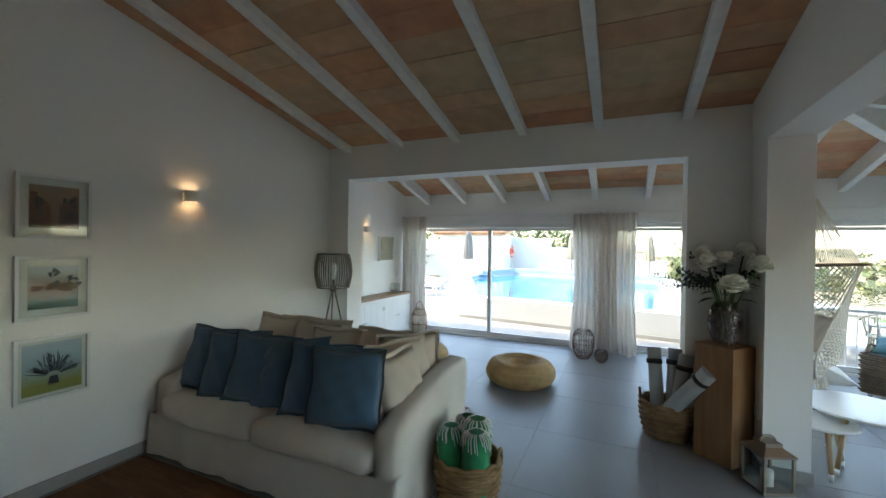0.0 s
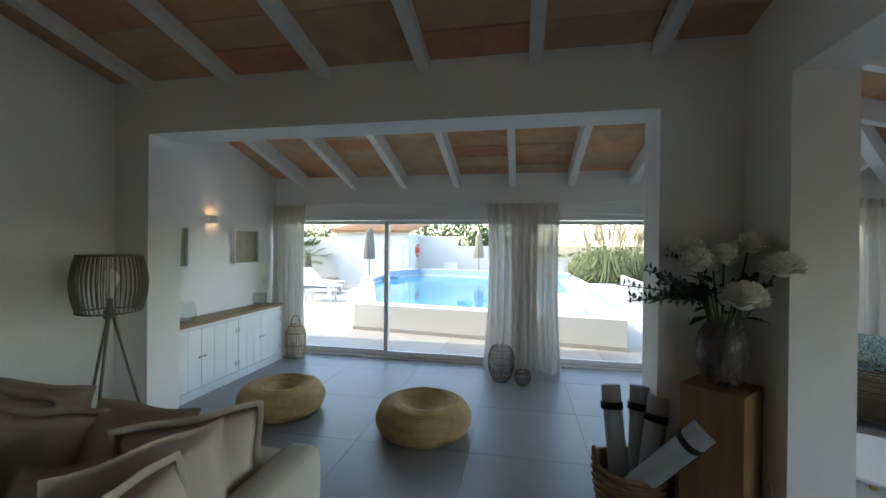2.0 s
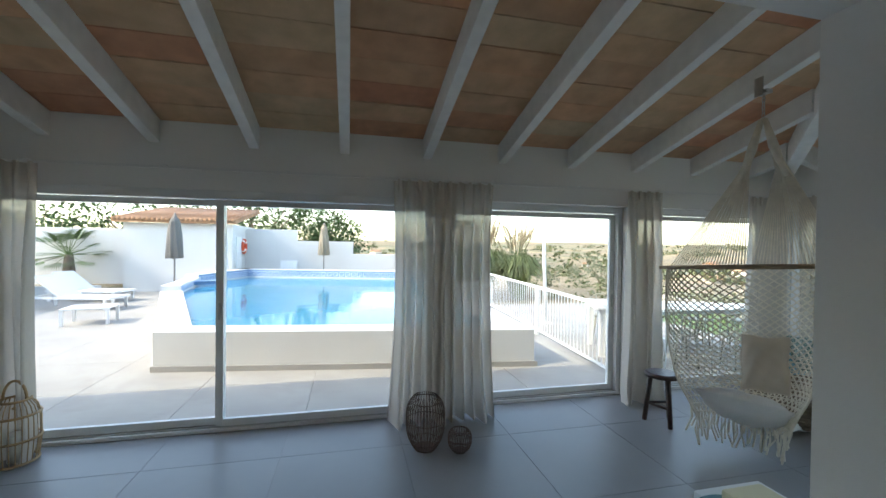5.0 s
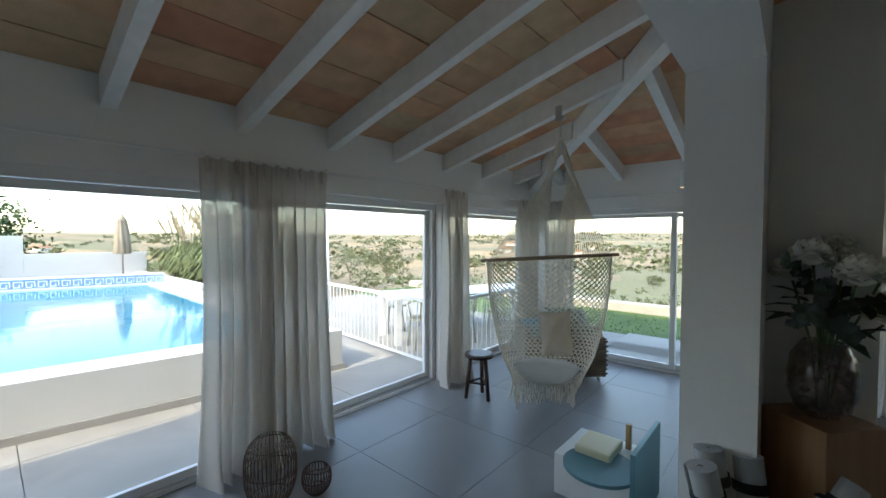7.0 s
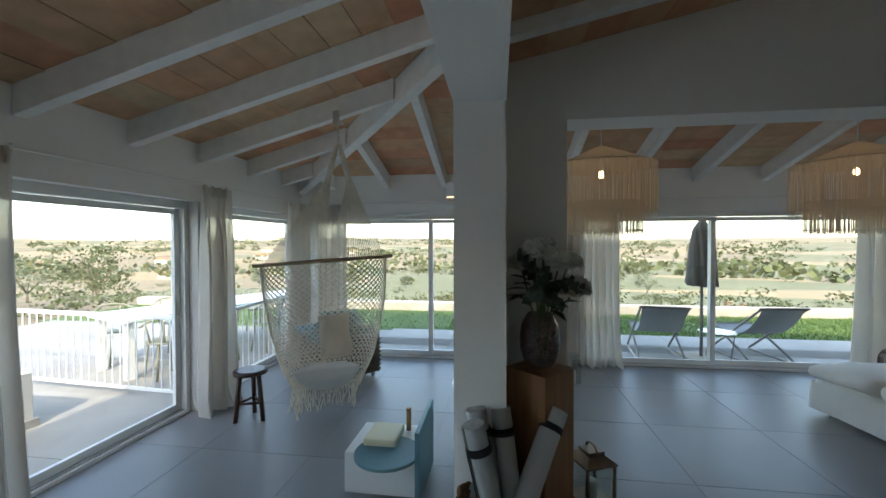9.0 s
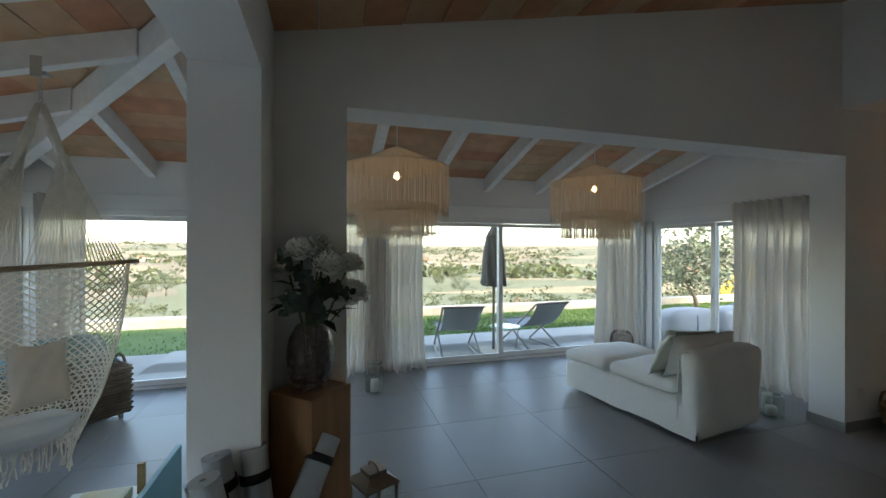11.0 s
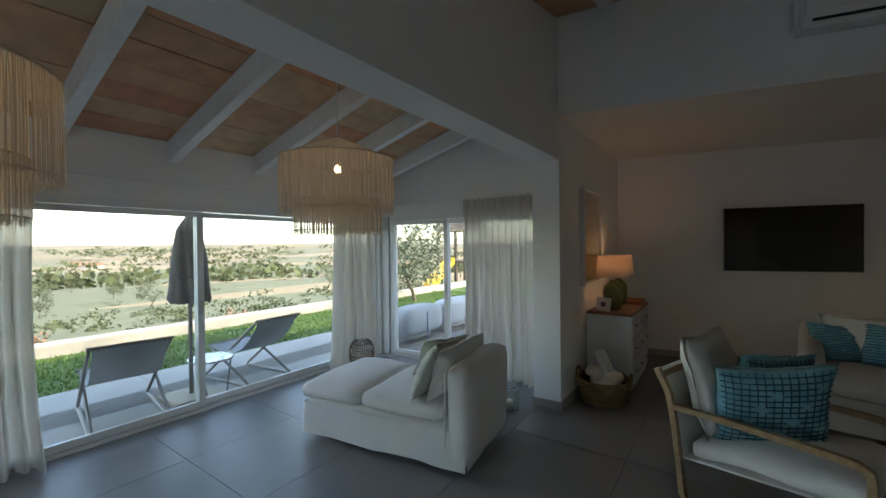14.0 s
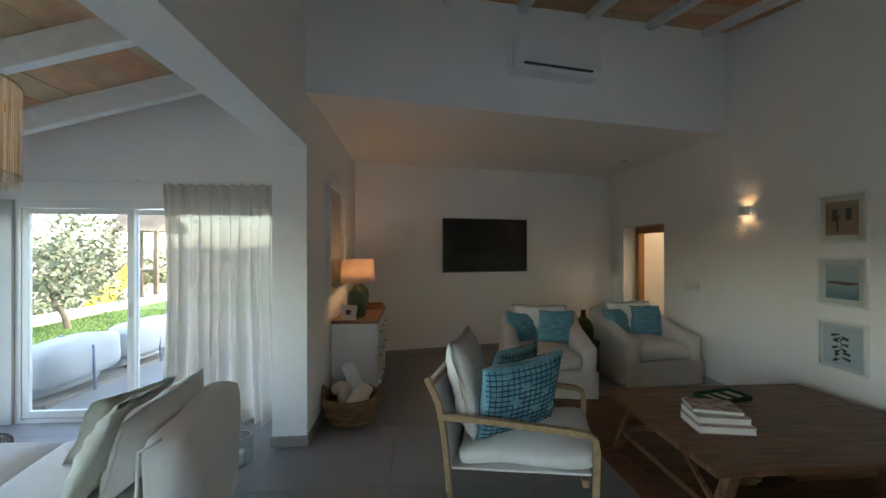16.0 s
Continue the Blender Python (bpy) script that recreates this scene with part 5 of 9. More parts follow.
def soft_box(bm, x0, x1, y0, y1, z0, z1, r=0.05, puff=0.02, nx=10, ny=8, nz=4, wr=0.006, seed=0):
    """A box of upholstery: rounded edges, puffed faces and creases."""
    rr = random.Random(seed)
    ph = [rr.uniform(0, 6.28) for _ in range(6)]
    cx, cy, cz = (x0 + x1) / 2, (y0 + y1) / 2, (z0 + z1) / 2
    hx, hy, hz = (x1 - x0) / 2, (y1 - y0) / 2, (z1 - z0) / 2
    r = min(r, hx, hy, hz)
    cache = {}

    def vert(i, j, k):
        if (i, j, k) in cache:
            return cache[i, j, k]
        u, v, w = 2 * i / nx - 1, 2 * j / ny - 1, 2 * k / nz - 1
        p = Vector((u * hx, v * hy, w * hz))
        q = Vector((max(-hx + r, min(hx - r, p.x)), max(-hy + r, min(hy - r, p.y)), max(-hz + r, min(hz - r, p.z))))
        d = p - q
        if d.length > 1e-6:
            p = q + d.normalized() * r
        p.z += puff * (1 - u * u) * (1 - v * v) * (1 if w > 0 else 0) * abs(w)
        p.y += puff * 0.5 * v * (1 - u * u) * (1 - w * w)
        p.x += puff * 0.5 * u * (1 - v * v) * (1 - w * w)
        p += Vector((math.sin(11 * p.y + 7 * p.z + ph[0]), math.sin(9 * p.x + 8 * p.z + ph[1]), math.sin(8 * p.x + 10 * p.y + ph[2]))) * wr
        cache[i, j, k] = bm.verts.new((cx + p.x, cy + p.y, cz + p.z))
        return cache[i, j, k]
    for i in range(nx):
        for j in range(ny):
            bm.faces.new((vert(i, j, 0), vert(i, j + 1, 0), vert(i + 1, j + 1, 0), vert(i + 1, j, 0)))
            bm.faces.new((vert(i, j, nz), vert(i + 1, j, nz), vert(i + 1, j + 1, nz), vert(i, j + 1, nz)))
    for i in range(nx):
        for k in range(nz):
            bm.faces.new((vert(i, 0, k), vert(i + 1, 0, k), vert(i + 1, 0, k + 1), vert(i, 0, k + 1)))
            bm.faces.new((vert(i, ny, k), vert(i, ny, k + 1), vert(i + 1, ny, k + 1), vert(i + 1, ny, k)))
    for j in range(ny):
        for k in range(nz):
            bm.faces.new((vert(0, j, k), vert(0, j, k + 1), vert(0, j + 1, k + 1), vert(0, j + 1, k)))
            bm.faces.new((vert(nx, j, k), vert(nx, j + 1, k), vert(nx, j + 1, k + 1), vert(nx, j, k + 1)))


def softpart(name, parent, material, *a, label="", m=None, **k):
    bm = bmesh.new()
    soft_box(bm, *a, **k)
    return part(name, bm, material, parent, label, smooth=True, m=m)


def skirt(bm, pts, z0, z1, amp=0.012, freq=16.0, seed=0):
    """A hanging cloth skirt along a line of points, with folds, 6 mm thick."""
    r = random.Random(seed)
    line, L = [], 0.0
    for a, b in zip(pts, pts[1:]):
        a, b = Vector(a), Vector(b)
        n = max(2, int((b - a).length / 0.03))
        nrm = Vector((b.y - a.y, a.x - b.x)).normalized()
        for i in range(n):
            line.append((a.lerp(b, i / n), nrm, L + (b - a).length * i / n))
        L += (b - a).length
    line.append((Vector(pts[-1]), line[-1][1], L))
    ph = r.uniform(0, 6)
    rows = []
    for k in range(5):
        v = k / 4
        row = []
        for p, nrm, s in line:
            w = amp * v * (math.sin(freq * s + ph) + 0.6 * math.sin(2.3 * freq * s + 2 * ph))
            row.append((p.x + nrm.x * (w + 0.012 * v), p.y + nrm.y * (w + 0.012 * v), z1 + (z0 - z1) * v + 0.004 * math.sin(7 * s + ph) * v))
        rows.append(row)
    sides = []
    for off in (0.0, -0.005):
        sides.append([[bm.verts.new((p[0] + line[i][1].x * off, p[1] + line[i][1].y * off, p[2])) for i, p in enumerate(row)] for row in rows])
    for g in sides:
        for a, b in zip(g, g[1:]):
            for i in range(len(a) - 1):
                bm.faces.new((a[i], a[i + 1], b[i + 1], b[i]))


# ---------- curtains ----------
def curtain(x, y, width, along="x", z_top=2.13, seed=0, pool=0.10, label="floor-length sheer linen curtain with pinch pleats"):
    """A pleated curtain panel hanging from a rail, its hem resting on the floor."""
    r = random.Random(seed)
    root = thing("curtain", label, "curtain", pose(x, y, 0, 0, 0, 0 if along == "x" else 90), "curtains")
    bm = bmesh.new()
    n, rows = max(40, int(width / 0.008)), 22
    waves = max(4, int(width / 0.085))
    ph = [r.uniform(0, 6.28) for _ in range(6)]
    g = []
    for k in range(rows + 1):
        v = k / rows
        z = z_top * (1 - v) + 0.006 * v
        row = []
        for i in range(n + 1):
            u = i / n
            amp = 0.020 + 0.034 * min(1, v * 3) + 0.014 * v
            s = u * waves * 2 * math.pi
            d = amp * (math.sin(s + 0.5 * math.sin(2 * v + ph[0])) + 0.35 * math.sin(0.53 * s + ph[1] + v) + 0.25 * math.sin(1.7 * s + ph[2] - 1.5 * v))
            spread = 1 - 0.05 * math.sin(math.pi * min(1, v * 1.25)) + 0.06 * max(0, v - 0.8) * 5
            px = (u - 0.5) * width * spread + 0.012 * math.sin(s * 0.5 + ph[3] + 3 * v) * v
            zz = z + (0.012 * math.sin(s * 0.31 + ph[4]) + 0.010 * math.sin(s * 0.11 + ph[5])) * (1 if k == rows else 0) * 0.4
            if v > 0.93:
                d += pool * (v - 0.93) / 0.07 * (0.5 * math.sin(s * 0.27 + ph[5]) - 0.25)
            row.append(bm.verts.new((px, d, max(0.004, zz))))
        g.append(row)
    for a, b in zip(g, g[1:]):
        for i in range(n):
            bm.faces.new((a[i], a[i + 1], b[i + 1], b[i]))
    part("drape", bm, M_CURT, root, smooth=True)
    for i in range(waves):
        px = ((i + 0.5) / waves - 0.5) * width
        bm = bmesh.new()
        prism(bm, [(px - 0.006, z_top - 0.085), (px + 0.006, z_top - 0.085), (px + 0.013, z_top - 0.03), (px + 0.011, z_top + 0.012), (px - 0.011, z_top + 0.012), (px - 0.013, z_top - 0.03)], "y", -0.012, 0.012)
        part("pleat", bm, M_CURT, root)
    return root


for k, (cx, cy, w, al) in enumerate([(-3.12, 6.68, 0.52, "x"), (0.17, 6.67, 0.92, "x"), (2.24, 6.67, 0.40, "x"), (3.82, 6.67, 0.50, "x"),
                                     (4.07, 6.30, 0.46, "y"), (4.07, 3.10, 1.28, "y"), (4.07, -0.54, 0.70, "y"), (2.22, -1.07, 0.98, "x")]):
    curtain(cx, cy, w, al, seed=k + 3)
for a, b in (((XWA, 6.69), (XF - 0.06, 6.69)), ((XF - 0.13, 6.6), (XF - 0.13, YS + 0.1)), ((XE1, -1.07), (XF - 0.2, -1.07))):
    bm = bmesh.new()
    x0, x1, y0, y1 = min(a[0], b[0]) - 0.008, max(a[0], b[0]) + 0.008, min(a[1], b[1]) - 0.008, max(a[1], b[1]) + 0.008
    box(bm, x0, x1, y0, y1, 2.140, 2.158)
    rail = solid("curtain_rail", bm, M_FRAME, "slim white curtain rail below the rafters", "curtain rail")
    ln = (x1 - x0) if x1 - x0 > y1 - y0 else (y1 - y0)
    for i in range(int(ln / 0.9)):
        bm = bmesh.new()
        t = (i + 0.5) * 0.9
        if x1 - x0 > y1 - y0:
            s = 1 if a[1] > 0 else -1
            box(bm, x0 + t - 0.01, x0 + t + 0.01, min(a[1], a[1] + s * 0.13), max(a[1], a[1] + s * 0.13), 2.158, 2.17)
        else:
            box(bm, a[0], a[0] + 0.13, y0 + t - 0.01, y0 + t + 0.01, 2.158, 2.17)
        part("bracket", bm, M_FRAME, rail)


# ---------- sofa ----------
def slip_sofa():
    X0, X1, Y0, Y1 = -2.78, -0.68, 1.93, 3.07
    so = thing("sofa", "beige linen slipcovered sofa heaped with cushions", "sofa", pose(0, 0, 0))
    softpart("base", so, M_LINEN, X0 + 0.14, X1 - 0.14, Y0 + 0.03, Y1 - 0.1, 0.05, 0.30, r=0.03, puff=0.0)
    softpart("backrest", so, M_LINEN, X0 + 0.1, X1 - 0.1, Y1 - 0.24, Y1, 0.06, 0.69, r=0.07, puff=0.02, nx=22, nz=8)
    for n, (a, b) in enumerate(((X0, X0 + 0.17), (X1 - 0.17, X1))):
        bm = bmesh.new()
        soft_box(bm, a, b, Y0 + 0.02, Y1 - 0.02, 0.05, 0.74, r=0.05, puff=0.012, nx=4, ny=18, nz=10, seed=n)
        for v in bm.verts:
            f = 1 - max(0, min(1, (v.co.y - Y0) / (Y1 - Y0 - 0.15)))
            v.co.z -= (0.20 * f ** 1.2 + 0.02 * math.sin(7 * v.co.y)) * max(0, (v.co.z - 0.3) / 0.5)
        part("armrest", bm, M_LINEN, so, smooth=True)
    for n, (a, b) in enumerate(((X0 + 0.15, -1.725), (-1.74, X1 - 0.15))):
        softpart("seat_cushion", so, M_LINEN, a, b, Y0 - 0.05, Y1 - 0.24, 0.29, 0.47, r=0.07, puff=0.04, nx=14, ny=12, nz=5, wr=0.010, seed=n + 4)
    bm = bmesh.new()
    skirt(bm, [(X0 - 0.01, Y1), (X0 - 0.01, Y0 - 0.01), (X1 + 0.01, Y0 - 0.01), (X1 + 0.01, Y1), (X0, Y1)], 0.02, 0.31, 0.010, 13.0)
    part("skirt", bm, M_LINEN, so, "loose gathered slipcover skirt", smooth=True)
    for a in (X0 + 0.1, X1 - 0.1):
        for b in (Y0 + 0.1, Y1 - 0.1):
            bm = bmesh.new()
            tube(bm, [(a, b, 0), (a, b, 0.08)], 0.025)
            part("leg", bm, M_DARKW, so)


slip_sofa()
for n, (x, y, rz, ln, rl) in enumerate([(-2.40, 2.06, 8, -20, 2), (-2.12, 2.05, 14, -22, -3), (-1.87, 2.05, 16, -20, 3), (-1.62, 2.08, 14, -22, -2), (-1.34, 2.04, 12, -18, 2), (-1.09, 2.00, 8, -14, -2)]):
    cushion("slate blue cotton cushion leaning on the sofa", M_BLUE, x, y, 0.485, 0.50, 0.47, 0.14, rz, ln, rl, n, "blue sofa cushions")
for n, (x, y, z, rz, ln, w) in enumerate([(-2.39, 2.66, 0.49, 4, -20, 0.48), (-1.99, 2.64, 0.49, -6, -22, 0.48), (-1.66, 2.58, 0.49, 12, -20, 0.45), (-1.32, 2.64, 0.49, -4, -22, 0.47), (-1.16, 2.36, 0.49, 14, -20, 0.40),
                                         (-0.98, 2.68, 0.49, 40, -16, 0.45), (-0.84, 2.34, 0.49, 82, -14, 0.42), (-0.90, 2.50, 0.50, 60, -20, 0.44)]):
    cushion("beige cotton cushion with a frayed flange on the sofa", M_BEIGE, x, y, z, w, w * 0.96, 0.20, rz, ln, 3 - n, n, "beige sofa cushions", flange=0.03)
cushion("long beige bolster cushion along the sofa back", M_BEIGE, -2.09, 2.84, 0.50, 0.76, 0.42, 0.14, 0, -10, 0, 3, "beige sofa cushions", flange=0.03)


# ---------- baskets ----------
def basket(x, y, r0, r1, h, material, label, rows=12, th=0.018, handles=True, parent_name="basket", dip=0.0, ellipse=1.0, rz=0.0):
    """A coiled basket: stacked ropes with a plaited wobble, open at the top."""
    ba = thing(parent_name, label, "basket", pose(x, y, 0, 0, 0, rz))
    bm = bmesh.new()
    seg = 44
    for k in range(rows):
        v = k / (rows - 1)
        r = (r0 + (r1 - r0) * math.sin(v * 1.45)) * (1.0 + 0.03 * math.sin(v * 3.1))
        z = th * 0.5 + v * (h - th)
        pts = []
        for i in range(seg):
            a = 2 * math.pi * i / seg
            w = 0.35 * th * math.sin(11 * a + (math.pi if k % 2 else 0))
            pts.append(((r + w) * math.cos(a), (r + w) * math.sin(a) * ellipse, z + 0.12 * th * math.sin(11 * a) + dip * v * v * math.cos(2 * a)))
        tube(bm, pts, th * 0.58, 6, close=True)
    part("weave", bm, material, ba, smooth=True)
    bm = bmesh.new()
    lathe(bm, [(r0 * 0.98, 0.004), (r0 * 0.98, 0.018)], 28)
    if ellipse != 1.0:
        for v in bm.verts:
            v.co.y *= ellipse
    part("bottom", bm, material, ba)
    if handles:
        for s in (0, math.pi):
            bm = bmesh.new()
            pts = [((r1 + 0.005) * math.cos(s + a), (r1 + 0.005) * math.sin(s + a) * ellipse, h - 0.03 + 0.10 * math.cos(a / 0.32 * math.pi / 2)) for a in [-0.32 + 0.64 * i / 10 for i in range(11)]]
            tube(bm, pts, th * 0.5, 6)
            part("handle", bm, material, ba, smooth=True)
    return ba


def roll(name, label, x, y, z, length, r, rz, tilt, material, band=True, category="yoga mat", group="rolled yoga mats"):
    """A rolled mat standing on end with a strap, its spiral showing at the ends."""
    ob = thing(name, label, category, pose(x, y, z, 0, 0, rz) @ pose(0, 0, 0, 0, tilt, 0), group)
    bm = bmesh.new()
    turns, n, th = 4.0, 90, r * 0.16
    prev = None
    for i in range(n + 1):
        a = turns * 2 * math.pi * i / n
        rr = r * (0.22 + 0.78 * i / n)
        ring = [bm.verts.new(((rr - d) * math.cos(a), (rr - d) * math.sin(a), zz)) for d, zz in ((0, 0), (0, length), (th, length), (th, 0))]
        if prev:
            for k in range(4):
                bm.faces.new((prev[k], prev[(k + 1) % 4], ring[(k + 1) % 4], ring[k]))
        else:
            bm.faces.new(ring)
        prev = ring
    bm.faces.new(prev[::-1])
    part("mat", bm, material, ob, smooth=False)
    if band:
        bm = bmesh.new()
        lathe(bm, [(r * 1.015, length * 0.80), (r * 1.03, length * 0.80), (r * 1.03, length * 0.86), (r * 1.015, length * 0.86), (r * 1.015, length * 0.80)], 28, cap=False)
        part("strap", bm, M_BLACK, ob, "black elastic strap", smooth=True)
        bm = bmesh.new()
        box(bm, r * 1.0, r * 1.04, -0.012, 0.012, length * 0.30, length * 0.80)
        part("strap", bm, M_BLACK, ob, "black elastic strap")
    return ob


basket(0.79, 4.00, 0.165, 0.205, 0.30, M_SEAGR, "round seagrass basket holding rolled yoga mats", 13, 0.024)
for bx, by, tx, ty, ln in ((0.73, 3.97, 0.69, 4.12, 0.70), (0.82, 4.00, 0.86, 4.12, 0.70), (0.82, 3.90, 0.93, 3.99, 0.69)):
    roll("rolled_mat", "grey rolled yoga mat with black straps in the basket", bx, by, 0.03, ln, 0.062, math.degrees(math.atan2(ty - by, tx - bx)), math.degrees(math.asin(math.hypot(tx - bx, ty - by) / ln)), M_FOAM)
roll("rolled_mat", "pale grey rolled yoga mat slanting out of the basket", 0.76, 3.91, 0.19, 0.60, 0.066, -40, 38, M_FOAM)

basket(-0.44, 2.42, 0.16, 0.20, 0.30, M_SEAGR, "tall seagrass basket full of green towels", 14, 0.022)
for n, (x, y, r, h) in enumerate(((-0.54, 2.38, 0.085, 0.44), (-0.40, 2.48, 0.09, 0.47), (-0.36, 2.34, 0.085, 0.45), (-0.48, 2.52, 0.08, 0.46))):
    tw = thing("rolled_towel", "rolled emerald green towel with a white fringe", "towel", pose(x, y, 0.02), "green towels")
    bm = bmesh.new()
    lathe(bm, [(r * 0.9, 0.0), (r, 0.04), (r * 1.02, h * 0.5), (r, h - 0.05), (r * 0.85, h - 0.01), (r * 0.5, h + 0.01), (r * 0.15, h - 0.015)], 26, wob=0.003)
    part("roll", bm, M_GREEN, tw, smooth=True)
    bm = bmesh.new()
    rr = random.Random(n)
    for k in range(26):
        a = 2 * math.pi * k / 26 + rr.uniform(-0.1, 0.1)
        l = rr.uniform(0.03, 0.09)
        tube(bm, [(r * 0.55 * math.cos(a), r * 0.55 * math.sin(a), h + 0.012), (r * 0.95 * math.cos(a), r * 0.95 * math.sin(a), h - 0.01), (r * 1.05 * math.cos(a + 0.1), r * 1.05 * math.sin(a + 0.1), h - l)], 0.0035, 4)
    part("fringe", bm, M_WHITEC, tw, "white knotted fringe")


# ---------- poufs ----------
def pouf(x, y, r, h, label):
    po = thing("pouf", label, "pouf", pose(x, y, 0), "jute poufs")
    bm = bmesh.new()
    n = 15
    tr = h / 2
    for k in range(n * 2):
        a = -math.pi * 0.42 + (math.pi * 1.18) * k / (n * 2 - 1)
        rr, z = r - tr + tr * math.cos(a), tr + tr * math.sin(a) * 0.98
        if rr < 0.03:
            continue
        pts = [((rr + 0.002 * math.sin(7 * t + k)) * math.cos(t), (rr + 0.002 * math.sin(7 * t + k)) * math.sin(t), max(0.009, z + 0.003 * math.sin(3 * t + k))) for t in [2 * math.pi * i / 56 for i in range(56)]]
        tube(bm, pts, 0.0165, 6, close=True)
    part("rope_cover", bm, M_JUTE, po, smooth=True)
    bm = bmesh.new()
    lathe(bm, [(r * 0.75, 0.004), (r - 0.02, tr), (r * 0.8, h - 0.02), (r * 0.45, h - 0.02), (r * 0.25, h - 0.06), (0.03, h - 0.09)], 40)
    part("filling", bm, M_JUTE, po, smooth=True)
    return po


pouf(-0.66, 4.80, 0.39, 0.25, "round coiled jute pouf with a sunken middle")
pouf(-2.07, 4.92, 0.38, 0.25, "round coiled jute pouf with a sunken middle")

# ---------- wooden block, vase, flowers ----------
bm = bmesh.new()
box(bm, -0.14, 0.14, -0.14, 0.14, 0, 0.87)
solid("wooden_column", bm, M_BLOCK, "square solid teak column used as a plant stand", "pedestal", bevel=0.004, m=pose(1.15, 3.755, 0, 0, 0, 48))
VX, VY, VZ = 1.15, 3.755, 0.87
vase = thing("vase", "oval speckled glass vase on the wooden column", "vase", pose(VX, VY, VZ) @ Matrix.Diagonal((1.08, 1.08, 1.15, 1)))
bm = bmesh.new()
lathe(bm, [(0.055, 0.002), (0.085, 0.03), (0.105, 0.09), (0.11, 0.15), (0.10, 0.22), (0.075, 0.265), (0.062, 0.28), (0.060, 0.28), (0.073, 0.262), (0.096, 0.22), (0.105, 0.15), (0.10, 0.09), (0.08, 0.034), (0.0, 0.012)], 36, cap=False)
part("body", bm, M_VASE, vase, smooth=True)


def leaf(bm, p, d, up, l, w, fold=0.15):
    d = d.normalized()
    s = d.cross(up).normalized()
    n = s.cross(d)
    pts = [(0, 0, 0), (0.3, 0.8, 0.02), (0.6, 1.0, 0.0), (1.0, 0.05, -0.10)]
    mid, le, ri = [], [], []
    for t, ww, b in pts:
        c = p + d * (l * t) + n * (l * b)
        mid.append(bm.verts.new(c))
        le.append(bm.verts.new(c + s * (w * ww / 2) + n * (fold * w * ww)))
        ri.append(bm.verts.new(c - s * (w * ww / 2) + n * (fold * w * ww)))
    for i in range(3):
        bm.faces.new((mid[i], mid[i + 1], le[i + 1], le[i])); bm.faces.new((mid[i + 1], mid[i], ri[i], ri[i + 1]))


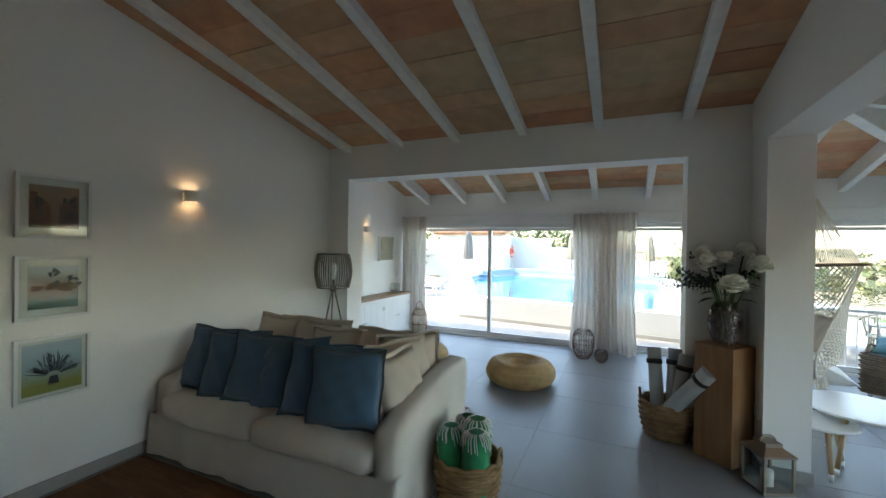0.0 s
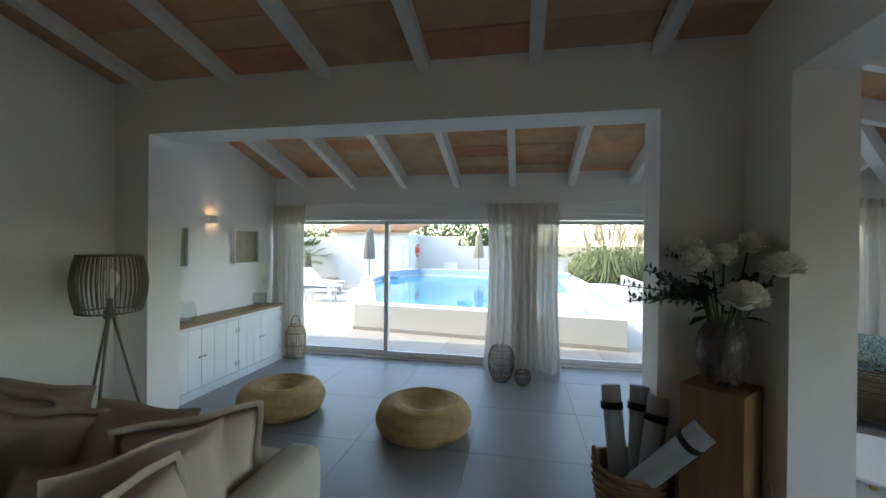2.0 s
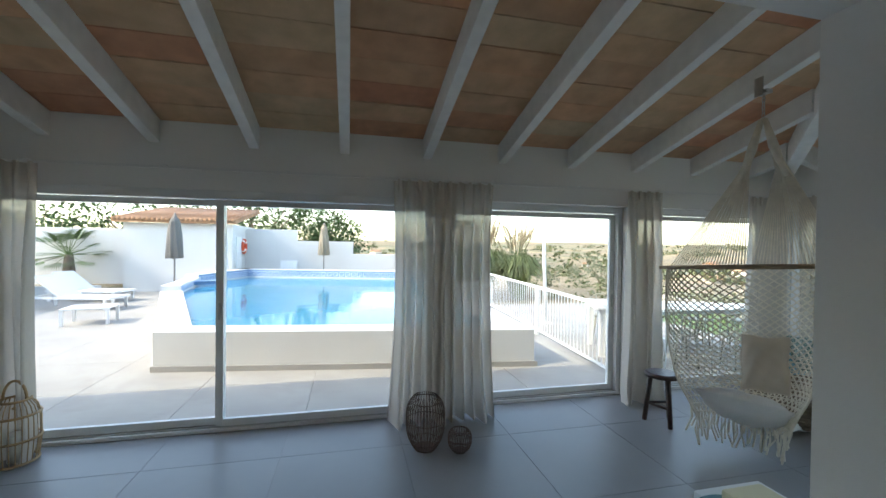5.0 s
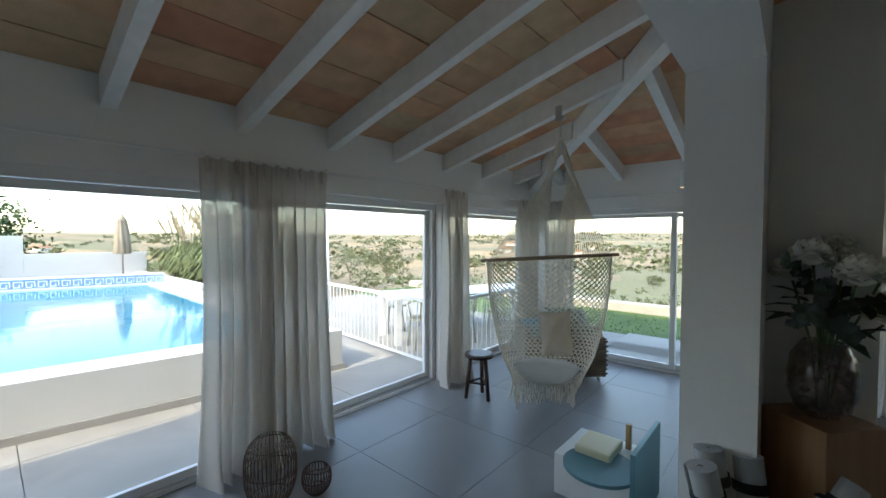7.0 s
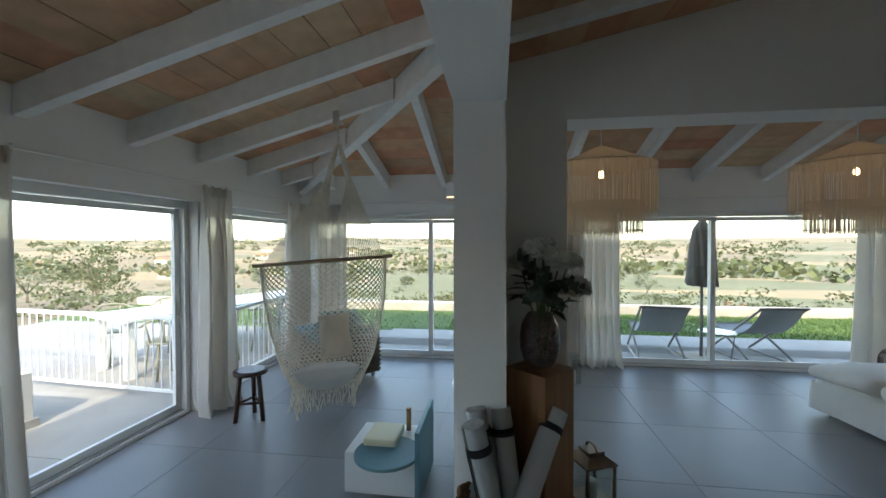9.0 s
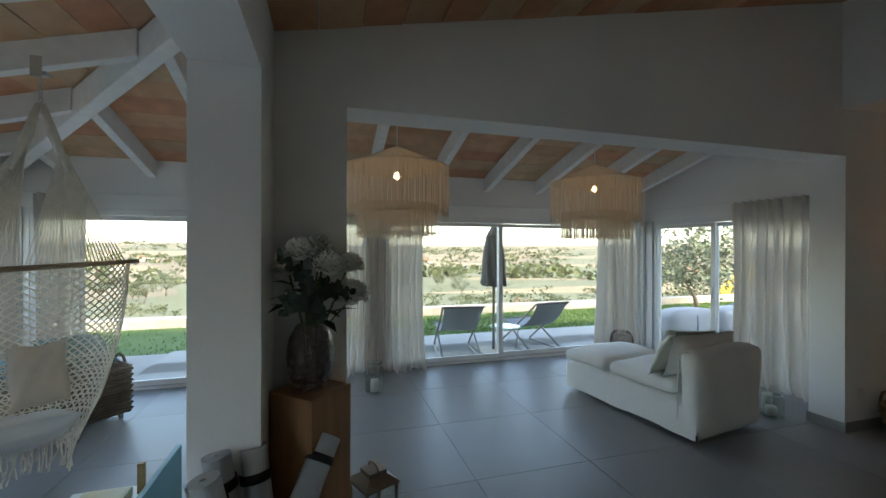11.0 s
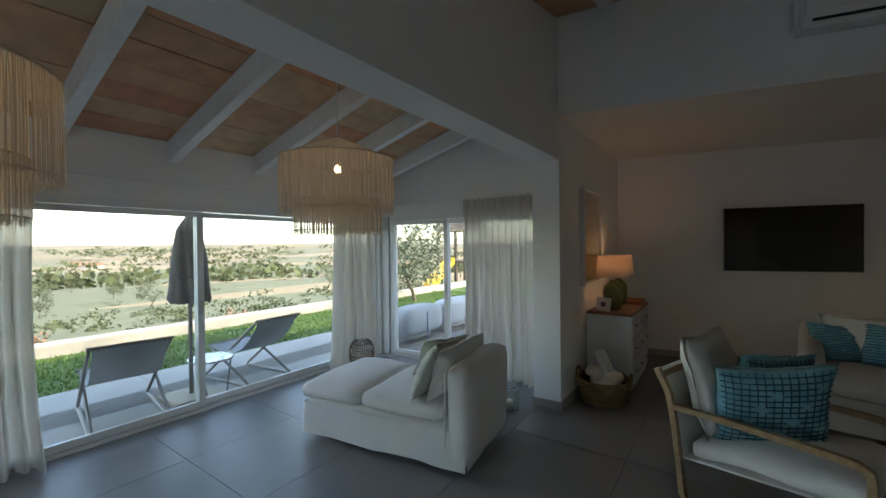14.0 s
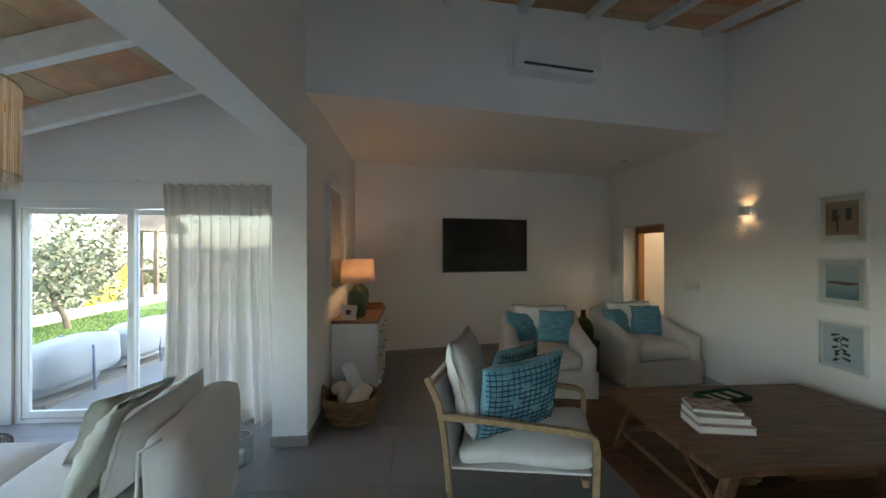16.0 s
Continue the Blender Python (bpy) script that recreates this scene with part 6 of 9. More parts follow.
def bouquet():
    r = random.Random(11)
    bq = thing("flower_bouquet", "white peonies and eucalyptus in a glass vase", "flowers", pose(VX, VY, VZ) @ Matrix.Diagonal((1.17, 1.17, 1.14, 1)))
    heads = [(-0.117, 0.04, 0.61, 0.056), (-0.133, -0.08, 0.55, 0.060), (0.094, -0.03, 0.63, 0.055), (0.133, -0.17, 0.54, 0.060), (0.0, -0.17, 0.41, 0.070), (0.0, 0.10, 0.54, 0.055), (-0.02, -0.05, 0.58, 0.052)]
    for n, (x, y, z, s) in enumerate(heads):
        s *= 0.92
        bm = bmesh.new()
        tube(bm, [(x * 0.12, y * 0.12, 0.03), (x * 0.3, y * 0.3, 0.26), (x * 0.85, y * 0.85, z - 0.05), (x, y, z)], 0.0045, 6)
        st = part("stem", bm, M_STEM, bq, smooth=True)
        bm = bmesh.new()
        bmesh.ops.create_uvsphere(bm, u_segments=14, v_segments=9, radius=s * 0.80, matrix=Matrix.Translation((x, y, z)))
        for ring in range(6):
            cnt = 5 + ring * 3
            for k in range(cnt):
                a = 2 * math.pi * k / cnt + ring * 0.7 + r.uniform(-0.15, 0.15)
                el = math.radians(80 - ring * 20 + r.uniform(-6, 6))
                d = Vector((math.cos(a) * math.cos(el), math.sin(a) * math.cos(el), math.sin(el)))
                b = Vector((x, y, z)) + d * s * (0.48 + 0.05 * ring)
                leaf(bm, b, (d + Vector((0, 0, 0.35))).normalized(), Vector((math.cos(a + 1.57), math.sin(a + 1.57), 0)).cross(d), s * 0.66, s * 0.95, 0.22)
        part("flower_head", bm, M_PETAL, bq, "full white peony bloom", smooth=True)
    for k in range(15):
        a, z = r.uniform(0, 6.28), r.uniform(0.30, 0.46)
        d = Vector((math.cos(a), math.sin(a), r.uniform(-0.15, 0.5)))
        bm = bmesh.new()
        leaf(bm, Vector((math.cos(a) * 0.06, math.sin(a) * 0.06, z)), d, Vector((0, 0, 1)), r.uniform(0.09, 0.15), r.uniform(0.04, 0.06))
        part("leaf", bm, M_LEAF, bq)
    for k, (ang, el, l) in enumerate(((172, 12, 0.50), (186, 2, 0.46), (178, 24, 0.40), (200, 14, 0.38), (164, -4, 0.34), (212, 4, 0.34), (186, -10, 0.36), (20, 14, 0.30), (340, 0, 0.28), (150, 30, 0.30))):
        a, e = math.radians(ang), math.radians(el)
        d = Vector((math.cos(a) * math.cos(e), math.sin(a) * math.cos(e), math.sin(e)))
        p0 = Vector((0, 0, 0.36 + 0.012 * k))
        bm = bmesh.new()
        l *= 0.88
        tube(bm, [p0 - Vector((0, 0, 0.26)), p0 + d * 0.08, p0 + d * l * 0.6, p0 + d * l + Vector((0, 0, -0.02))], 0.003, 5)
        sp = part("sprig", bm, M_STEM, bq)
        bm = bmesh.new()
        m = int(l / 0.022)
        for i in range(3, m):
            b = p0 + d * (l * i / m)
            for sgn in (-1, 1):
                sd = d.cross(Vector((0, 0, 1))).normalized() * sgn * math.cos(i) + Vector((0, 0, 1)) * math.sin(i) * sgn
                leaf(bm, b, sd + d * 0.4, d, 0.034, 0.03, 0.1)
        part("foliage", bm, M_EUCA, sp, "small round eucalyptus leaves")


bouquet()


# ---------- lanterns and jars ----------
def metal_lantern(x, y, rz):
    ln = thing("lantern", "nickel-framed glass lantern with a white candle", "lantern", pose(x, y, 0, 0, 0, rz))
    w, h = 0.095, 0.24
    bm = boxed(*[(sx * w - 0.008, sx * w + 0.008, sy * w - 0.008, sy * w + 0.008, 0.015, h) for sx in (-1, 1) for sy in (-1, 1)])
    part("frame", bm, M_BRONZE, ln, bevel=0.002)
    part("base", boxed((-w - 0.012, w + 0.012, -w - 0.012, w + 0.012, 0, 0.018)), M_BRONZE, ln, bevel=0.003)
    bm = bmesh.new()
    prof = [(-w - 0.014, w + 0.014, h), (-w - 0.014, w + 0.014, h + 0.012), (-0.055, 0.055, h + 0.05), (-0.055, 0.055, h + 0.075)]
    prev = None
    for a, b, z in prof:
        q = [bm.verts.new(p) for p in ((a, a, z), (b, a, z), (b, b, z), (a, b, z))]
        if prev:
            for i in range(4):
                bm.faces.new((prev[i], prev[(i + 1) % 4], q[(i + 1) % 4], q[i]))
        else:
            bm.faces.new(q[::-1])
        prev = q
    bm.faces.new(prev)
    part("roof", bm, M_BRONZE, ln)
    bm = bmesh.new()
    tube(bm, [(0.05 * math.cos(a), 0, h + 0.075 + 0.035 * math.sin(a)) for a in [math.pi * i / 12 for i in range(13)]], 0.007, 8)
    part("handle", bm, M_BRONZE, ln, smooth=True)
    for s in (-1, 1):
        g1 = part("pane", boxed((-w + 0.008, w - 0.008, s * w - 0.0015, s * w + 0.0015, 0.018, h)), M_CLEARG, ln)
        g2 = part("pane", boxed((s * w - 0.0015, s * w + 0.0015, -w + 0.008, w - 0.008, 0.018, h)), M_CLEARG, ln)
        g1.visible_shadow = g2.visible_shadow = False
    bm = bmesh.new()
    lathe(bm, [(0.036, 0.018), (0.037, 0.10), (0.034, 0.118), (0.01, 0.112)], 24)
    part("candle", bm, M_WAX, ln, "white pillar candle", smooth=True)


metal_lantern(1.33, 3.42, 24)


def jar_lantern(x, y, r, h, candle=True):
    j = thing("glass_jar", "clear glass storm lantern with a wire handle on the floor", "lantern", pose(x, y, 0), "glass jars")
    bm = bmesh.new()
    lathe(bm, [(r * 0.9, 0.002), (r, 0.02), (r, h * 0.75), (r * 0.8, h * 0.88), (r * 0.82, h), (r * 0.78, h), (r * 0.76, h * 0.88), (r * 0.95, h * 0.74), (r * 0.95, 0.025), (0.0, 0.012)], 32, cap=False)
    g = part("body", bm, M_CLEARG, j, smooth=True)
    g.visible_shadow = False
    bm = bmesh.new()
    tube(bm, [(r * 0.85 * math.cos(a), r * 0.85 * math.sin(a), h * 0.9) for a in [2 * math.pi * i / 24 for i in range(24)]], 0.004, 6, close=True)
    tube(bm, [(r * 0.9 * math.cos(a), 0, h * 0.9 + r * 0.7 * math.sin(a)) for a in [math.pi * i / 12 for i in range(13)]], 0.003, 6)
    part("wire_handle", bm, M_STEEL, j, smooth=True)
    if candle:
        bm = bmesh.new()
        lathe(bm, [(r * 0.45, 0.014), (r * 0.45, h * 0.4), (r * 0.40, h * 0.42)], 20)
        part("candle", bm, M_WAX, j, smooth=True)


jar_lantern(3.42, 3.17, 0.10, 0.34)
jar_lantern(1.76, -0.34, 0.10, 0.24)
bm = bmesh.new()
lathe(bm, [(0.04, 0), (0.042, 0.15), (0.038, 0.17), (0.0, 0.165)], 20)
solid("candle", bm, M_WAX, "white pillar candle standing on the floor", "candle", smooth=True, m=pose(1.88, -0.46, 0))


# wire-ribbed vessels by the curtains
def ribbed(x, y, r, h, material, label, ribs=30, name="candle_holder", rings=(0.12, 0.5, 0.85), flat=0.55):
    v = thing(name, label, "candle holder", pose(x, y, 0), "ribbed vessels")

    def rad(t):
        return r * max(0.02, (1 - abs(2 * t - 1) ** 3.2)) ** 0.5 if t > 0.5 else r * (flat + (1 - flat) * (1 - (1 - 2 * t) ** 2.4))
    for k in range(ribs):
        a = 2 * math.pi * k / ribs
        bm = bmesh.new()
        tube(bm, [(rad(t) * math.cos(a), rad(t) * math.sin(a), 0.006 + t * (h - 0.01)) for t in [i / 12 * 0.94 for i in range(13)]], 0.0032, 5)
        part("rib", bm, material, v, smooth=True)
    for t in rings:
        bm = bmesh.new()
        tube(bm, [((rad(t) - 0.001) * math.cos(a), (rad(t) - 0.001) * math.sin(a), 0.006 + t * (h - 0.01)) for a in [2 * math.pi * i / 32 for i in range(32)]], 0.004, 5, close=True)
        part("ring", bm, material, v, smooth=True)
    bm = bmesh.new()
    lathe(bm, [(r * flat, 0.0), (r * flat, 0.012)], 28)
    part("base", bm, material, v)
    return v


M_WIRE = mat("brown_bamboo_wire", (0.15, 0.095, 0.07), 0.6, var=0.15, scale=20.0)
ribbed(-0.07, 6.22, 0.150, 0.44, M_WIRE, "large egg-shaped brown slatted candle holder", 38)
ribbed(0.18, 6.12, 0.090, 0.185, M_WIRE, "small round brown slatted candle holder", 28)
ribbed(3.84, -0.42, 0.155, 0.42, M_WIRE, "large egg-shaped brown slatted candle holder", 38)
ribbed(3.60, -0.56, 0.095, 0.18, M_WIRE, "small round brown slatted candle holder", 28)


# cane lantern beside the sideboard
def cane_lantern(x, y):
    c = thing("cane_lantern", "tall natural cane lantern with a loop handle", "lantern", pose(x, y, 0))
    for z, r in ((0.01, 0.125), (0.17, 0.14), (0.34, 0.135), (0.44, 0.085)):
        bm = bmesh.new()
        tube(bm, [(r * math.cos(a), r * math.sin(a), z + 0.008) for a in [2 * math.pi * i / 32 for i in range(32)]], 0.009, 6, close=True)
        part("hoop", bm, M_CANE, c, smooth=True)
    for k in range(26):
        a = 2 * math.pi * k / 26
        bm = bmesh.new()
        tube(bm, [(r * math.cos(a), r * math.sin(a), z) for r, z in ((0.122, 0.01), (0.138, 0.17), (0.136, 0.32), (0.115, 0.40), (0.084, 0.445))], 0.0035, 5)
        part("cane", bm, M_CANE, c)
    bm = bmesh.new()
    tube(bm, [(0.07 * math.cos(a), 0, 0.45 + 0.13 * math.sin(a)) for a in [math.pi * i / 12 for i in range(13)]], 0.009, 6)
    part("handle", bm, M_CANE, c, smooth=True)
    bm = bmesh.new()
    lathe(bm, [(0.04, 0.012), (0.04, 0.20), (0.035, 0.21)], 20)
    part("candle", bm, M_WAX, c, "white candle inside", smooth=True)


cane_lantern(-2.94, 6.60)


# ---------- sideboard ----------
def sideboard():
    X0, X1, Y0, Y1, H = XWA + 0.015, -3.08, 4.50, 6.48, 0.765
    s = thing("sideboard", "long white sideboard with plank doors and an oak top", "sideboard")
    part("body", boxed((X0, X1 - 0.022, Y0 + 0.01, Y1 - 0.01, 0.09, H - 0.03)), M_PAINT, s, bevel=0.003)
    part("plinth", boxed((X0, X1 + 0.012, Y0, Y1 + 0.004, 0, 0.09)), M_PAINT, s, bevel=0.006)
    part("top", boxed((X0, X1 + 0.02, Y0 - 0.01, Y1 + 0.015, H - 0.03, H)), M_WOODTOP, s, "oiled oak top", bevel=0.004)
    part("face_frame", boxed((X1 - 0.022, X1, Y0 + 0.01, Y1 - 0.01, H - 0.065, H - 0.03), (X1 - 0.022, X1, Y0 + 0.01, Y0 + 0.04, 0.09, H - 0.065), (X1 - 0.022, X1, Y1 - 0.04, Y1 - 0.01, 0.09, H - 0.065),
                             (X1 - 0.022, X1, (Y0 + Y1) / 2 + 0.09, (Y0 + Y1) / 2 + 0.12, 0.09, H - 0.065)), M_PAINT, s, bevel=0.002)
    mid = (Y0 + Y1) / 2 + 0.105
    spans = [(Y0 + 0.042, (Y0 + 0.04 + mid - 0.015) / 2 - 0.002), ((Y0 + 0.04 + mid - 0.015) / 2 + 0.002, mid - 0.017), (mid + 0.017, (mid + 0.015 + Y1 - 0.04) / 2 - 0.002), ((mid + 0.015 + Y1 - 0.04) / 2 + 0.002, Y1 - 0.042)]
    for n, (a, b) in enumerate(spans):
        pl = 3
        bm = bmesh.new()
        for i in range(pl):
            u0, u1 = a + (b - a) * i / pl, a + (b - a) * (i + 1) / pl
            box(bm, X1 - 0.018, X1 + 0.004, u0 + 0.0012, u1 - 0.0012, 0.096, H - 0.068)
        d = part("door", bm, M_PAINT, s, bevel=0.0025)
        hy = b - 0.03 if n % 2 == 0 else a + 0.03
        bm = bmesh.new()
        tube(bm, [(X1 + 0.004, hy, 0.41), (X1 + 0.022, hy, 0.41)], 0.006, 8)
        tube(bm, [(X1 + 0.024, hy - 0.028, 0.405), (X1 + 0.024, hy + 0.028, 0.415)], 0.006, 8)
        part("handle", bm, M_STEEL, d, "small metal pull", smooth=True)
        ey = a + 0.006 if n % 2 == 0 else b - 0.006
        for z in (0.19, 0.57):
            part("hinge", boxed((X1 + 0.0035, X1 + 0.008, ey - 0.012, ey + 0.012, z - 0.03, z + 0.03)), M_STEEL, d, "exposed metal hinge")


sideboard()


def hurricane(x, y, z, r, h, label):
    g = thing("hurricane_glass", label, "vase", pose(x, y, z), "hurricane glasses")
    bm = bmesh.new()
    lathe(bm, [(r * 0.72, 0.002), (r * 0.92, 0.02), (r, h * 0.42), (r * 0.93, h * 0.8), (r * 0.84, h), (r * 0.825, h), (r * 0.915, h * 0.8), (r * 0.98, h * 0.42), (r * 0.9, 0.024), (0, 0.012)], 36, cap=False)
    p = part("body", bm, M_CLEARG, g, smooth=True)
    p.visible_shadow = False
    bm = bmesh.new()
    lathe(bm, [(r * 0.7, 0.013), (r * 0.78, 0.022), (r * 0.7, 0.03)], 28)
    part("sand", bm, M_FOAM, g, "dark bed of gravel")


hurricane(-3.24, 4.98, 0.765, 0.125, 0.20, "wide clear glass hurricane on the sideboard")
hurricane(-3.28, 6.28, 0.765, 0.09, 0.16, "small clear glass hurricane on the sideboard")


# ---------- framed pictures ----------
def art_mat(name, kind, seed):
    """Painted paper: a few soft fields of colour with darker marks, in the picture's own axes."""
    m = bpy.data.materials.new(name)
    m.use_nodes = True
    N, L = m.node_tree.nodes, m.node_tree.links
    p = N["Principled BSDF"]
    p.inputs["Roughness"].default_value = 0.6
    tc, sep, nz = N.new("ShaderNodeTexCoord"), N.new("ShaderNodeSeparateXYZ"), N.new("ShaderNodeTexNoise")
    L.new(tc.outputs["Object"], sep.inputs[0])
    L.new(tc.outputs["Object"], nz.inputs["Vector"])
    nz.inputs["Scale"].default_value, nz.inputs["Detail"].default_value = kind[2], 5.0
    ad = N.new("ShaderNodeMath"); ad.operation = "MULTIPLY_ADD"
    ad.inputs[1].default_value = kind[1]
    L.new(nz.outputs["Fac"], ad.inputs[0]); L.new(sep.outputs["Z"], ad.inputs[2])
    mr = N.new("ShaderNodeMapRange")
    mr.inputs["From Min"].default_value, mr.inputs["From Max"].default_value = -0.2 + kind[1] / 2, 0.2 + kind[1] / 2
    L.new(ad.outputs[0], mr.inputs["Value"])
    cr = N.new("ShaderNodeValToRGB")
    cols = kind[0]
    cr.color_ramp.elements[0].color, cr.color_ramp.elements[1].color = (*cols[0], 1), (*cols[-1], 1)
    for i, c in enumerate(cols[1:-1]):
        e = cr.color_ramp.elements.new((i + 1) / (len(cols) - 1))
        e.color = (*c, 1)
    L.new(mr.outputs[0], cr.inputs[0]); L.new(cr.outputs[0], p.inputs["Base Color"])
    return m


ARTS = {
    "street": ([(0.16, 0.13, 0.11), (0.22, 0.12, 0.08), (0.34, 0.20, 0.13), (0.42, 0.33, 0.26)], 0.12, 9.0),
    "village": ([(0.16, 0.16, 0.15), (0.18, 0.26, 0.27), (0.36, 0.20, 0.14), (0.55, 0.60, 0.66), (0.55, 0.60, 0.66)], 0.10, 14.0),
    "tree": ([(0.26, 0.30, 0.07), (0.32, 0.34, 0.09), (0.36, 0.46, 0.56), (0.44, 0.53, 0.62), (0.50, 0.57, 0.64)], 0.02, 8.0),
    "arch": ([(0.55, 0.42, 0.30), (0.44, 0.31, 0.21), (0.35, 0.25, 0.17), (0.58, 0.46, 0.35)], 0.14, 12.0),
    "sea": ([(0.20, 0.32, 0.37), (0.18, 0.33, 0.40), (0.42, 0.50, 0.56), (0.50, 0.59, 0.68), (0.56, 0.64, 0.72)], 0.03, 6.0),
    "plain": ([(0.55, 0.61, 0.68), (0.58, 0.64, 0.71)], 0.03, 6.0),
    "blue": ([(0.10, 0.24, 0.36), (0.16, 0.33, 0.46), (0.40, 0.50, 0.60), (0.55, 0.62, 0.68)], 0.06, 6.0),
    "sand": ([(0.44, 0.37, 0.28), (0.38, 0.31, 0.23), (0.46, 0.39, 0.30)], 0.2, 7.0),
    "dry": ([(0.50, 0.40, 0.31), (0.56, 0.46, 0.37), (0.52, 0.41, 0.32)], 0.1, 3.0),
}


def marks(kind, w, h, r):
    """Painted shapes of a picture as thin raised patches; returns a list of (bmesh, colour name)."""
    out = []
    bm = bmesh.new()
    Y = 0.004
    if kind == "tree":
        tube(bm, [(0, Y, -h * 0.34), (0.0, Y, -h * 0.18)], [w * 0.11, w * 0.07], 6)
        for k in range(46):
            a = r.uniform(0.1, 3.04)
            l = r.uniform(0.25, 0.52)
            p0 = (math.cos(a) * w * 0.12, Y, -h * 0.16 + math.sin(a) * h * 0.08)
            p1 = (math.cos(a) * w * l * 0.9, Y, -h * 0.12 + math.sin(a) * h * l * 0.85 + r.uniform(-0.02, 0.02))
            tube(bm, [p0, ((p0[0] + p1[0]) / 2 + r.uniform(-0.015, 0.015), Y, (p0[2] + p1[2]) / 2), p1], 0.0028, 4)
        out.append((bm, "ink"))
    elif kind == "plain":
        tube(bm, [(0.02, Y, h * 0.3), (0.0, Y, 0.0), (0.05, Y, -h * 0.35)], 0.003, 4)
        for k in range(13):
            t = k / 12
            z = h * 0.3 - t * h * 0.62
            s = -1 if k % 2 else 1
            leaf(bm, Vector((0.01, Y, z)), Vector((s * 0.9, 0, r.uniform(-0.5, 0.5))), Vector((0, 1, 0)), r.uniform(0.06, 0.12), 0.022, 0.0)
        out.append((bm, "olive"))
    elif kind in ("street",):
        for s in (-1, 1):
            for k in range(6):
                x = s * (w * 0.12 + k * w * 0.065)
                hh = h * (0.16 + 0.055 * k)
                box(bm, x - w * 0.034, x + w * 0.034, Y - 0.002, Y, -h * 0.42, -h * 0.1 + hh * r.uniform(0.9, 1.1))
        out.append((bm, "brick"))
        b2 = bmesh.new()
        for k in range(16):
            x, z = r.choice((-1, 1)) * w * r.uniform(0.15, 0.42), r.uniform(-0.3, 0.2) * h
            box(b2, x - 0.008, x + 0.008, Y, Y + 0.001, z - 0.015, z + 0.015)
        out.append((b2, "ink"))
    elif kind in ("village", "sea"):
        for k in range(22):
            x = r.uniform(-0.38, 0.40) * w
            hh = r.uniform(0.03, 0.10) * h * (1.5 if kind == "village" else 0.7)
            z = -h * 0.04 + r.uniform(-0.06, 0.08) * h * (1 if kind == "village" else 0.3)
            box(bm, x - r.uniform(0.012, 0.03), x + r.uniform(0.012, 0.03), Y - 0.002, Y + 0.0002 * k, z - hh * 0.5, z + hh * 0.5)
        out.append((bm, "brick"))
        b2 = bmesh.new()
        for k in range(14):
            x, z = r.uniform(-0.4, 0.1) * w, r.uniform(0.0, 0.32) * h
            leaf(b2, Vector((x, Y, z)), Vector((r.uniform(-1, 1), 0, r.uniform(-0.4, 1))), Vector((0, 1, 0)), 0.05, 0.02, 0.0)
        if kind == "village":
            out.append((b2, "ink"))
        else:
            b2.free()
    elif kind == "arch":
        for x in (-0.22 * w, 0.2 * w):
            box(bm, x - 0.02, x + 0.02, Y - 0.002, Y, -0.02, 0.07)
        tube(bm, [(0.12 * w, Y, -h * 0.4), (0.13 * w, Y, -h * 0.05), (0.05 * w, Y, h * 0.1)], 0.006, 5)
        tube(bm, [(0.13 * w, Y, -h * 0.05), (0.22 * w, Y, h * 0.1)], 0.005, 5)
        out.append((bm, "ink"))
    elif kind in ("sand", "dry"):
        for k in range(90 if kind == "sand" else 30):
            x, z = r.gauss(0, 0.2) * w, r.gauss(-0.05, 0.22) * h
            if abs(x) < w * 0.46 and abs(z) < h * 0.46:
                leaf(bm, Vector((x, Y, z)), Vector((r.uniform(-1, 1), 0, r.uniform(-1, 1))), Vector((0, 1, 0)), r.uniform(0.02, 0.05), 0.018, 0.05)
        out.append((bm, "shell"))
    else:
        bm.free()
    return out


INKS = {"ink": mat("dark_ink", (0.05, 0.06, 0.09), 0.8, var=0.2), "olive": mat("olive_ink", (0.05, 0.09, 0.04), 0.8, var=0.2), "brick": mat("brick_ink", (0.24, 0.11, 0.07), 0.8, var=0.3, scale=30.0), "shell": mat("shell_white", (0.62, 0.55, 0.47), 0.8, var=0.1)}
ARTM = {k: art_mat("art_" + k, v, 1) for k, v in ARTS.items()}


def picture(kind, label, m, w, h, border=0.03, mount=0.05, depth=0.03, seed=0):
    """A framed picture; it hangs in the xz plane and looks along +y."""
    p = thing("framed_picture", label, "picture", m, "framed pictures")
    part("frame", boxed((-w / 2, w / 2, 0, depth, h / 2 - border, h / 2), (-w / 2, w / 2, 0, depth, -h / 2, -h / 2 + border), (-w / 2, -w / 2 + border, 0, depth, -h / 2 + border, h / 2 - border), (w / 2 - border, w / 2, 0, depth, -h / 2 + border, h / 2 - border)), M_PAINT, p, bevel=0.0015)
    part("mount", boxed((-w / 2 + border, w / 2 - border, 0.002, 0.010, -h / 2 + border, h / 2 - border)), M_PAPER, p)
    aw, ah = w - 2 * border - 2 * mount, h - 2 * border - 2 * mount
    pr = part("print", boxed((-aw / 2, aw / 2, 0.0, 0.003, -ah / 2, ah / 2)), ARTM[kind], p, m=pose(0, 0.0105, 0))
    for bm, ink in marks(kind, aw, ah, random.Random(seed)):
        for v in bm.verts:
            v.co.y = min(v.co.y, 0.0055)
        part("brushwork", bm, INKS[ink], pr)
    if depth > 0.02:
        g = part("glazing", boxed((-w / 2 + border, w / 2 - border, depth - 0.006, depth - 0.004, -h / 2 + border, h / 2 - border)), M_CLEARG, p)
        g.visible_shadow = False


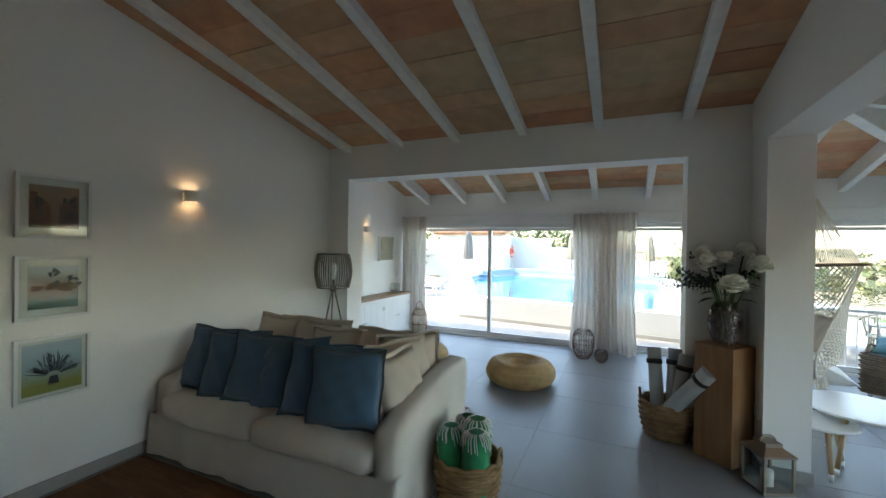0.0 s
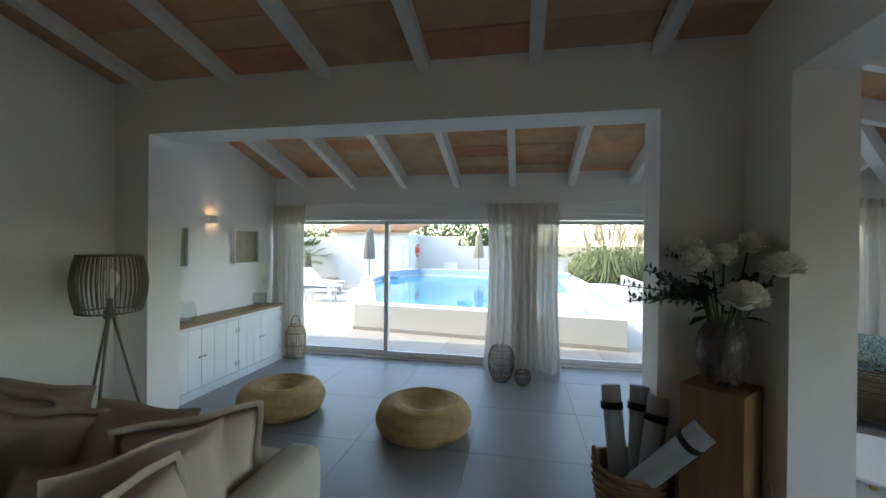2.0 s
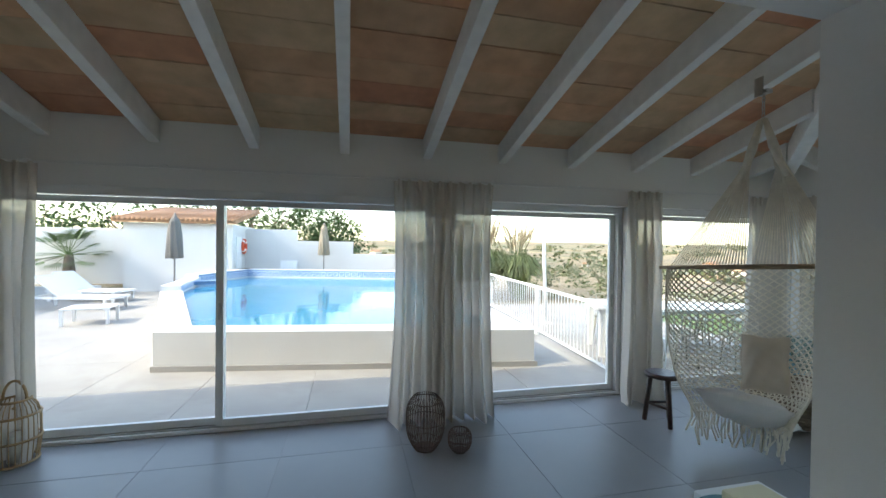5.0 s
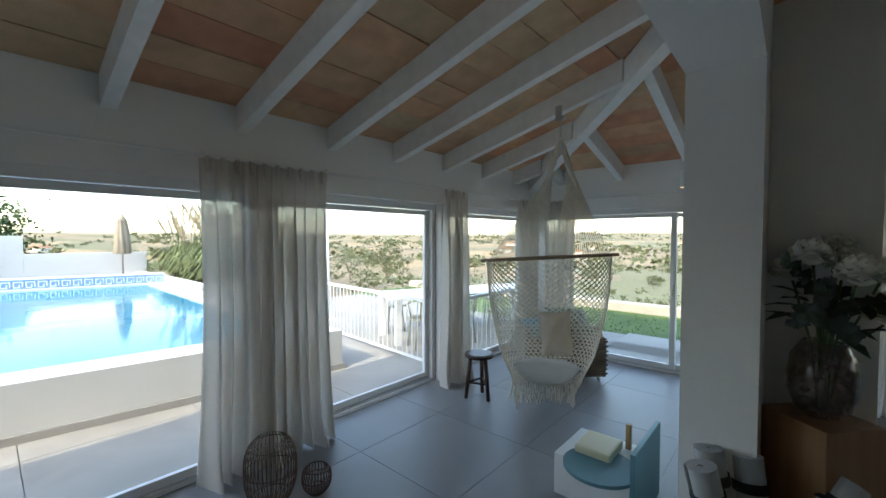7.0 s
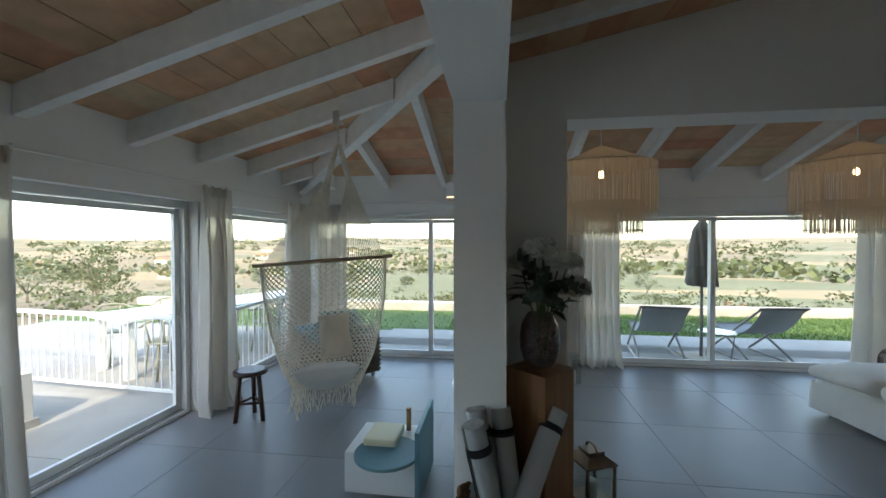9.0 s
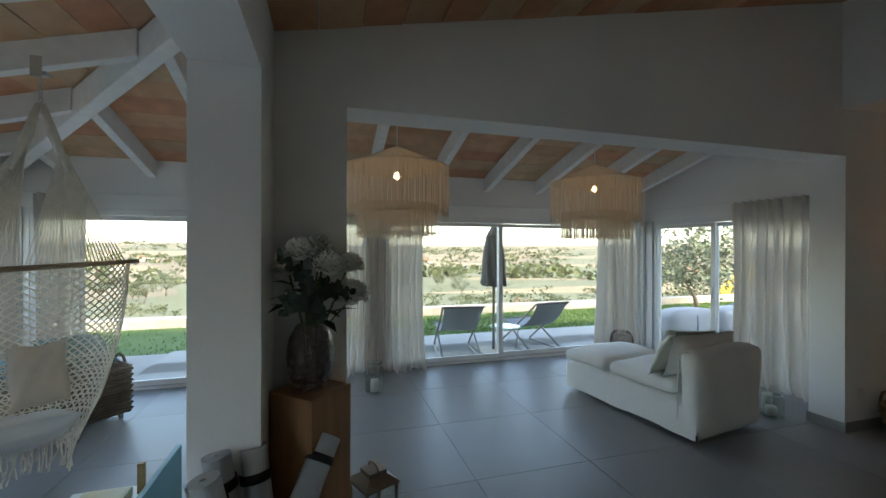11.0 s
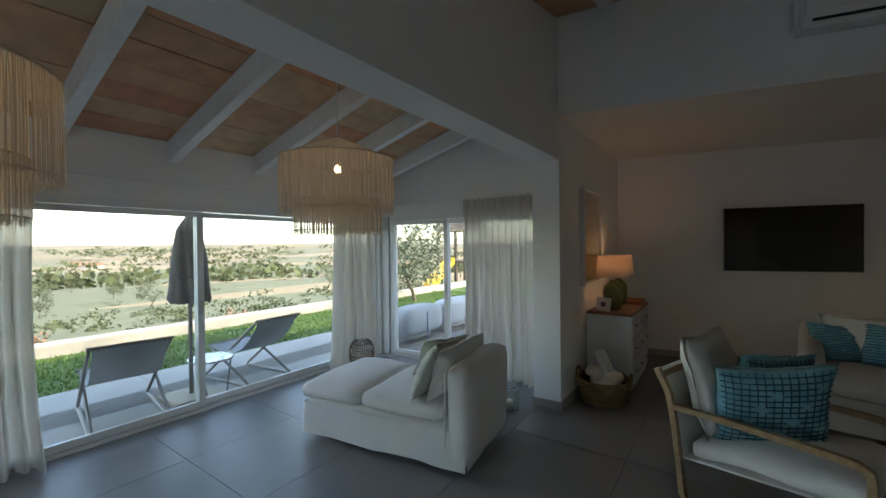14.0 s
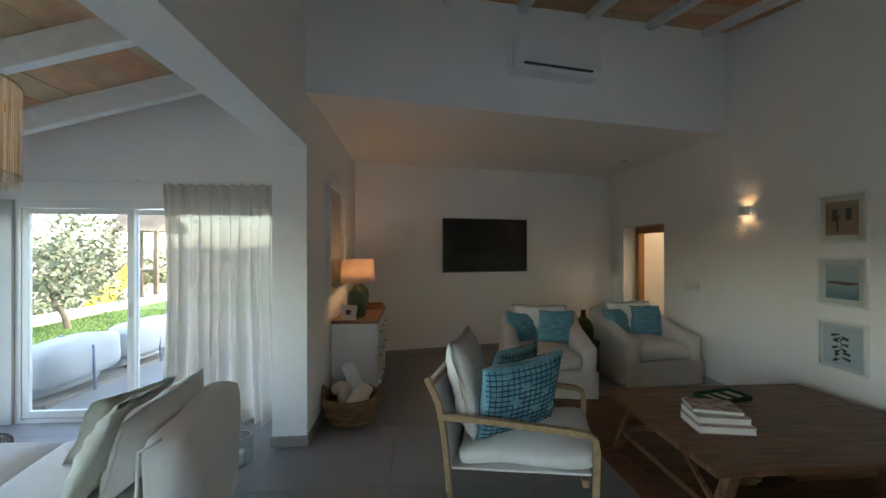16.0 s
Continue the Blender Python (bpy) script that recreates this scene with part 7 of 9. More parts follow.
WEST = lambda y, z: pose(XW + 0.001, y, z, 0, 0, -90)
GRID_Y = (-0.27, 0.28, 0.83, 1.38)
GRID_Z = (1.79, 1.29, 0.79)
KINDS = [["arch", "blue", "sea", "street"], ["sea", "blue", "arch", "village"], ["plain", "plain", "blue", "tree"]]
TEXTS = {"arch": "white-framed print of an old stone house front", "blue": "white-framed print of blue sea", "street": "white-framed painting of a narrow brown street", "sea": "white-framed print of a village on a calm bay",
         "village": "white-framed print of red-roofed houses by water", "plain": "white-framed print of an olive sprig on pale blue", "tree": "white-framed painting of a bare blue tree on green grass"}
for i, z in enumerate(GRID_Z):
    for j, y in enumerate(GRID_Y):
        k = KINDS[i][j]
        picture(k, TEXTS[k], WEST(y, z), 0.37, 0.39, 0.018, 0.045 if k not in ("plain", "tree") else 0.022, 0.028, i * 4 + j)
ALC = lambda y, z: pose(XWA + 0.001, y, z, 0, 0, -90)
picture("sand", "white box-framed picture of pale coral on sand", ALC(4.95, 1.53), 0.46, 0.43, 0.012, 0.0, 0.045, 21)
picture("sand", "white box-framed picture of pale coral on sand", ALC(6.12, 1.54), 0.46, 0.43, 0.012, 0.0, 0.045, 22)
picture("dry", "large white box frame with a pale woven panel above the chest", pose(XE0 - 0.001, -1.62, 1.66, 0, 0, 90), 0.75, 1.06, 0.02, 0.02, 0.05, 23)


# ---------- wall lamps ----------
def sconce(m, label="small white up-and-down wall lamp, lit"):
    s = thing("wall_lamp", label, "wall lamp", m, "wall lamps")
    bm = bmesh.new()
    n = 20
    outer = [(-0.06 * math.cos(math.pi * i / n), 0.075 * math.sin(math.pi * i / n) + 0.022) for i in range(n + 1)]
    inner = [(x * 0.94, (y - 0.022) * 0.94 + 0.022) for x, y in outer]
    for a, b in ((outer, inner),):
        lo, hi, li, hh = ([bm.verts.new((x, y, z)) for x, y in q] for q, z in ((a, -0.045), (a, 0.045), (b, -0.045), (b, 0.045)))
        for i in range(n):
            bm.faces.new((lo[i], lo[i + 1], hi[i + 1], hi[i])); bm.faces.new((li[i + 1], li[i], hh[i], hh[i + 1]))
            bm.faces.new((lo[i + 1], lo[i], li[i], li[i + 1])); bm.faces.new((hi[i], hi[i + 1], hh[i + 1], hh[i]))
    part("shade", bm, M_PLAST, s, smooth=False)
    part("back_plate", boxed((-0.06, 0.06, 0.0, 0.018, -0.045, 0.045)), M_PLAST, s)
    bm = bmesh.new()
    lathe(bm, [(0.012, -0.026), (0.018, -0.012), (0.018, 0.012), (0.012, 0.026)], 12, 0, 0.055)
    part("bulb", bm, M_BULB, s, "warm lit bulb", smooth=True)
    la = new("wall_lamp_light", bpy.data.lights.new("wall_lamp_light", "POINT"))
    la.data.energy, la.data.color, la.data.shadow_soft_size = 0.22, (1.0, 0.52, 0.26), 0.02
    la.parent = s
    la.location = (0, 0.055, 0.0)
    return s


sconce(pose(XW + 0.001, 2.24, 1.96, 0, 0, -90))
sconce(pose(XW + 0.001, -1.17, 1.93, 0, 0, -90))
sconce(pose(XWA + 0.001, 5.54, 1.85, 0, 0, -90))
sconce(pose(1.36, YH1 + 0.001, 1.95, 0, 0, 0))


# ---------- pendant lamps ----------
def pendant(x, y):
    top = roof_e(x) - 0.19
    p = thing("pendant_lamp", "large two-tier pendant lamp with a raffia fringe", "pendant lamp", pose(x, y, 0), "fringed pendant lamps")
    r = random.Random(int(y * 10))
    for nm, R, z0, z1 in (("upper_fringe", 0.45, 1.85, 2.28), ("lower_fringe", 0.345, 1.68, 1.95)):
        bm = bmesh.new()
        n = int(2 * math.pi * R / 0.0080)
        for k in range(n):
            a = 2 * math.pi * (k + r.uniform(-0.3, 0.3)) / n
            rr = R + r.uniform(-0.008, 0.008)
            w = 0.0030
            zb = z0 + r.uniform(-0.018, 0.014)
            ca, sa_ = math.cos(a), math.sin(a)
            ta = Vector((-sa_, ca, 0)) * w
            sway = r.uniform(-0.01, 0.01)
            q = [Vector((rr * ca, rr * sa_, z1)), Vector((rr * ca * 1.004, rr * sa_ * 1.004, (z0 + z1) / 2)) + Vector((-sa_, ca, 0)) * sway, Vector((rr * ca, rr * sa_, zb)) + Vector((-sa_, ca, 0)) * sway]
            vs = [[bm.verts.new(c - ta), bm.verts.new(c + ta)] for c in q]
            for u, v in zip(vs, vs[1:]):
                bm.faces.new((u[0], u[1], v[1], v[0]))
        f = part(nm, bm, M_FRINGE, p, "hanging raffia strands")
        tagged(f, kind="stuff")
        for z in (z1, z0 + 0.03):
            bm = bmesh.new()
            tube(bm, [(R * math.cos(a), R * math.sin(a), z) for a in [2 * math.pi * i / 48 for i in range(48)]], 0.006 if z == z1 else 0.004, 6, close=True)
            part("hoop", bm, M_FRINGE, p, "bound raffia hoop", smooth=True)
    for k in range(8):
        a = 2 * math.pi * k / 8
        bm = bmesh.new()
        tube(bm, [(0.45 * math.cos(a), 0.45 * math.sin(a), 2.28), (0.03 * math.cos(a), 0.03 * math.sin(a), 2.46)], 0.004, 5)
        part("cord", bm, M_FRINGE, p)
    bm = bmesh.new()
    lathe(bm, [(0.45, 2.28), (0.26, 2.36), (0.04, 2.46)], 48, cap=False)
    part("crown", bm, M_FRINGE, p, "shallow conical raffia cover", smooth=True)
    bm = bmesh.new()
    tube(bm, [(0, 0, 2.46), (0, 0, roof_e(x) + 0.02)], 0.005, 6)
    part("flex", bm, M_PLAST, p, "white flex")
    bm = bmesh.new()
    lathe(bm, [(0.02, 2.24), (0.02, 2.45)], 14)
    part("socket", bm, M_PLAST, p)
    bm = bmesh.new()
    lathe(bm, [(0.012, 2.24), (0.024, 2.225), (0.030, 2.207), (0.022, 2.187), (0.004, 2.179)], 16)
    part("bulb", bm, M_BULB, p, "warm lit bulb", smooth=True)
    la = new("pendant_light", bpy.data.lights.new("pendant_light", "POINT"))
    la.data.energy, la.data.color, la.data.shadow_soft_size = 0.2, (1.0, 0.66, 0.36), 0.03
    la.parent = p
    la.location = (0, 0, 2.12)


pendant(2.50, 3.085)
pendant(2.65, 0.94)


# ---------- tripod floor lamp ----------
def tripod_lamp(x, y):
    t = thing("floor_lamp", "taupe tripod floor lamp with a slatted drum shade", "floor lamp", pose(x, y, 0))
    for k in range(3):
        a = math.radians(-60 + 120 * k)
        bm = bmesh.new()
        tube(bm, [(0.012 * math.cos(a), 0.012 * math.sin(a), 1.10), (0.27 * math.cos(a), 0.27 * math.sin(a), 0.006)], 0.009, 8)
        part("leg", bm, M_LAMPM, t, smooth=True)
    bm = bmesh.new()
    lathe(bm, [(0.035, 1.07), (0.035, 1.12), (0.015, 1.13), (0.015, 1.20)], 16)
    part("collar", bm, M_LAMPM, t, smooth=True)

    def rad(v):
        return 0.205 * (0.80 + 0.20 * math.sin(math.pi * (0.08 + 0.84 * v)))
    for k in range(44):
        a = 2 * math.pi * k / 44
        ca, sa_ = math.cos(a), math.sin(a)
        bm = bmesh.new()
        for v0, v1 in zip([i / 8 for i in range(8)], [i / 8 for i in range(1, 9)]):
            q = []
            for v in (v0, v1):
                R, z = rad(v), 1.115 + 0.365 * v
                for dr in (0, 0.012):
                    for dt in (-0.002, 0.002):
                        q.append(bm.verts.new(((R - dr) * ca - dt * sa_, (R - dr) * sa_ + dt * ca, z)))
            for f in ((0, 1, 5, 4), (2, 6, 7, 3), (0, 4, 6, 2), (1, 3, 7, 5)):
                bm.faces.new([q[i] for i in f])
        part("slat", bm, M_LAMPM, t)
    for z, R in ((1.115, 0.172), (1.48, 0.172)):
        bm = bmesh.new()
        tube(bm, [(R * math.cos(a), R * math.sin(a), z) for a in [2 * math.pi * i / 40 for i in range(40)]], 0.006, 6, close=True)
        part("ring", bm, M_LAMPM, t, smooth=True)
    bm = bmesh.new()
    lathe(bm, [(0.018, 1.20), (0.02, 1.25), (0.045, 1.31), (0.047, 1.34), (0.03, 1.38), (0.005, 1.39)], 16)
    part("bulb", bm, M_PLAST, t, "unlit white bulb", smooth=True)
    return t


tripod_lamp(-2.50, 3.64)

# toys behind the sofa
M_RED, M_YEL, M_TOYG, M_TOYB = (mat(n, c, 0.4, var=0.03) for n, c in (("red_plastic", (0.50, 0.02, 0.02)), ("yellow_plastic", (0.62, 0.36, 0.02)), ("green_plastic", (0.03, 0.25, 0.05)), ("blue_plastic", (0.03, 0.05, 0.25))))
rr = random.Random(8)
for n, (x, y, m_, w) in enumerate(((-2.28, 3.58, M_YEL, 0.07), (-2.00, 3.42, M_RED, 0.06), (-2.28, 3.34, M_TOYG, 0.05), (-2.18, 3.56, M_RED, 0.09), (-2.28, 3.23, M_TOYB, 0.06), (-2.08, 3.49, M_YEL, 0.05))):
    b = thing("toy_brick", "large plastic toy brick on the floor", "toy", pose(x, y, 0, 0, 0, rr.uniform(0, 90)), "toy bricks")
    part("block", boxed((-w, w, -w / 2, w / 2, 0, 0.065)), m_, b, bevel=0.003)
    for sx in (-0.5, 0.5):
        bm = bmesh.new()
        lathe(bm, [(0.018, 0.063), (0.018, 0.08)], 14, sx * w, 0)
        part("stud", bm, m_, b)
for n, (x, y, m_) in enumerate(((-2.28, 3.58, M_RED), (-2.00, 3.42, M_YEL))):
    solid("toy_brick", boxed((-0.05, 0.05, -0.03, 0.03, 0, 0.065)), m_, "plastic toy brick stacked on another", "toy", group="toy bricks", bevel=0.003, m=pose(x, y, 0.081, 0, 0, 30 * n))
basket(-2.44, 3.32, 0.18, 0.21, 0.32, M_SEAGR, "seagrass basket under a toy bag", 13, 0.022, handles=False)
for k, m_ in enumerate((M_TOYG, M_YEL, M_RED, M_TOYB, M_YEL, M_TOYG)):
    solid("toy_brick", boxed((-0.065, 0.065, -0.034, 0.034, 0, 0.060)), m_, "plastic toy brick stacked in a small tower", "toy", group="toy bricks", bevel=0.003, m=pose(-2.14, 3.34, 0.0605 * k, 0, 0, 20 + 3 * k))
for k, m_ in enumerate((M_RED, M_YEL, M_YEL, M_YEL, M_RED, M_YEL)):
    solid("toy_brick", boxed((-0.05, 0.05, -0.034, 0.034, 0, 0.060)), m_, "plastic toy brick stacked in a small tower", "toy", group="toy bricks", bevel=0.003, m=pose(-2.40, 3.46, 0.0605 * k, 0, 0, -10 + 4 * k))
tb = thing("toy_bag", "soft fabric toy bag in blue and green", "bag", pose(-2.44, 3.32, 0.335, 0, 0, 6))
softpart("body", tb, M_TOYB, -0.34, 0.36, -0.16, 0.16, 0, 0.22, r=0.05, puff=0.02)
softpart("lining", tb, M_TOYG, -0.30, 0.30, -0.11, 0.11, 0.205, 0.235, r=0.02, puff=0.01)
bm = bmesh.new()
tube(bm, [(0.10 * math.cos(a), 0, 0.235 + 0.10 * math.sin(a)) for a in [math.pi * i / 12 for i in range(13)]], 0.008, 6)
part("handle", bm, M_CANE, tb, smooth=True)
solid("toy_box", boxed((-0.17, 0.17, -0.02, 0.02, 0, 0.34)), M_GREYP, "thin dark grey folder leaning near the wall", "box", bevel=0.003, m=pose(-2.50, 3.90, 0, -14, 0, 6))


# ---------- hammock chair ----------
def hammock_chair():
    A, B = Vector((1.96, 6.05, 1.41)), Vector((2.48, 5.07, 1.475))
    hook = Vector((2.13, 5.40, 2.60))
    d = (B - A).normalized()
    back = Vector((-d.y, d.x, 0)).normalized()      # away from the sitter's knees
    if back.x < 0:
        back = -back
    c = (A + B) / 2
    h = thing("hammock_chair", "cream macrame hammock chair hanging from a rafter", "hanging chair", pose(0, 0, 0))
    bm = bmesh.new()
    tube(bm, [A - d * 0.06, c, B + d * 0.06], [0.016, 0.02, 0.016], 10)
    part("spreader_bar", bm, M_BAR, h, "wooden spreader bar", smooth=True)
    rg = random.Random(3)
    apex = hook - Vector((0, 0, 0.12))
    for s in (-1, 1):
        for k in range(26):
            bm = bmesh.new()
            t = 0.02 + 0.46 * k / 25
            p = A.lerp(B, t if s < 0 else 1 - t)
            kn = apex + d * (0.035 * s) - Vector((0, 0, 0.14))
            kn2 = kn + d * 0.10 * s * (1 - k / 40) - Vector((0, 0, 0.22))
            tube(bm, [apex, kn, kn2 + back * rg.uniform(-0.012, 0.012), p], [0.006, 0.005, 0.004, 0.0036], 4)
            part("cord", bm, M_NET, h)
    bm = bmesh.new()
    for s in (-1, 1):
        tube(bm, [apex + d * 0.01 * s, apex + d * 0.06 * s - Vector((0, 0, 0.2)), apex + d * 0.13 * s - Vector((0, 0, 0.42))], [0.014, 0.03, 0.012], 8)
    part("binding", bm, M_NET, h, "wrapped cord loops", smooth=True)
    bm = bmesh.new()
    z0 = hook.z - 0.10
    for k in range(7):
        pts = [hook + Vector(((0.010 if k % 2 else 0) * math.cos(a) , (0 if k % 2 else 0.010) * math.cos(a), 0.06 - 0.026 * k + 0.018 * math.sin(a))) for a in [2 * math.pi * i / 10 for i in range(10)]]
        tube(bm, pts, 0.003, 5, close=True)
    part("chain", bm, M_STEEL, h, "short steel chain", smooth=True)
    bm = bmesh.new()
    box(bm, hook.x - 0.026, hook.x + 0.026, hook.y - 0.04, hook.y + 0.04, hook.z + 0.05, hook.z + 0.075)
    box(bm, hook.x - 0.046, hook.x - 0.041, hook.y - 0.03, hook.y + 0.03, hook.z + 0.03, hook.z + 0.16)
    part("bracket", bm, M_STEEL, h, "steel mounting bracket")
    # net: a sling open to the front, gathered under the seat
    U, V = 72, 66
    half = (B - A).length / 2

    def place(u, v):
        a = math.pi * (u - 0.5)                      # -90 to 90 degrees round the back
        drop = 1.17 * v
        wide = half * (1.0 - 0.42 * v ** 0.9)
        deep = 0.03 + 0.30 * math.sin(min(1, v * 1.2) * math.pi / 2)
        e, f = math.sin(a), math.cos(a)
        fwd = -0.26 * math.sin(min(1, v * 1.1) * math.pi / 2) * (abs(e) ** 2)
        p = c + d * (wide * e * (1 + 0.10 * math.sin(math.pi * v))) + back * (deep * f + fwd) - Vector((0, 0, drop * (1 - 0.12 * abs(e) ** 2)))
        if v > 0.80:
            k = (v - 0.80) / 0.20
            p = p.lerp(c + back * (0.10 * f - 0.12) + d * (0.26 * e) - Vector((0, 0, drop * 1.0)), 0.8 * k * k)
        return p
    pts = [[place(i / U, j / V) for j in range(V + 1)] for i in range(U + 1)]
    bm = bmesh.new()

    def strand(seq, r=0.0055):
        tube(bm, seq, r, 4)
    for k in range(-V, U + 1, 3):
        for sgn in (1, -1):
            seq = []
            for j in range(V + 1):
                i = k + j if sgn > 0 else U - k - j
                if 0 <= i <= U:
                    seq.append(pts[i][j])
                elif seq:
                    break
            if len(seq) > 2:
                strand(seq)
    net = part("net", bm, M_NET, h, "open knotted cotton net")
    bm = bmesh.new()
    for j in range(int(V * 0.60), V, 2):
        strand([pts[i][j] for i in range(0, U + 1, 2)], 0.0055)
    for i in (0, U):
        tube(bm, pts[i], 0.008, 6)
    part("dense_weave", bm, M_NET, h, "closely woven seat rows")
    bm = bmesh.new()
    for k in range(64):
        i = k % (U + 1)
        b = pts[i][V] if k % 2 else pts[i][V - 3]
        l = rg.uniform(0.14, 0.22)
        tube(bm, [b, b + Vector((rg.uniform(-0.015, 0.015), rg.uniform(-0.015, 0.015), -l * 0.5)), b + Vector((rg.uniform(-0.03, 0.03), rg.uniform(-0.03, 0.03), -l))], [0.004, 0.005, 0.007], 4)
    part("fringe", bm, M_NET, h, "long knotted fringe under the seat")
    s0 = c - Vector((0, 0, 1.04)) + back * 0.02
    cushion("large white square cushion on the hammock seat", M_WHITEC, s0.x - back.x * 0.22, s0.y - back.y * 0.22, s0.z + 0.10, 0.58, 0.58, 0.20, math.degrees(math.atan2(d.y, d.x)), 62 + 180, 0, 2, "hammock cushions")
    cushion("small cream cushion standing at the hammock back", M_BEIGE, s0.x + back.x * 0.06 + d.x * 0.1, s0.y + back.y * 0.06 + d.y * 0.1, s0.z + 0.12, 0.28, 0.40, 0.10, math.degrees(math.atan2(d.y, d.x)) + 180, 14, 4, 1, "hammock cushions")


hammock_chair()


# ---------- stool ----------
st = thing("stool", "small dark wooden three-legged stool with a patterned seat", "stool", pose(2.10, 6.24, 0, 0, 0, 20))
bm = bmesh.new()
lathe(bm, [(0.13, 0.415), (0.145, 0.42), (0.148, 0.44), (0.14, 0.45), (0.0, 0.451)], 36)
part("seat", bm, M_DARKW, st, smooth=True)
bm = bmesh.new()
lathe(bm, [(0.12, 0.451), (0.12, 0.4535)], 30)
part("seat_inlay", bm, mat("mottled_inlay", (0.14, 0.12, 0.13), 0.4, var=0.3, scale=30.0, alt=(0.06, 0.05, 0.07), alt_scale=18.0), st, "mottled inlay disc")
for k in range(3):
    a = math.radians(120 * k)
    bm = bmesh.new()
    tube(bm, [(0.09 * math.cos(a), 0.09 * math.sin(a), 0.42), (0.135 * math.cos(a), 0.135 * math.sin(a), 0)], [0.022, 0.02], 10)
    part("leg", bm, M_DARKW, st, smooth=True)
    b = math.radians(120 * (k + 1))
    bm = bmesh.new()
    tube(bm, [(0.118 * math.cos(a), 0.118 * math.sin(a), 0.16), (0.118 * math.cos(b), 0.118 * math.sin(b), 0.16)], 0.012, 8)
    part("stretcher", bm, M_DARKW, st, smooth=True)


# ---------- wicker trolley ----------
def wicker_trolley():
    w, d, h = 0.78, 0.48, 0.42
    t = thing("wicker_trunk", "grey wicker trunk on castors filled with cushions", "basket", pose(3.28, 5.86, 0, 0, 0, -45))
    bm = bmesh.new()
    rows, r = 17, 0.011
    per = []
    n = 30
    for i in range(n):
        per.append((-w / 2 + w * i / n, -d / 2))
    for i in range(18):
        per.append((w / 2, -d / 2 + d * i / 18))
    for i in range(n):
        per.append((w / 2 - w * i / n, d / 2))
    for i in range(18):
        per.append((-w / 2, d / 2 - d * i / 18))
    for k in range(rows):
        z = 0.075 + (h - 0.02) * k / (rows - 1)
        pts = []
        for i, (x, y) in enumerate(per):
            o = 0.007 * (1 if (i + k) % 2 else -1)
            pts.append((x * (1 + 2 * o / w), y * (1 + 2 * o / d), z + 0.05 * (x / w) ** 2 * (k / rows) ** 2))
        tube(bm, pts, r, 5, close=True)
    part("weave", bm, M_RATTAN, t, smooth=True)
    part("inner_box", boxed((-w / 2 + 0.02, w / 2 - 0.02, -d / 2 + 0.02, d / 2 - 0.02, 0.07, 0.32)), M_RATTAN, t)
    for sx in (-1, 1):
        bm = bmesh.new()
        tube(bm, [(sx * (w / 2 + 0.01), 0.10 * math.cos(a), h + 0.05 + 0.09 * math.sin(a)) for a in [math.pi * i / 12 for i in range(13)]], 0.013, 7)
        part("handle", bm, M_RATTAN, t, smooth=True)
        for sy in (-1, 1):
            bm = bmesh.new()
            tube(bm, [(sx * (w / 2 - 0.06) - 0.011, sy * (d / 2 - 0.06), 0.03), (sx * (w / 2 - 0.06) + 0.011, sy * (d / 2 - 0.06), 0.03)], 0.03, 14)
            box(bm, sx * (w / 2 - 0.06) - 0.02, sx * (w / 2 - 0.06) + 0.02, sy * (d / 2 - 0.06) - 0.02, sy * (d / 2 - 0.06) + 0.02, 0.05, 0.075)
            part("castor", bm, M_STEEL, t, "small castor wheel")


wicker_trolley()
cushion("green chequered cushion lying in the wicker trunk", M_TEAL, 3.14, 5.96, 0.47, 0.44, 0.40, 0.13, -33, -70, 0, 1, "trunk cushions")
M_CHECK = mat("green_checked_cotton", (0.03, 0.11, 0.08), 0.95, var=0.3, scale=60.0, alt=(0.45, 0.50, 0.46), alt_scale=70.0)
cushion("green chequered cushion heaped in the wicker trunk", M_CHECK, 3.38, 5.74, 0.50, 0.50, 0.44, 0.15, -33, -58, 6, 2, "trunk cushions")

# ---------- white round tables ----------
M_WTOP = mat("white_satin_lacquer", (0.80, 0.80, 0.80), 0.3, var=0.01)
M_BEECH = mat("beech", (0.52, 0.34, 0.18), 0.5, var=0.1, scale=6.0, stretch=(9, 9, 1))


def round_table(x, y, r, h, label, ell=1.0, rz=0):
    t = thing("coffee_table", label, "table", pose(x, y, 0, 0, 0, rz), "nest of white tables")
    bm = bmesh.new()
    lathe(bm, [(r - 0.012, h - 0.022), (r, h - 0.012), (r, h - 0.004), (r - 0.006, h), (0.0, h)], 56)
    for v in bm.verts:
        v.co.y *= ell
    part("tabletop", bm, M_WTOP, t, smooth=False)
    for k in range(3):
        a = math.radians(90 + 120 * k)
        bm = bmesh.new()
        tube(bm, [(r * 0.55 * math.cos(a), r * 0.55 * math.sin(a) * ell, h - 0.02), (r * 0.86 * math.cos(a), r * 0.86 * math.sin(a) * ell, 0.05)], [0.019, 0.015], 10)
        leg = part("leg", bm, M_BEECH, t, smooth=True)
        bm = bmesh.new()
        tube(bm, [(r * 0.86 * math.cos(a), r * 0.86 * math.sin(a) * ell, 0.05), (r * 0.88 * math.cos(a), r * 0.88 * math.sin(a) * ell, 0)], [0.015, 0.0135], 10)
        part("leg_tip", bm, M_WTOP, leg, "white-painted tip", smooth=True)


round_table(2.05, 4.02, 0.36, 0.45, "round white coffee table on splayed beech legs", 1.0, 15)
round_table(1.76, 3.88, 0.22, 0.36, "smaller round white table on splayed beech legs", 1.0, 60)

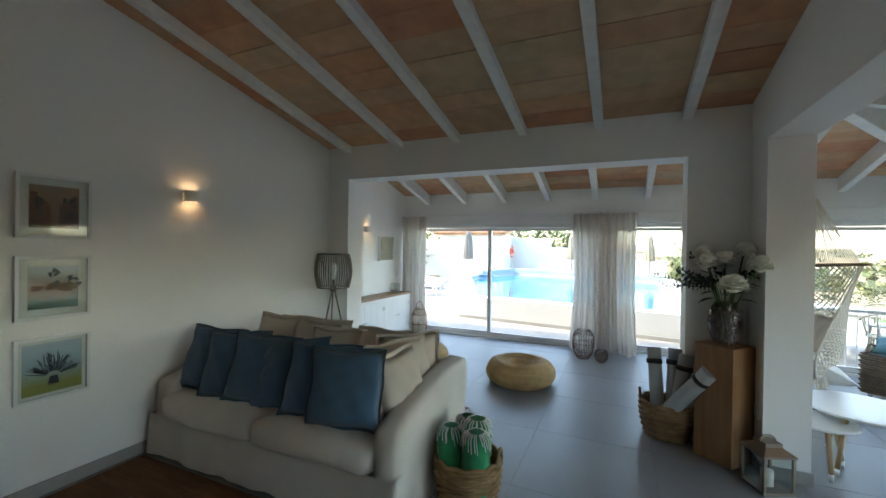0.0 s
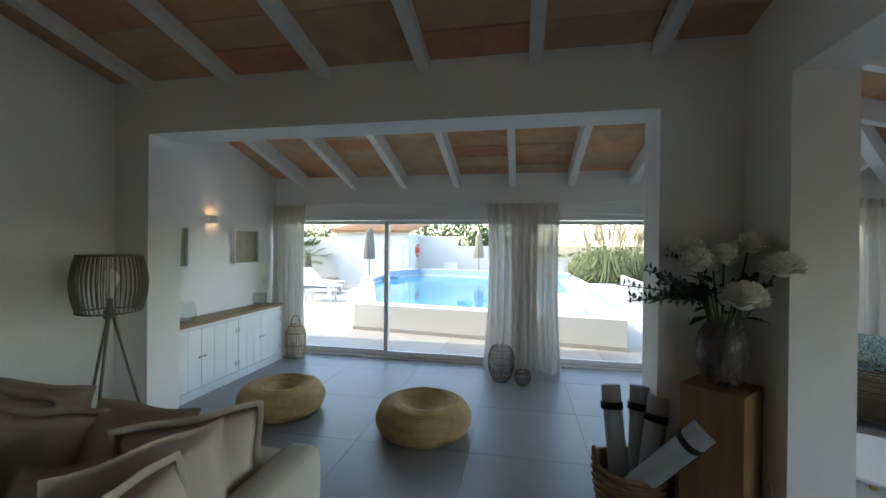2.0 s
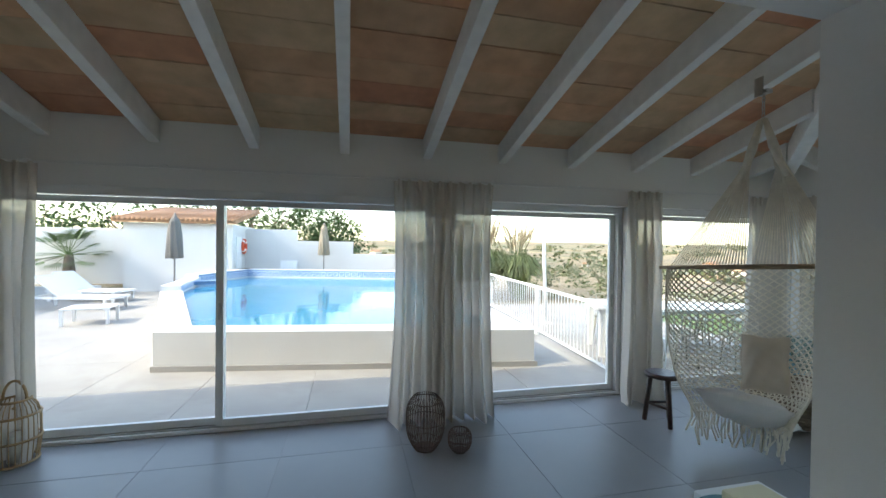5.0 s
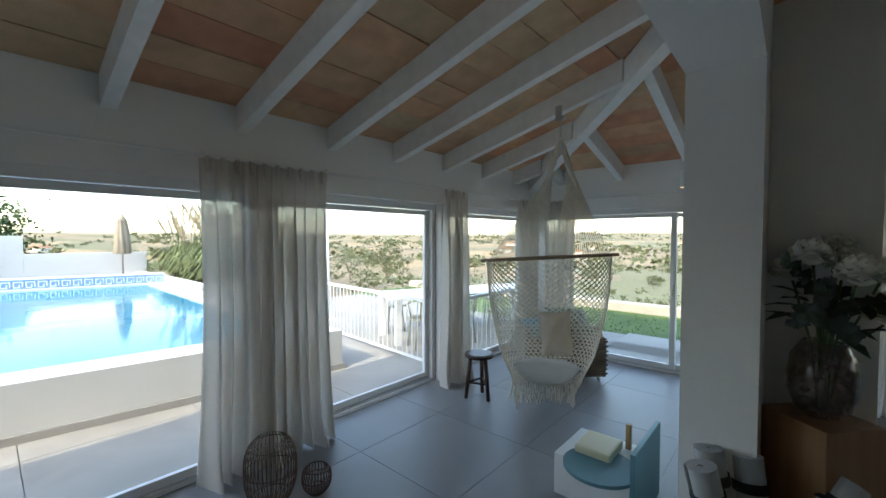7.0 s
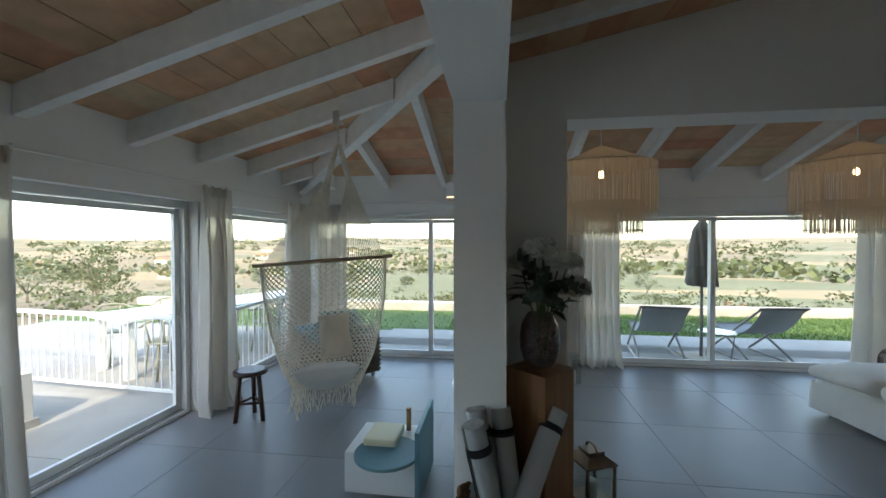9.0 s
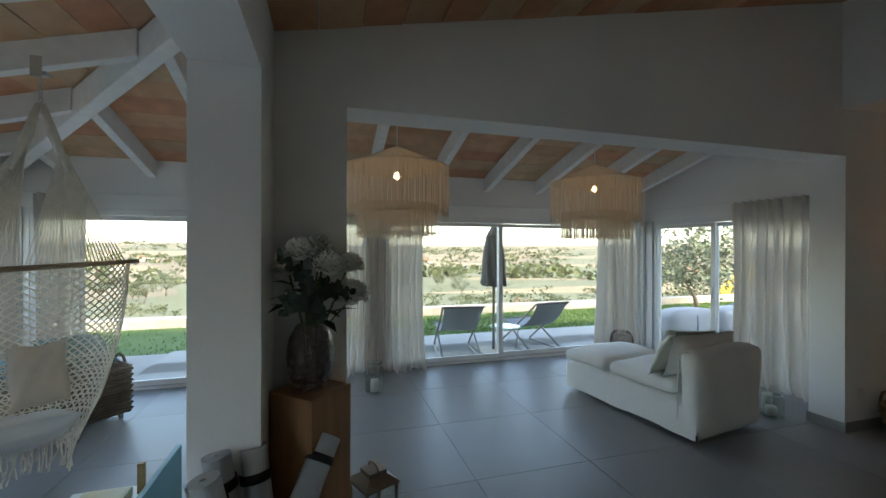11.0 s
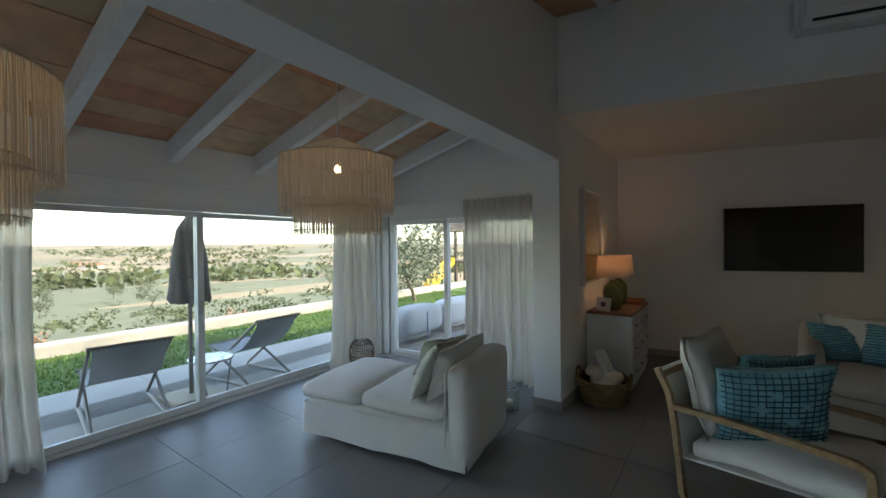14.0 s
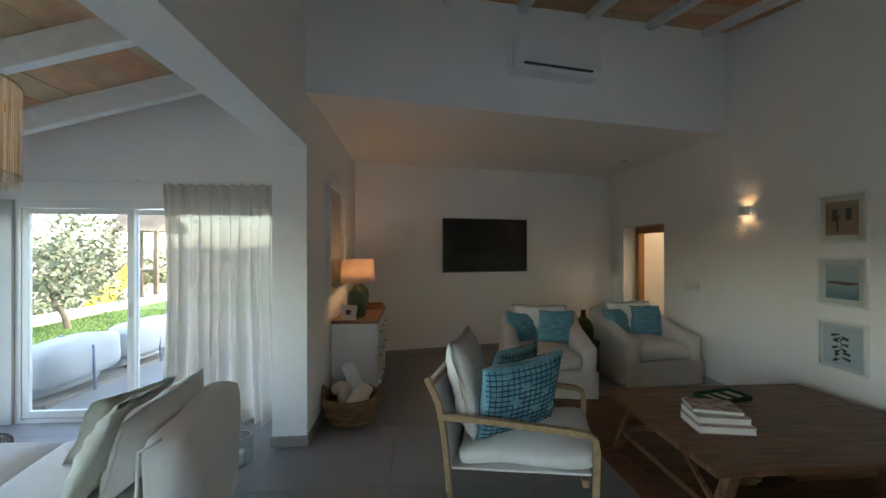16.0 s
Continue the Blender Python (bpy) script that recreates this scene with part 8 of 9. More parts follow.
# play table behind the pillar
M_TOYTEAL = mat("teal_toy_paint", (0.10, 0.24, 0.28), 0.45, var=0.03)
M_CREAM = mat("cream_toy_paint", (0.72, 0.66, 0.45), 0.5, var=0.03)
pt = thing("toy_table", "low white and teal wooden play table", "toy", pose(1.38, 4.64, 0))
part("shelf", boxed((-0.20, 0.24, -0.14, 0.34, 0.0, 0.26)), M_PLAST, pt, bevel=0.006)
bm = bmesh.new()
lathe(bm, [(0.21, 0.255), (0.21, 0.275)], 36, -0.18, 0.06)
part("round_shelf", bm, M_TOYTEAL, pt, "teal half-round shelf")
part("block", boxed((-0.13, 0.13, 0.02, 0.24, 0.26, 0.32)), M_CREAM, pt, "cream pretend pillow", bevel=0.015)
part("side_panel", boxed((-0.30, 0.24, -0.17, -0.142, 0, 0.46)), M_TOYTEAL, pt, "teal side panel", bevel=0.004)
part("post", boxed((0.14, 0.17, -0.02, 0.01, 0.26, 0.42)), M_CANE, pt)


# ---------- chaise longue ----------
def chaise():
    c = thing("chaise_longue", "white cotton-covered chaise longue with a low back", "sofa", pose(2.27, 0.54, 0, 0, 0, 9) @ Matrix.Diagonal((0.9, 0.96, 1, 1)))
    softpart("base", c, M_WHITEC, -0.78, 0.82, -0.44, 0.44, 0.06, 0.34, r=0.05, puff=0.012, nx=20, nz=5, seed=1)
    bm = bmesh.new()
    skirt(bm, [(-0.79, 0.45), (-0.79, -0.45), (0.83, -0.45), (0.83, 0.45), (-0.79, 0.45)], 0.05, 0.30, 0.006, 9.0, 3)
    part("skirt", bm, M_WHITEC, c, smooth=True)
    softpart("seat_cushion", c, M_WHITEC, -0.58, 0.20, -0.45, 0.45, 0.33, 0.46, r=0.06, puff=0.03, nx=14, ny=12, nz=4, wr=0.007, seed=2)
    softpart("footrest_cushion", c, M_WHITEC, 0.19, 0.86, -0.46, 0.46, 0.33, 0.46, r=0.06, puff=0.03, nx=12, ny=12, nz=4, wr=0.007, seed=5)
    softpart("backrest", c, M_WHITEC, -0.84, -0.62, -0.45, 0.45, 0.06, 0.74, r=0.07, puff=0.02, nx=6, ny=12, nz=10, seed=3)
    bm = bmesh.new()
    tube(bm, [(-0.62, 0.452, 0.08), (-0.62, 0.455, 0.36), (-0.63, 0.45, 0.70), (-0.72, 0.44, 0.745)], 0.008, 6)
    part("piping", bm, M_WHITEC, c, "raised cover seam", smooth=True)
    for x in (-0.68, 0.70):
        for y in (-0.36, 0.36):
            bm = bmesh.new()
            tube(bm, [(x, y, 0), (x, y, 0.09)], 0.014, 10)
            part("leg", bm, M_STEEL, c, "metal leg", smooth=True)


chaise()
cushion("large white back cushion on the chaise longue", M_WHITEC, 1.84, 0.50, 0.47, 0.76, 0.37, 0.20, 95, -16, 0, 1, "chaise cushions")
cushion("pale sage cushion leaning on the chaise longue", M_SAGE, 1.99, 0.72, 0.475, 0.42, 0.38, 0.14, 112, -26, 2, 2, "chaise cushions")
cushion("pale sage cushion leaning on the chaise longue", M_SAGE, 2.05, 0.46, 0.475, 0.42, 0.38, 0.14, 88, -28, -3, 3, "chaise cushions")
cushion("pale sage cushion leaning on the chaise longue", M_SAGE, 2.15, 0.32, 0.475, 0.44, 0.38, 0.13, 70, -30, 0, 0, "chaise cushions")


# ---------- chest, lamps, basket by the east wall ----------
def chest():
    X0, X1, Y0, Y1, H = 0.86, XE0 - 0.02, -2.50, -1.40, 0.84
    s = thing("chest", "white chest of drawers with a reddish wooden top", "chest")
    part("body", boxed((X0 + 0.02, X1, Y0 + 0.02, Y1 - 0.02, 0.06, H - 0.03)), M_PAINT, s, bevel=0.004)
    part("plinth", boxed((X0 + 0.03, X1, Y0 + 0.03, Y1 - 0.03, 0, 0.06)), M_PAINT, s)
    part("top", boxed((X0, X1, Y0, Y1, H - 0.03, H)), M_REDTOP, s, "reddish stained wooden top", bevel=0.004)
    for i in range(3):
        for j in range(3):
            y0, y1 = Y0 + 0.04 + (Y1 - Y0 - 0.08) * j / 3 + 0.006, Y0 + 0.04 + (Y1 - Y0 - 0.08) * (j + 1) / 3 - 0.006
            z0, z1 = 0.08 + 0.245 * i + 0.004, 0.08 + 0.245 * (i + 1) - 0.006
            d = part("drawer", boxed((X0 + 0.004, X0 + 0.022, y0, y1, z0, z1)), M_PAINT, s, bevel=0.003)
            bm = bmesh.new()
            lathe(bm, [(0.006, 0), (0.006, 0.012), (0.014, 0.018), (0.012, 0.026)], 12)
            k = part("handle", bm, M_BRONZE, d, "small metal knob", smooth=True)
            k.matrix_basis = pose(X0 + 0.004, (y0 + y1) / 2, (z0 + z1) / 2, 0, -90, 0)


chest()


def table_lamp(x, y):
    t = thing("table_lamp", "green glass table lamp with a peach shade, lit", "table lamp", pose(x, y, 0.84), "green glass lamps")
    bm = bmesh.new()
    lathe(bm, [(0.07, 0.0), (0.085, 0.012), (0.10, 0.10), (0.105, 0.20), (0.09, 0.26), (0.05, 0.295), (0.035, 0.31), (0.035, 0.33)], 32)
    part("base", bm, M_GREENG, t, "bubbled green glass base", smooth=True)
    bm = bmesh.new()
    lathe(bm, [(0.022, 0.33), (0.022, 0.37), (0.012, 0.38), (0.012, 0.42)], 16)
    part("fitting", bm, M_STEEL, t, smooth=True)
    bm = bmesh.new()
    lathe(bm, [(0.175, 0.365), (0.155, 0.60), (0.153, 0.60), (0.173, 0.365), (0.175, 0.365)], 40, cap=False)
    part("shade", bm, M_SHADE, t, "peach fabric shade", smooth=True)
    bm = bmesh.new()
    lathe(bm, [(0.012, 0.42), (0.03, 0.46), (0.03, 0.49), (0.005, 0.52)], 14)
    part("bulb", bm, M_BULB, t, "warm lit bulb", smooth=True)
    la = new("table_lamp_light", bpy.data.lights.new("table_lamp_light", "POINT"))
    la.data.energy, la.data.color, la.data.shadow_soft_size = 0.17, (1.0, 0.60, 0.34), 0.035
    la.parent = t
    la.location = (0, 0, 0.56)


table_lamp(1.10, -1.64)
table_lamp(1.13, -2.08)
wf = thing("info_stand", "white folded information card standing on the chest", "card", pose(1.18, -1.48, 0.84, 0, 0, -30))
part("card", boxed((-0.10, 0.10, -0.012, -0.008, 0, 0.15)), M_PAPER, wf, m=pose(0, 0, 0, 12, 0, 0))
part("panel", boxed((-0.03, 0.03, -0.0075, -0.0065, 0.05, 0.10)), mat("indigo_print", (0.06, 0.05, 0.16), 0.6), wf, "small dark printed square", m=pose(0, 0, 0, 12, 0, 0))
ty = thing("wooden_tray", "small dark red wooden tray on the chest", "tray", pose(1.02, -2.30, 0.84))
part("bottom", boxed((-0.12, 0.12, -0.16, 0.16, 0, 0.012)), M_REDTOP, ty)
for b in ((-0.13, -0.12, -0.17, 0.17), (0.12, 0.13, -0.17, 0.17), (-0.12, 0.12, -0.17, -0.16), (-0.12, 0.12, 0.16, 0.17)):
    part("rim", boxed((*b, 0, 0.045)), M_REDTOP, ty)
basket(1.07, -1.08, 0.19, 0.25, 0.24, M_SEAGR, "round woven basket with rolled throws inside", 11, 0.022)
for n, (x, y, z, l, rz, tl, m_) in enumerate(((0.95, -1.14, 0.10, 0.46, 30, 24, M_WHITEC), (1.12, -1.05, 0.08, 0.30, 100, 20, M_BEIGE), (1.08, -0.94, 0.10, 0.24, 200, 30, M_WHITEC))):
    b = bmesh.new()
    rr_ = 0.055
    lathe(b, [(0.02, 0), (rr_, 0.02), (rr_ * 1.05, l * 0.5), (rr_, l - 0.02), (0.02, l)], 22, wob=0.003)
    solid("rolled_throw", b, m_, "pale rolled throw in the basket", "throw", group="rolled throws", smooth=True, m=pose(x, y, z, 0, 0, rz) @ pose(0, 0, 0, 0, tl, 0))
for n in range(3):
    b = bmesh.new()
    soft_box(b, -0.12, 0.12, -0.08, 0.08, 0, 0.10, r=0.045, puff=0.02, wr=0.016, seed=n + 9)
    solid("folded_throw", b, M_WHITEC if n % 2 else M_BEIGE, "crumpled cream throw heaped in the basket", "throw", group="rolled throws", smooth=True, m=pose(1.13 - 0.08 * n, -1.12 + 0.06 * n, 0.20, 10, 8 * n, 40 * n))
jd = bmesh.new()
lathe(jd, [(0.08, 0), (0.12, 0.03), (0.13, 0.12), (0.10, 0.22), (0.035, 0.29), (0.03, 0.36), (0.036, 0.37)], 32)
solid("demijohn", jd, M_GREENG, "green glass demijohn standing on the low side table", "bottle", smooth=True, m=pose(-1.62, -2.27, 0.42))
sd = thing("side_table", "small dark wooden side table between the armchairs", "table", pose(-1.62, -2.27, 0))
part("tabletop", boxed((-0.15, 0.15, -0.15, 0.15, 0.39, 0.42)), M_DARKW, sd, bevel=0.004)
for sx in (-1, 1):
    for sy in (-1, 1):
        part("leg", boxed((sx * 0.12 - 0.018, sx * 0.12 + 0.018, sy * 0.12 - 0.018, sy * 0.12 + 0.018, 0, 0.39)), M_DARKW, sd)

# ---------- television, air conditioner, doorway ----------
tv = thing("television", "large black flat television mounted on the wall", "television", pose(-0.59, y_tv(-0.59) + 0.004, 1.615, 0, 0, 12))
part("bracket", boxed((-0.3, 0.3, 0.0, 0.03, -0.2, 0.2)), M_GREYP, tv)
part("bezel", boxed((-0.695, 0.695, 0.03, 0.062, -0.41, 0.41)), M_GREYP, tv, bevel=0.004)
part("screen", boxed((-0.686, 0.686, 0.06, 0.0645, -0.398, 0.401)), M_TVB, tv, "glossy black screen")
ac = thing("air_conditioner", "white split air conditioner high on the bulkhead", "air conditioner", pose(-0.76, y_bh(-0.76) + 0.002, 3.26, 0, 0, 12) @ Matrix.Diagonal((0.86, 0.9, 0.86, 1)))
bm = bmesh.new()
prism(bm, [(0, -0.165), (0.16, -0.165), (0.215, -0.11), (0.225, 0.02), (0.215, 0.165), (0, 0.175)], "x", -0.475, 0.475)
part("body", bm, M_PLAST, ac, bevel=0.008)
part("louvre", boxed((-0.36, 0.40, 0.188, 0.196, -0.142, -0.128)), M_PLAST, ac, m=pose(0, 0.0, 0.0))
part("outlet", boxed((-0.38, 0.42, 0.17, 0.214, -0.128, -0.100)), M_BLACK, ac, "dark air outlet slot")
part("front_panel", boxed((-0.465, 0.465, 0.222, 0.229, -0.06, 0.155)), M_PLAST, ac, bevel=0.003)
part("label", boxed((-0.05, 0.05, 0.205, 0.2075, -0.092, -0.080)), M_GREYP, ac, "small grey maker's mark bar")
part("pipe", boxed((0.475, 0.50, 0.02, 0.10, -0.12, 0.12)), M_PLAST, ac)
# wooden door frame set in the back of the doorway
M_DOORW = mat("honey_pine", (0.42, 0.22, 0.09), 0.45, var=0.15, scale=5.0, stretch=(9, 9, 1), alt=(0.34, 0.17, 0.065))
dr = thing("door_1", "open doorway with a honey-coloured pine frame", "door", kind=ST)
part("door_frame", boxed((XW - T - 0.01, XW - T + 0.08, DY0, DY0 + 0.1, 0, 1.90), (XW - T - 0.01, XW - T + 0.08, DY1 - 0.1, DY1, 0, 1.90), (XW - T - 0.01, XW - T + 0.08, DY0 + 0.1, DY1 - 0.1, 1.80, 1.90)), M_DOORW, dr, bevel=0.004)
# fill lamp added out of sight, with its point light, to brighten the passage
pl_ = thing("ceiling_lamp", "round lamp added out of sight to brighten the passage", "ceiling lamp", pose(XW - 0.85, -2.7, 2.6))
bm = bmesh.new()
lathe(bm, [(0.02, -0.09), (0.12, -0.06), (0.14, -0.02), (0.14, 0.0)], 28)
part("globe", bm, M_BULB, pl_, "glowing globe of the added lamp", smooth=True)
la = new("passage_light", bpy.data.lights.new("passage_light", "POINT"))
la.data.energy, la.data.color, la.data.shadow_soft_size = 0.55, (1.0, 0.80, 0.60), 0.12
la.parent = pl_
la.location = (0, 0, -0.25)
vp = thing("vent_grille", "white wall vent grille", "vent", pose(XW + 0.001, -2.0, 1.10, 0, 0, -90))
part("frame", boxed((-0.13, 0.13, 0, 0.012, 0.035, 0.045), (-0.13, 0.13, 0, 0.012, -0.045, -0.035), (-0.13, -0.12, 0, 0.012, -0.035, 0.035), (0.12, 0.13, 0, 0.012, -0.035, 0.035)), M_PLAST, vp)
for k in range(4):
    part("slat", boxed((-0.12, 0.12, 0.003, 0.010, -0.030 + 0.017 * k, -0.020 + 0.017 * k)), M_PLAST, vp)
for x, y, z, rz, nm in ((XE0 - 0.001, 3.70, 0.40, 90, "socket"), (XWA + 0.001, 6.55, 1.05, -90, "switch"), (XW + 0.001, -3.78, 1.40, -90, "switch"), (XE0 - 0.001, -0.80, 0.32, 90, "socket")):
    s = thing("light_switch" if nm == "switch" else "power_socket", "white plastic " + ("light switch on the wall" if nm == "switch" else "power socket low on the wall"), nm, pose(x, y, z, 0, 0, rz), "wall plates")
    part("plate", boxed((-0.04, 0.04, 0, 0.008, -0.04, 0.04)), M_PLAST, s, bevel=0.002)
    part("rocker", boxed((-0.022, 0.022, 0.007, 0.011, -0.022, 0.022)), M_PLAST, s, bevel=0.001)
dl = thing("downlight", "small recessed ceiling spot in the plaster soffit", "ceiling lamp", pose(-2.45, -2.8, 2.794))
bm = bmesh.new()
lathe(bm, [(0.045, 0.0), (0.045, 0.006), (0.03, 0.006), (0.03, 0.0)], 24)
part("ring", bm, M_STEEL, dl)


# ---------- armchairs ----------
def armchair(x, y, rz, seed):
    a = thing("armchair", "white slipcovered armchair with two teal cushions", "armchair", pose(x, y, 0, 0, 0, rz), "slipcovered armchairs")
    W, D = 0.94, 0.92      # the seat looks along +y
    softpart("base", a, M_LINEN, -W / 2 + 0.1, W / 2 - 0.1, -D / 2 + 0.1, D / 2 - 0.02, 0.05, 0.30, r=0.03, puff=0.0)
    softpart("backrest", a, M_LINEN, -W / 2 + 0.02, W / 2 - 0.02, -D / 2, -D / 2 + 0.24, 0.05, 0.80, r=0.08, puff=0.02, nx=14, nz=9, seed=seed)
    for s in (-1, 1):
        bm = bmesh.new()
        u = sorted((s * W / 2, s * (W / 2 - 0.17)))
        soft_box(bm, u[0], u[1], -D / 2 + 0.04, D / 2, 0.05, 0.80, r=0.06, puff=0.012, nx=4, ny=16, nz=10, seed=seed + s)
        for v in bm.verts:
            f = max(0, min(1, (v.co.y + D / 2 - 0.12) / (D - 0.25)))
            v.co.z -= 0.24 * (f ** 0.7) * max(0, (v.co.z - 0.25) / 0.55)
        part("armrest", bm, M_LINEN, a, smooth=True)
    softpart("seat_cushion", a, M_LINEN, -W / 2 + 0.15, W / 2 - 0.15, -D / 2 + 0.2, D / 2 + 0.02, 0.29, 0.46, r=0.07, puff=0.045, nx=12, ny=10, nz=5, wr=0.009, seed=seed + 5)
    bm = bmesh.new()
    h = D / 2 + 0.005
    skirt(bm, [(W / 2 + 0.004, -h), (W / 2 + 0.004, h), (-W / 2 - 0.004, h), (-W / 2 - 0.004, -h), (W / 2, -h)][::-1], 0.015, 0.29, 0.007, 11.0, seed)
    part("skirt", bm, M_LINEN, a, "loose slipcover skirt", smooth=True)
    for sx in (-1, 1):
        for sy in (-1, 1):
            bm = bmesh.new()
            tube(bm, [(sx * 0.38, sy * 0.36, 0), (sx * 0.38, sy * 0.36, 0.08)], 0.022)
            part("leg", bm, M_DARKW, a)
    return a


armchair(-0.97, -1.86, -7, 3)
armchair(-2.28, -2.14, 6, 8)


def ribbed_cushion(label, x, y, z, w, rz, lean, roll_, checks=False, seed=0, group="teal cushions"):
    """A teal cushion with raised rows of stitching."""
    bm = bmesh.new()
    pillow(bm, w, w * 0.94, 0.15, seed, 0.008, 24)
    cc = thing("cushion", label, "cushion", pose(x, y, z, 0, 0, rz) @ pose(0, 0, 0, lean, 0, 0) @ pose(0, 0, 0, 0, roll_, 0), group)
    part("cover", bm, M_TEAL, cc, smooth=True)

    def surf(u, v, s):
        prof = max(0.0, (1 - abs(u) ** 2.6)) ** 0.55 * max(0.0, (1 - abs(v) ** 2.6)) ** 0.55
        return Vector((u * w / 2 * (1 - 0.075 * (1 - v * v) * abs(u) ** 3), s * (0.075 * prof + 0.008), v * w * 0.47 * (1 - 0.075 * (1 - u * u) * abs(v) ** 3) + w * 0.47))
    bm = bmesh.new()
    n = 15
    for s in (-1, 1):
        for k in range(1, n):
            v = 2 * k / n - 1
            tube(bm, [surf(-0.95 + 1.9 * i / 14, v, s) for i in range(15)], 0.0034, 4)
        if checks:
            for k in range(1, n):
                u = 2 * k / n - 1
                tube(bm, [surf(u, -0.95 + 1.9 * i / 14, s) for i in range(15)], 0.003, 4)
    part("stitching", bm, M_TEALD, cc, "dark rows of stitching")
    return cc


for x, y, rz, sd_ in ((-0.97, -1.86, -7, 0), (-2.28, -2.14, 6, 2)):
    m = pose(x, y, 0, 0, 0, rz)
    for (px, py, dz, w, r2, ln) in ((0.20, -0.06, 0.47, 0.38, 200, -22), (-0.14, -0.02, 0.47, 0.42, 172, -24)):
        q = m @ Vector((px, py, 0))
        ribbed_cushion("teal ribbed cushion propped on the armchair", q.x, q.y, dz, w, rz + r2, ln, 2, False, sd_)
    q = m @ Vector((0, -0.16, 0))
    cushion("large white back cushion of the armchair", M_WHITEC, q.x, q.y, 0.47, 0.66, 0.42, 0.18, rz + 180, -14, 0, sd_, "armchair back cushions")


# ---------- oak-framed chair ----------
def oak_chair(x, y, rz):
    c = thing("lounge_chair", "oak-framed lounge chair with white cushions", "armchair", pose(x, y, 0, 0, 0, rz))
    # the seat looks along +y; both side frames are closed loops of flat oak
    for s in (-1, 1):
        u0, u1 = s * 0.37 - 0.02, s * 0.37 + 0.02
        def bar(pts, th, nm):
            bm = bmesh.new()
            lo = []
            for k, p in enumerate(pts):
                a = Vector(pts[min(k + 1, len(pts) - 1)]) - Vector(pts[max(k - 1, 0)])
                nrm = Vector((-a.y, a.x)).normalized() * th / 2
                lo.append([bm.verts.new((u, p[0] + sg * nrm.x, p[1] + sg * nrm.y)) for sg, u in ((-1, u0), (-1, u1), (1, u1), (1, u0))])
            for q, w in zip(lo, lo[1:]):
                for i in range(4):
                    bm.faces.new((q[i], q[(i + 1) % 4], w[(i + 1) % 4], w[i]))
            bm.faces.new(lo[0][::-1]); bm.faces.new(lo[-1])
            part(nm, bm, M_OAK, c, bevel=0.004)
        bar([(-0.40, 0.585), (-0.1, 0.585), (0.30, 0.572), (0.385, 0.565), (0.425, 0.54), (0.432, 0.49), (0.42, 0.02)], 0.034, "armrest")
        bar([(0.42, 0.018), (-0.26, 0.018), (-0.33, 0.035), (-0.355, 0.08), (-0.40, 0.50), (-0.43, 0.66), (-0.50, 0.80)], 0.034, "side_frame")
    part("rail", boxed((-0.35, 0.35, 0.36, 0.395, 0.27, 0.31)), M_OAK, c, bevel=0.004)
    part("rail", boxed((-0.35, 0.35, -0.41, -0.375, 0.27, 0.31)), M_OAK, c, bevel=0.004)
    part("rail", boxed((-0.35, 0.35, -0.495, -0.465, 0.74, 0.78)), M_OAK, c, bevel=0.004)
    bm = bmesh.new()
    for p, q in (((0.40, 0.335), (-0.36, 0.275)), ((-0.36, 0.275), (-0.49, 0.79))):
        a, b = Vector((0, *p)), Vector((0, *q))
        n = 1
        for i in range(n):
            s0, s1 = a.lerp(b, i / n), a.lerp(b, (i + 1) / n)
            up = Vector((0, 0.008, 0.012))
            vs = [bm.verts.new(v) for v in (Vector((-0.345, 0, 0)) + s0, Vector((0.345, 0, 0)) + s0, Vector((0.345, 0, 0)) + s1, Vector((-0.345, 0, 0)) + s1)]
            ws = [bm.verts.new(v.co + up) for v in vs]
            bm.faces.new(vs[::-1]); bm.faces.new(ws)
            for k in range(4):
                bm.faces.new((vs[k], vs[(k + 1) % 4], ws[(k + 1) % 4], ws[k]))
    part("sling", bm, M_WHITEC, c, "white cotton sling")
    softpart("seat_cushion", c, M_WHITEC, -0.335, 0.335, -0.33, 0.44, 0.0, 0.11, r=0.05, puff=0.03, nx=12, ny=12, nz=4, wr=0.008, seed=2, m=pose(0, 0, 0.315, 4.5, 0, 0))


oak_chair(-0.17, 0.10, 72)
OM = pose(-0.17, 0.10, 0, 0, 0, 72)
q = OM @ Vector((0.0, -0.24, 0))
cushion("tall white feather cushion against the chair back", M_WHITEC, q.x, q.y, 0.41, 0.62, 0.60, 0.20, 72 + 180, -14, 0, 1, "lounge chair cushions", flange=0.01)
q = OM @ Vector((0.06, -0.02, 0))
ribbed_cushion("teal cushion with a raised square pattern on the lounge chair", q.x, q.y, 0.42, 0.56, 20, -20, 6, True, 1)
q = OM @ Vector((-0.12, -0.14, 0))
ribbed_cushion("teal cushion with a raised square pattern on the lounge chair", q.x, q.y, 0.42, 0.54, 45, -16, -4, True, 2)

# ---------- rug and low table ----------
rug = thing("rug", "brown patchwork hide rug under the low table", "rug")
rr = random.Random(5)
k = 0
RX0, RX1, RY0, RY1 = -2.78, -0.90, -1.45, 1.88
part("backing", boxed((RX0, RX1, RY0, RY1, 0.0, 0.008)), M_RUG, rug)
y = RY0
while y < RY1 - 0.02:
    w = min(0.30, RY1 - y)
    x = RX0
    while x < RX1 - 0.02:
        l = min(rr.uniform(0.45, 0.75), RX1 - x)
        part("patch", boxed((x + 0.002, x + l - 0.002, y + 0.002, y + w - 0.002, 0.006, 0.013 + rr.uniform(-0.001, 0.001))), M_RUG, rug)
        x += l
    y += w
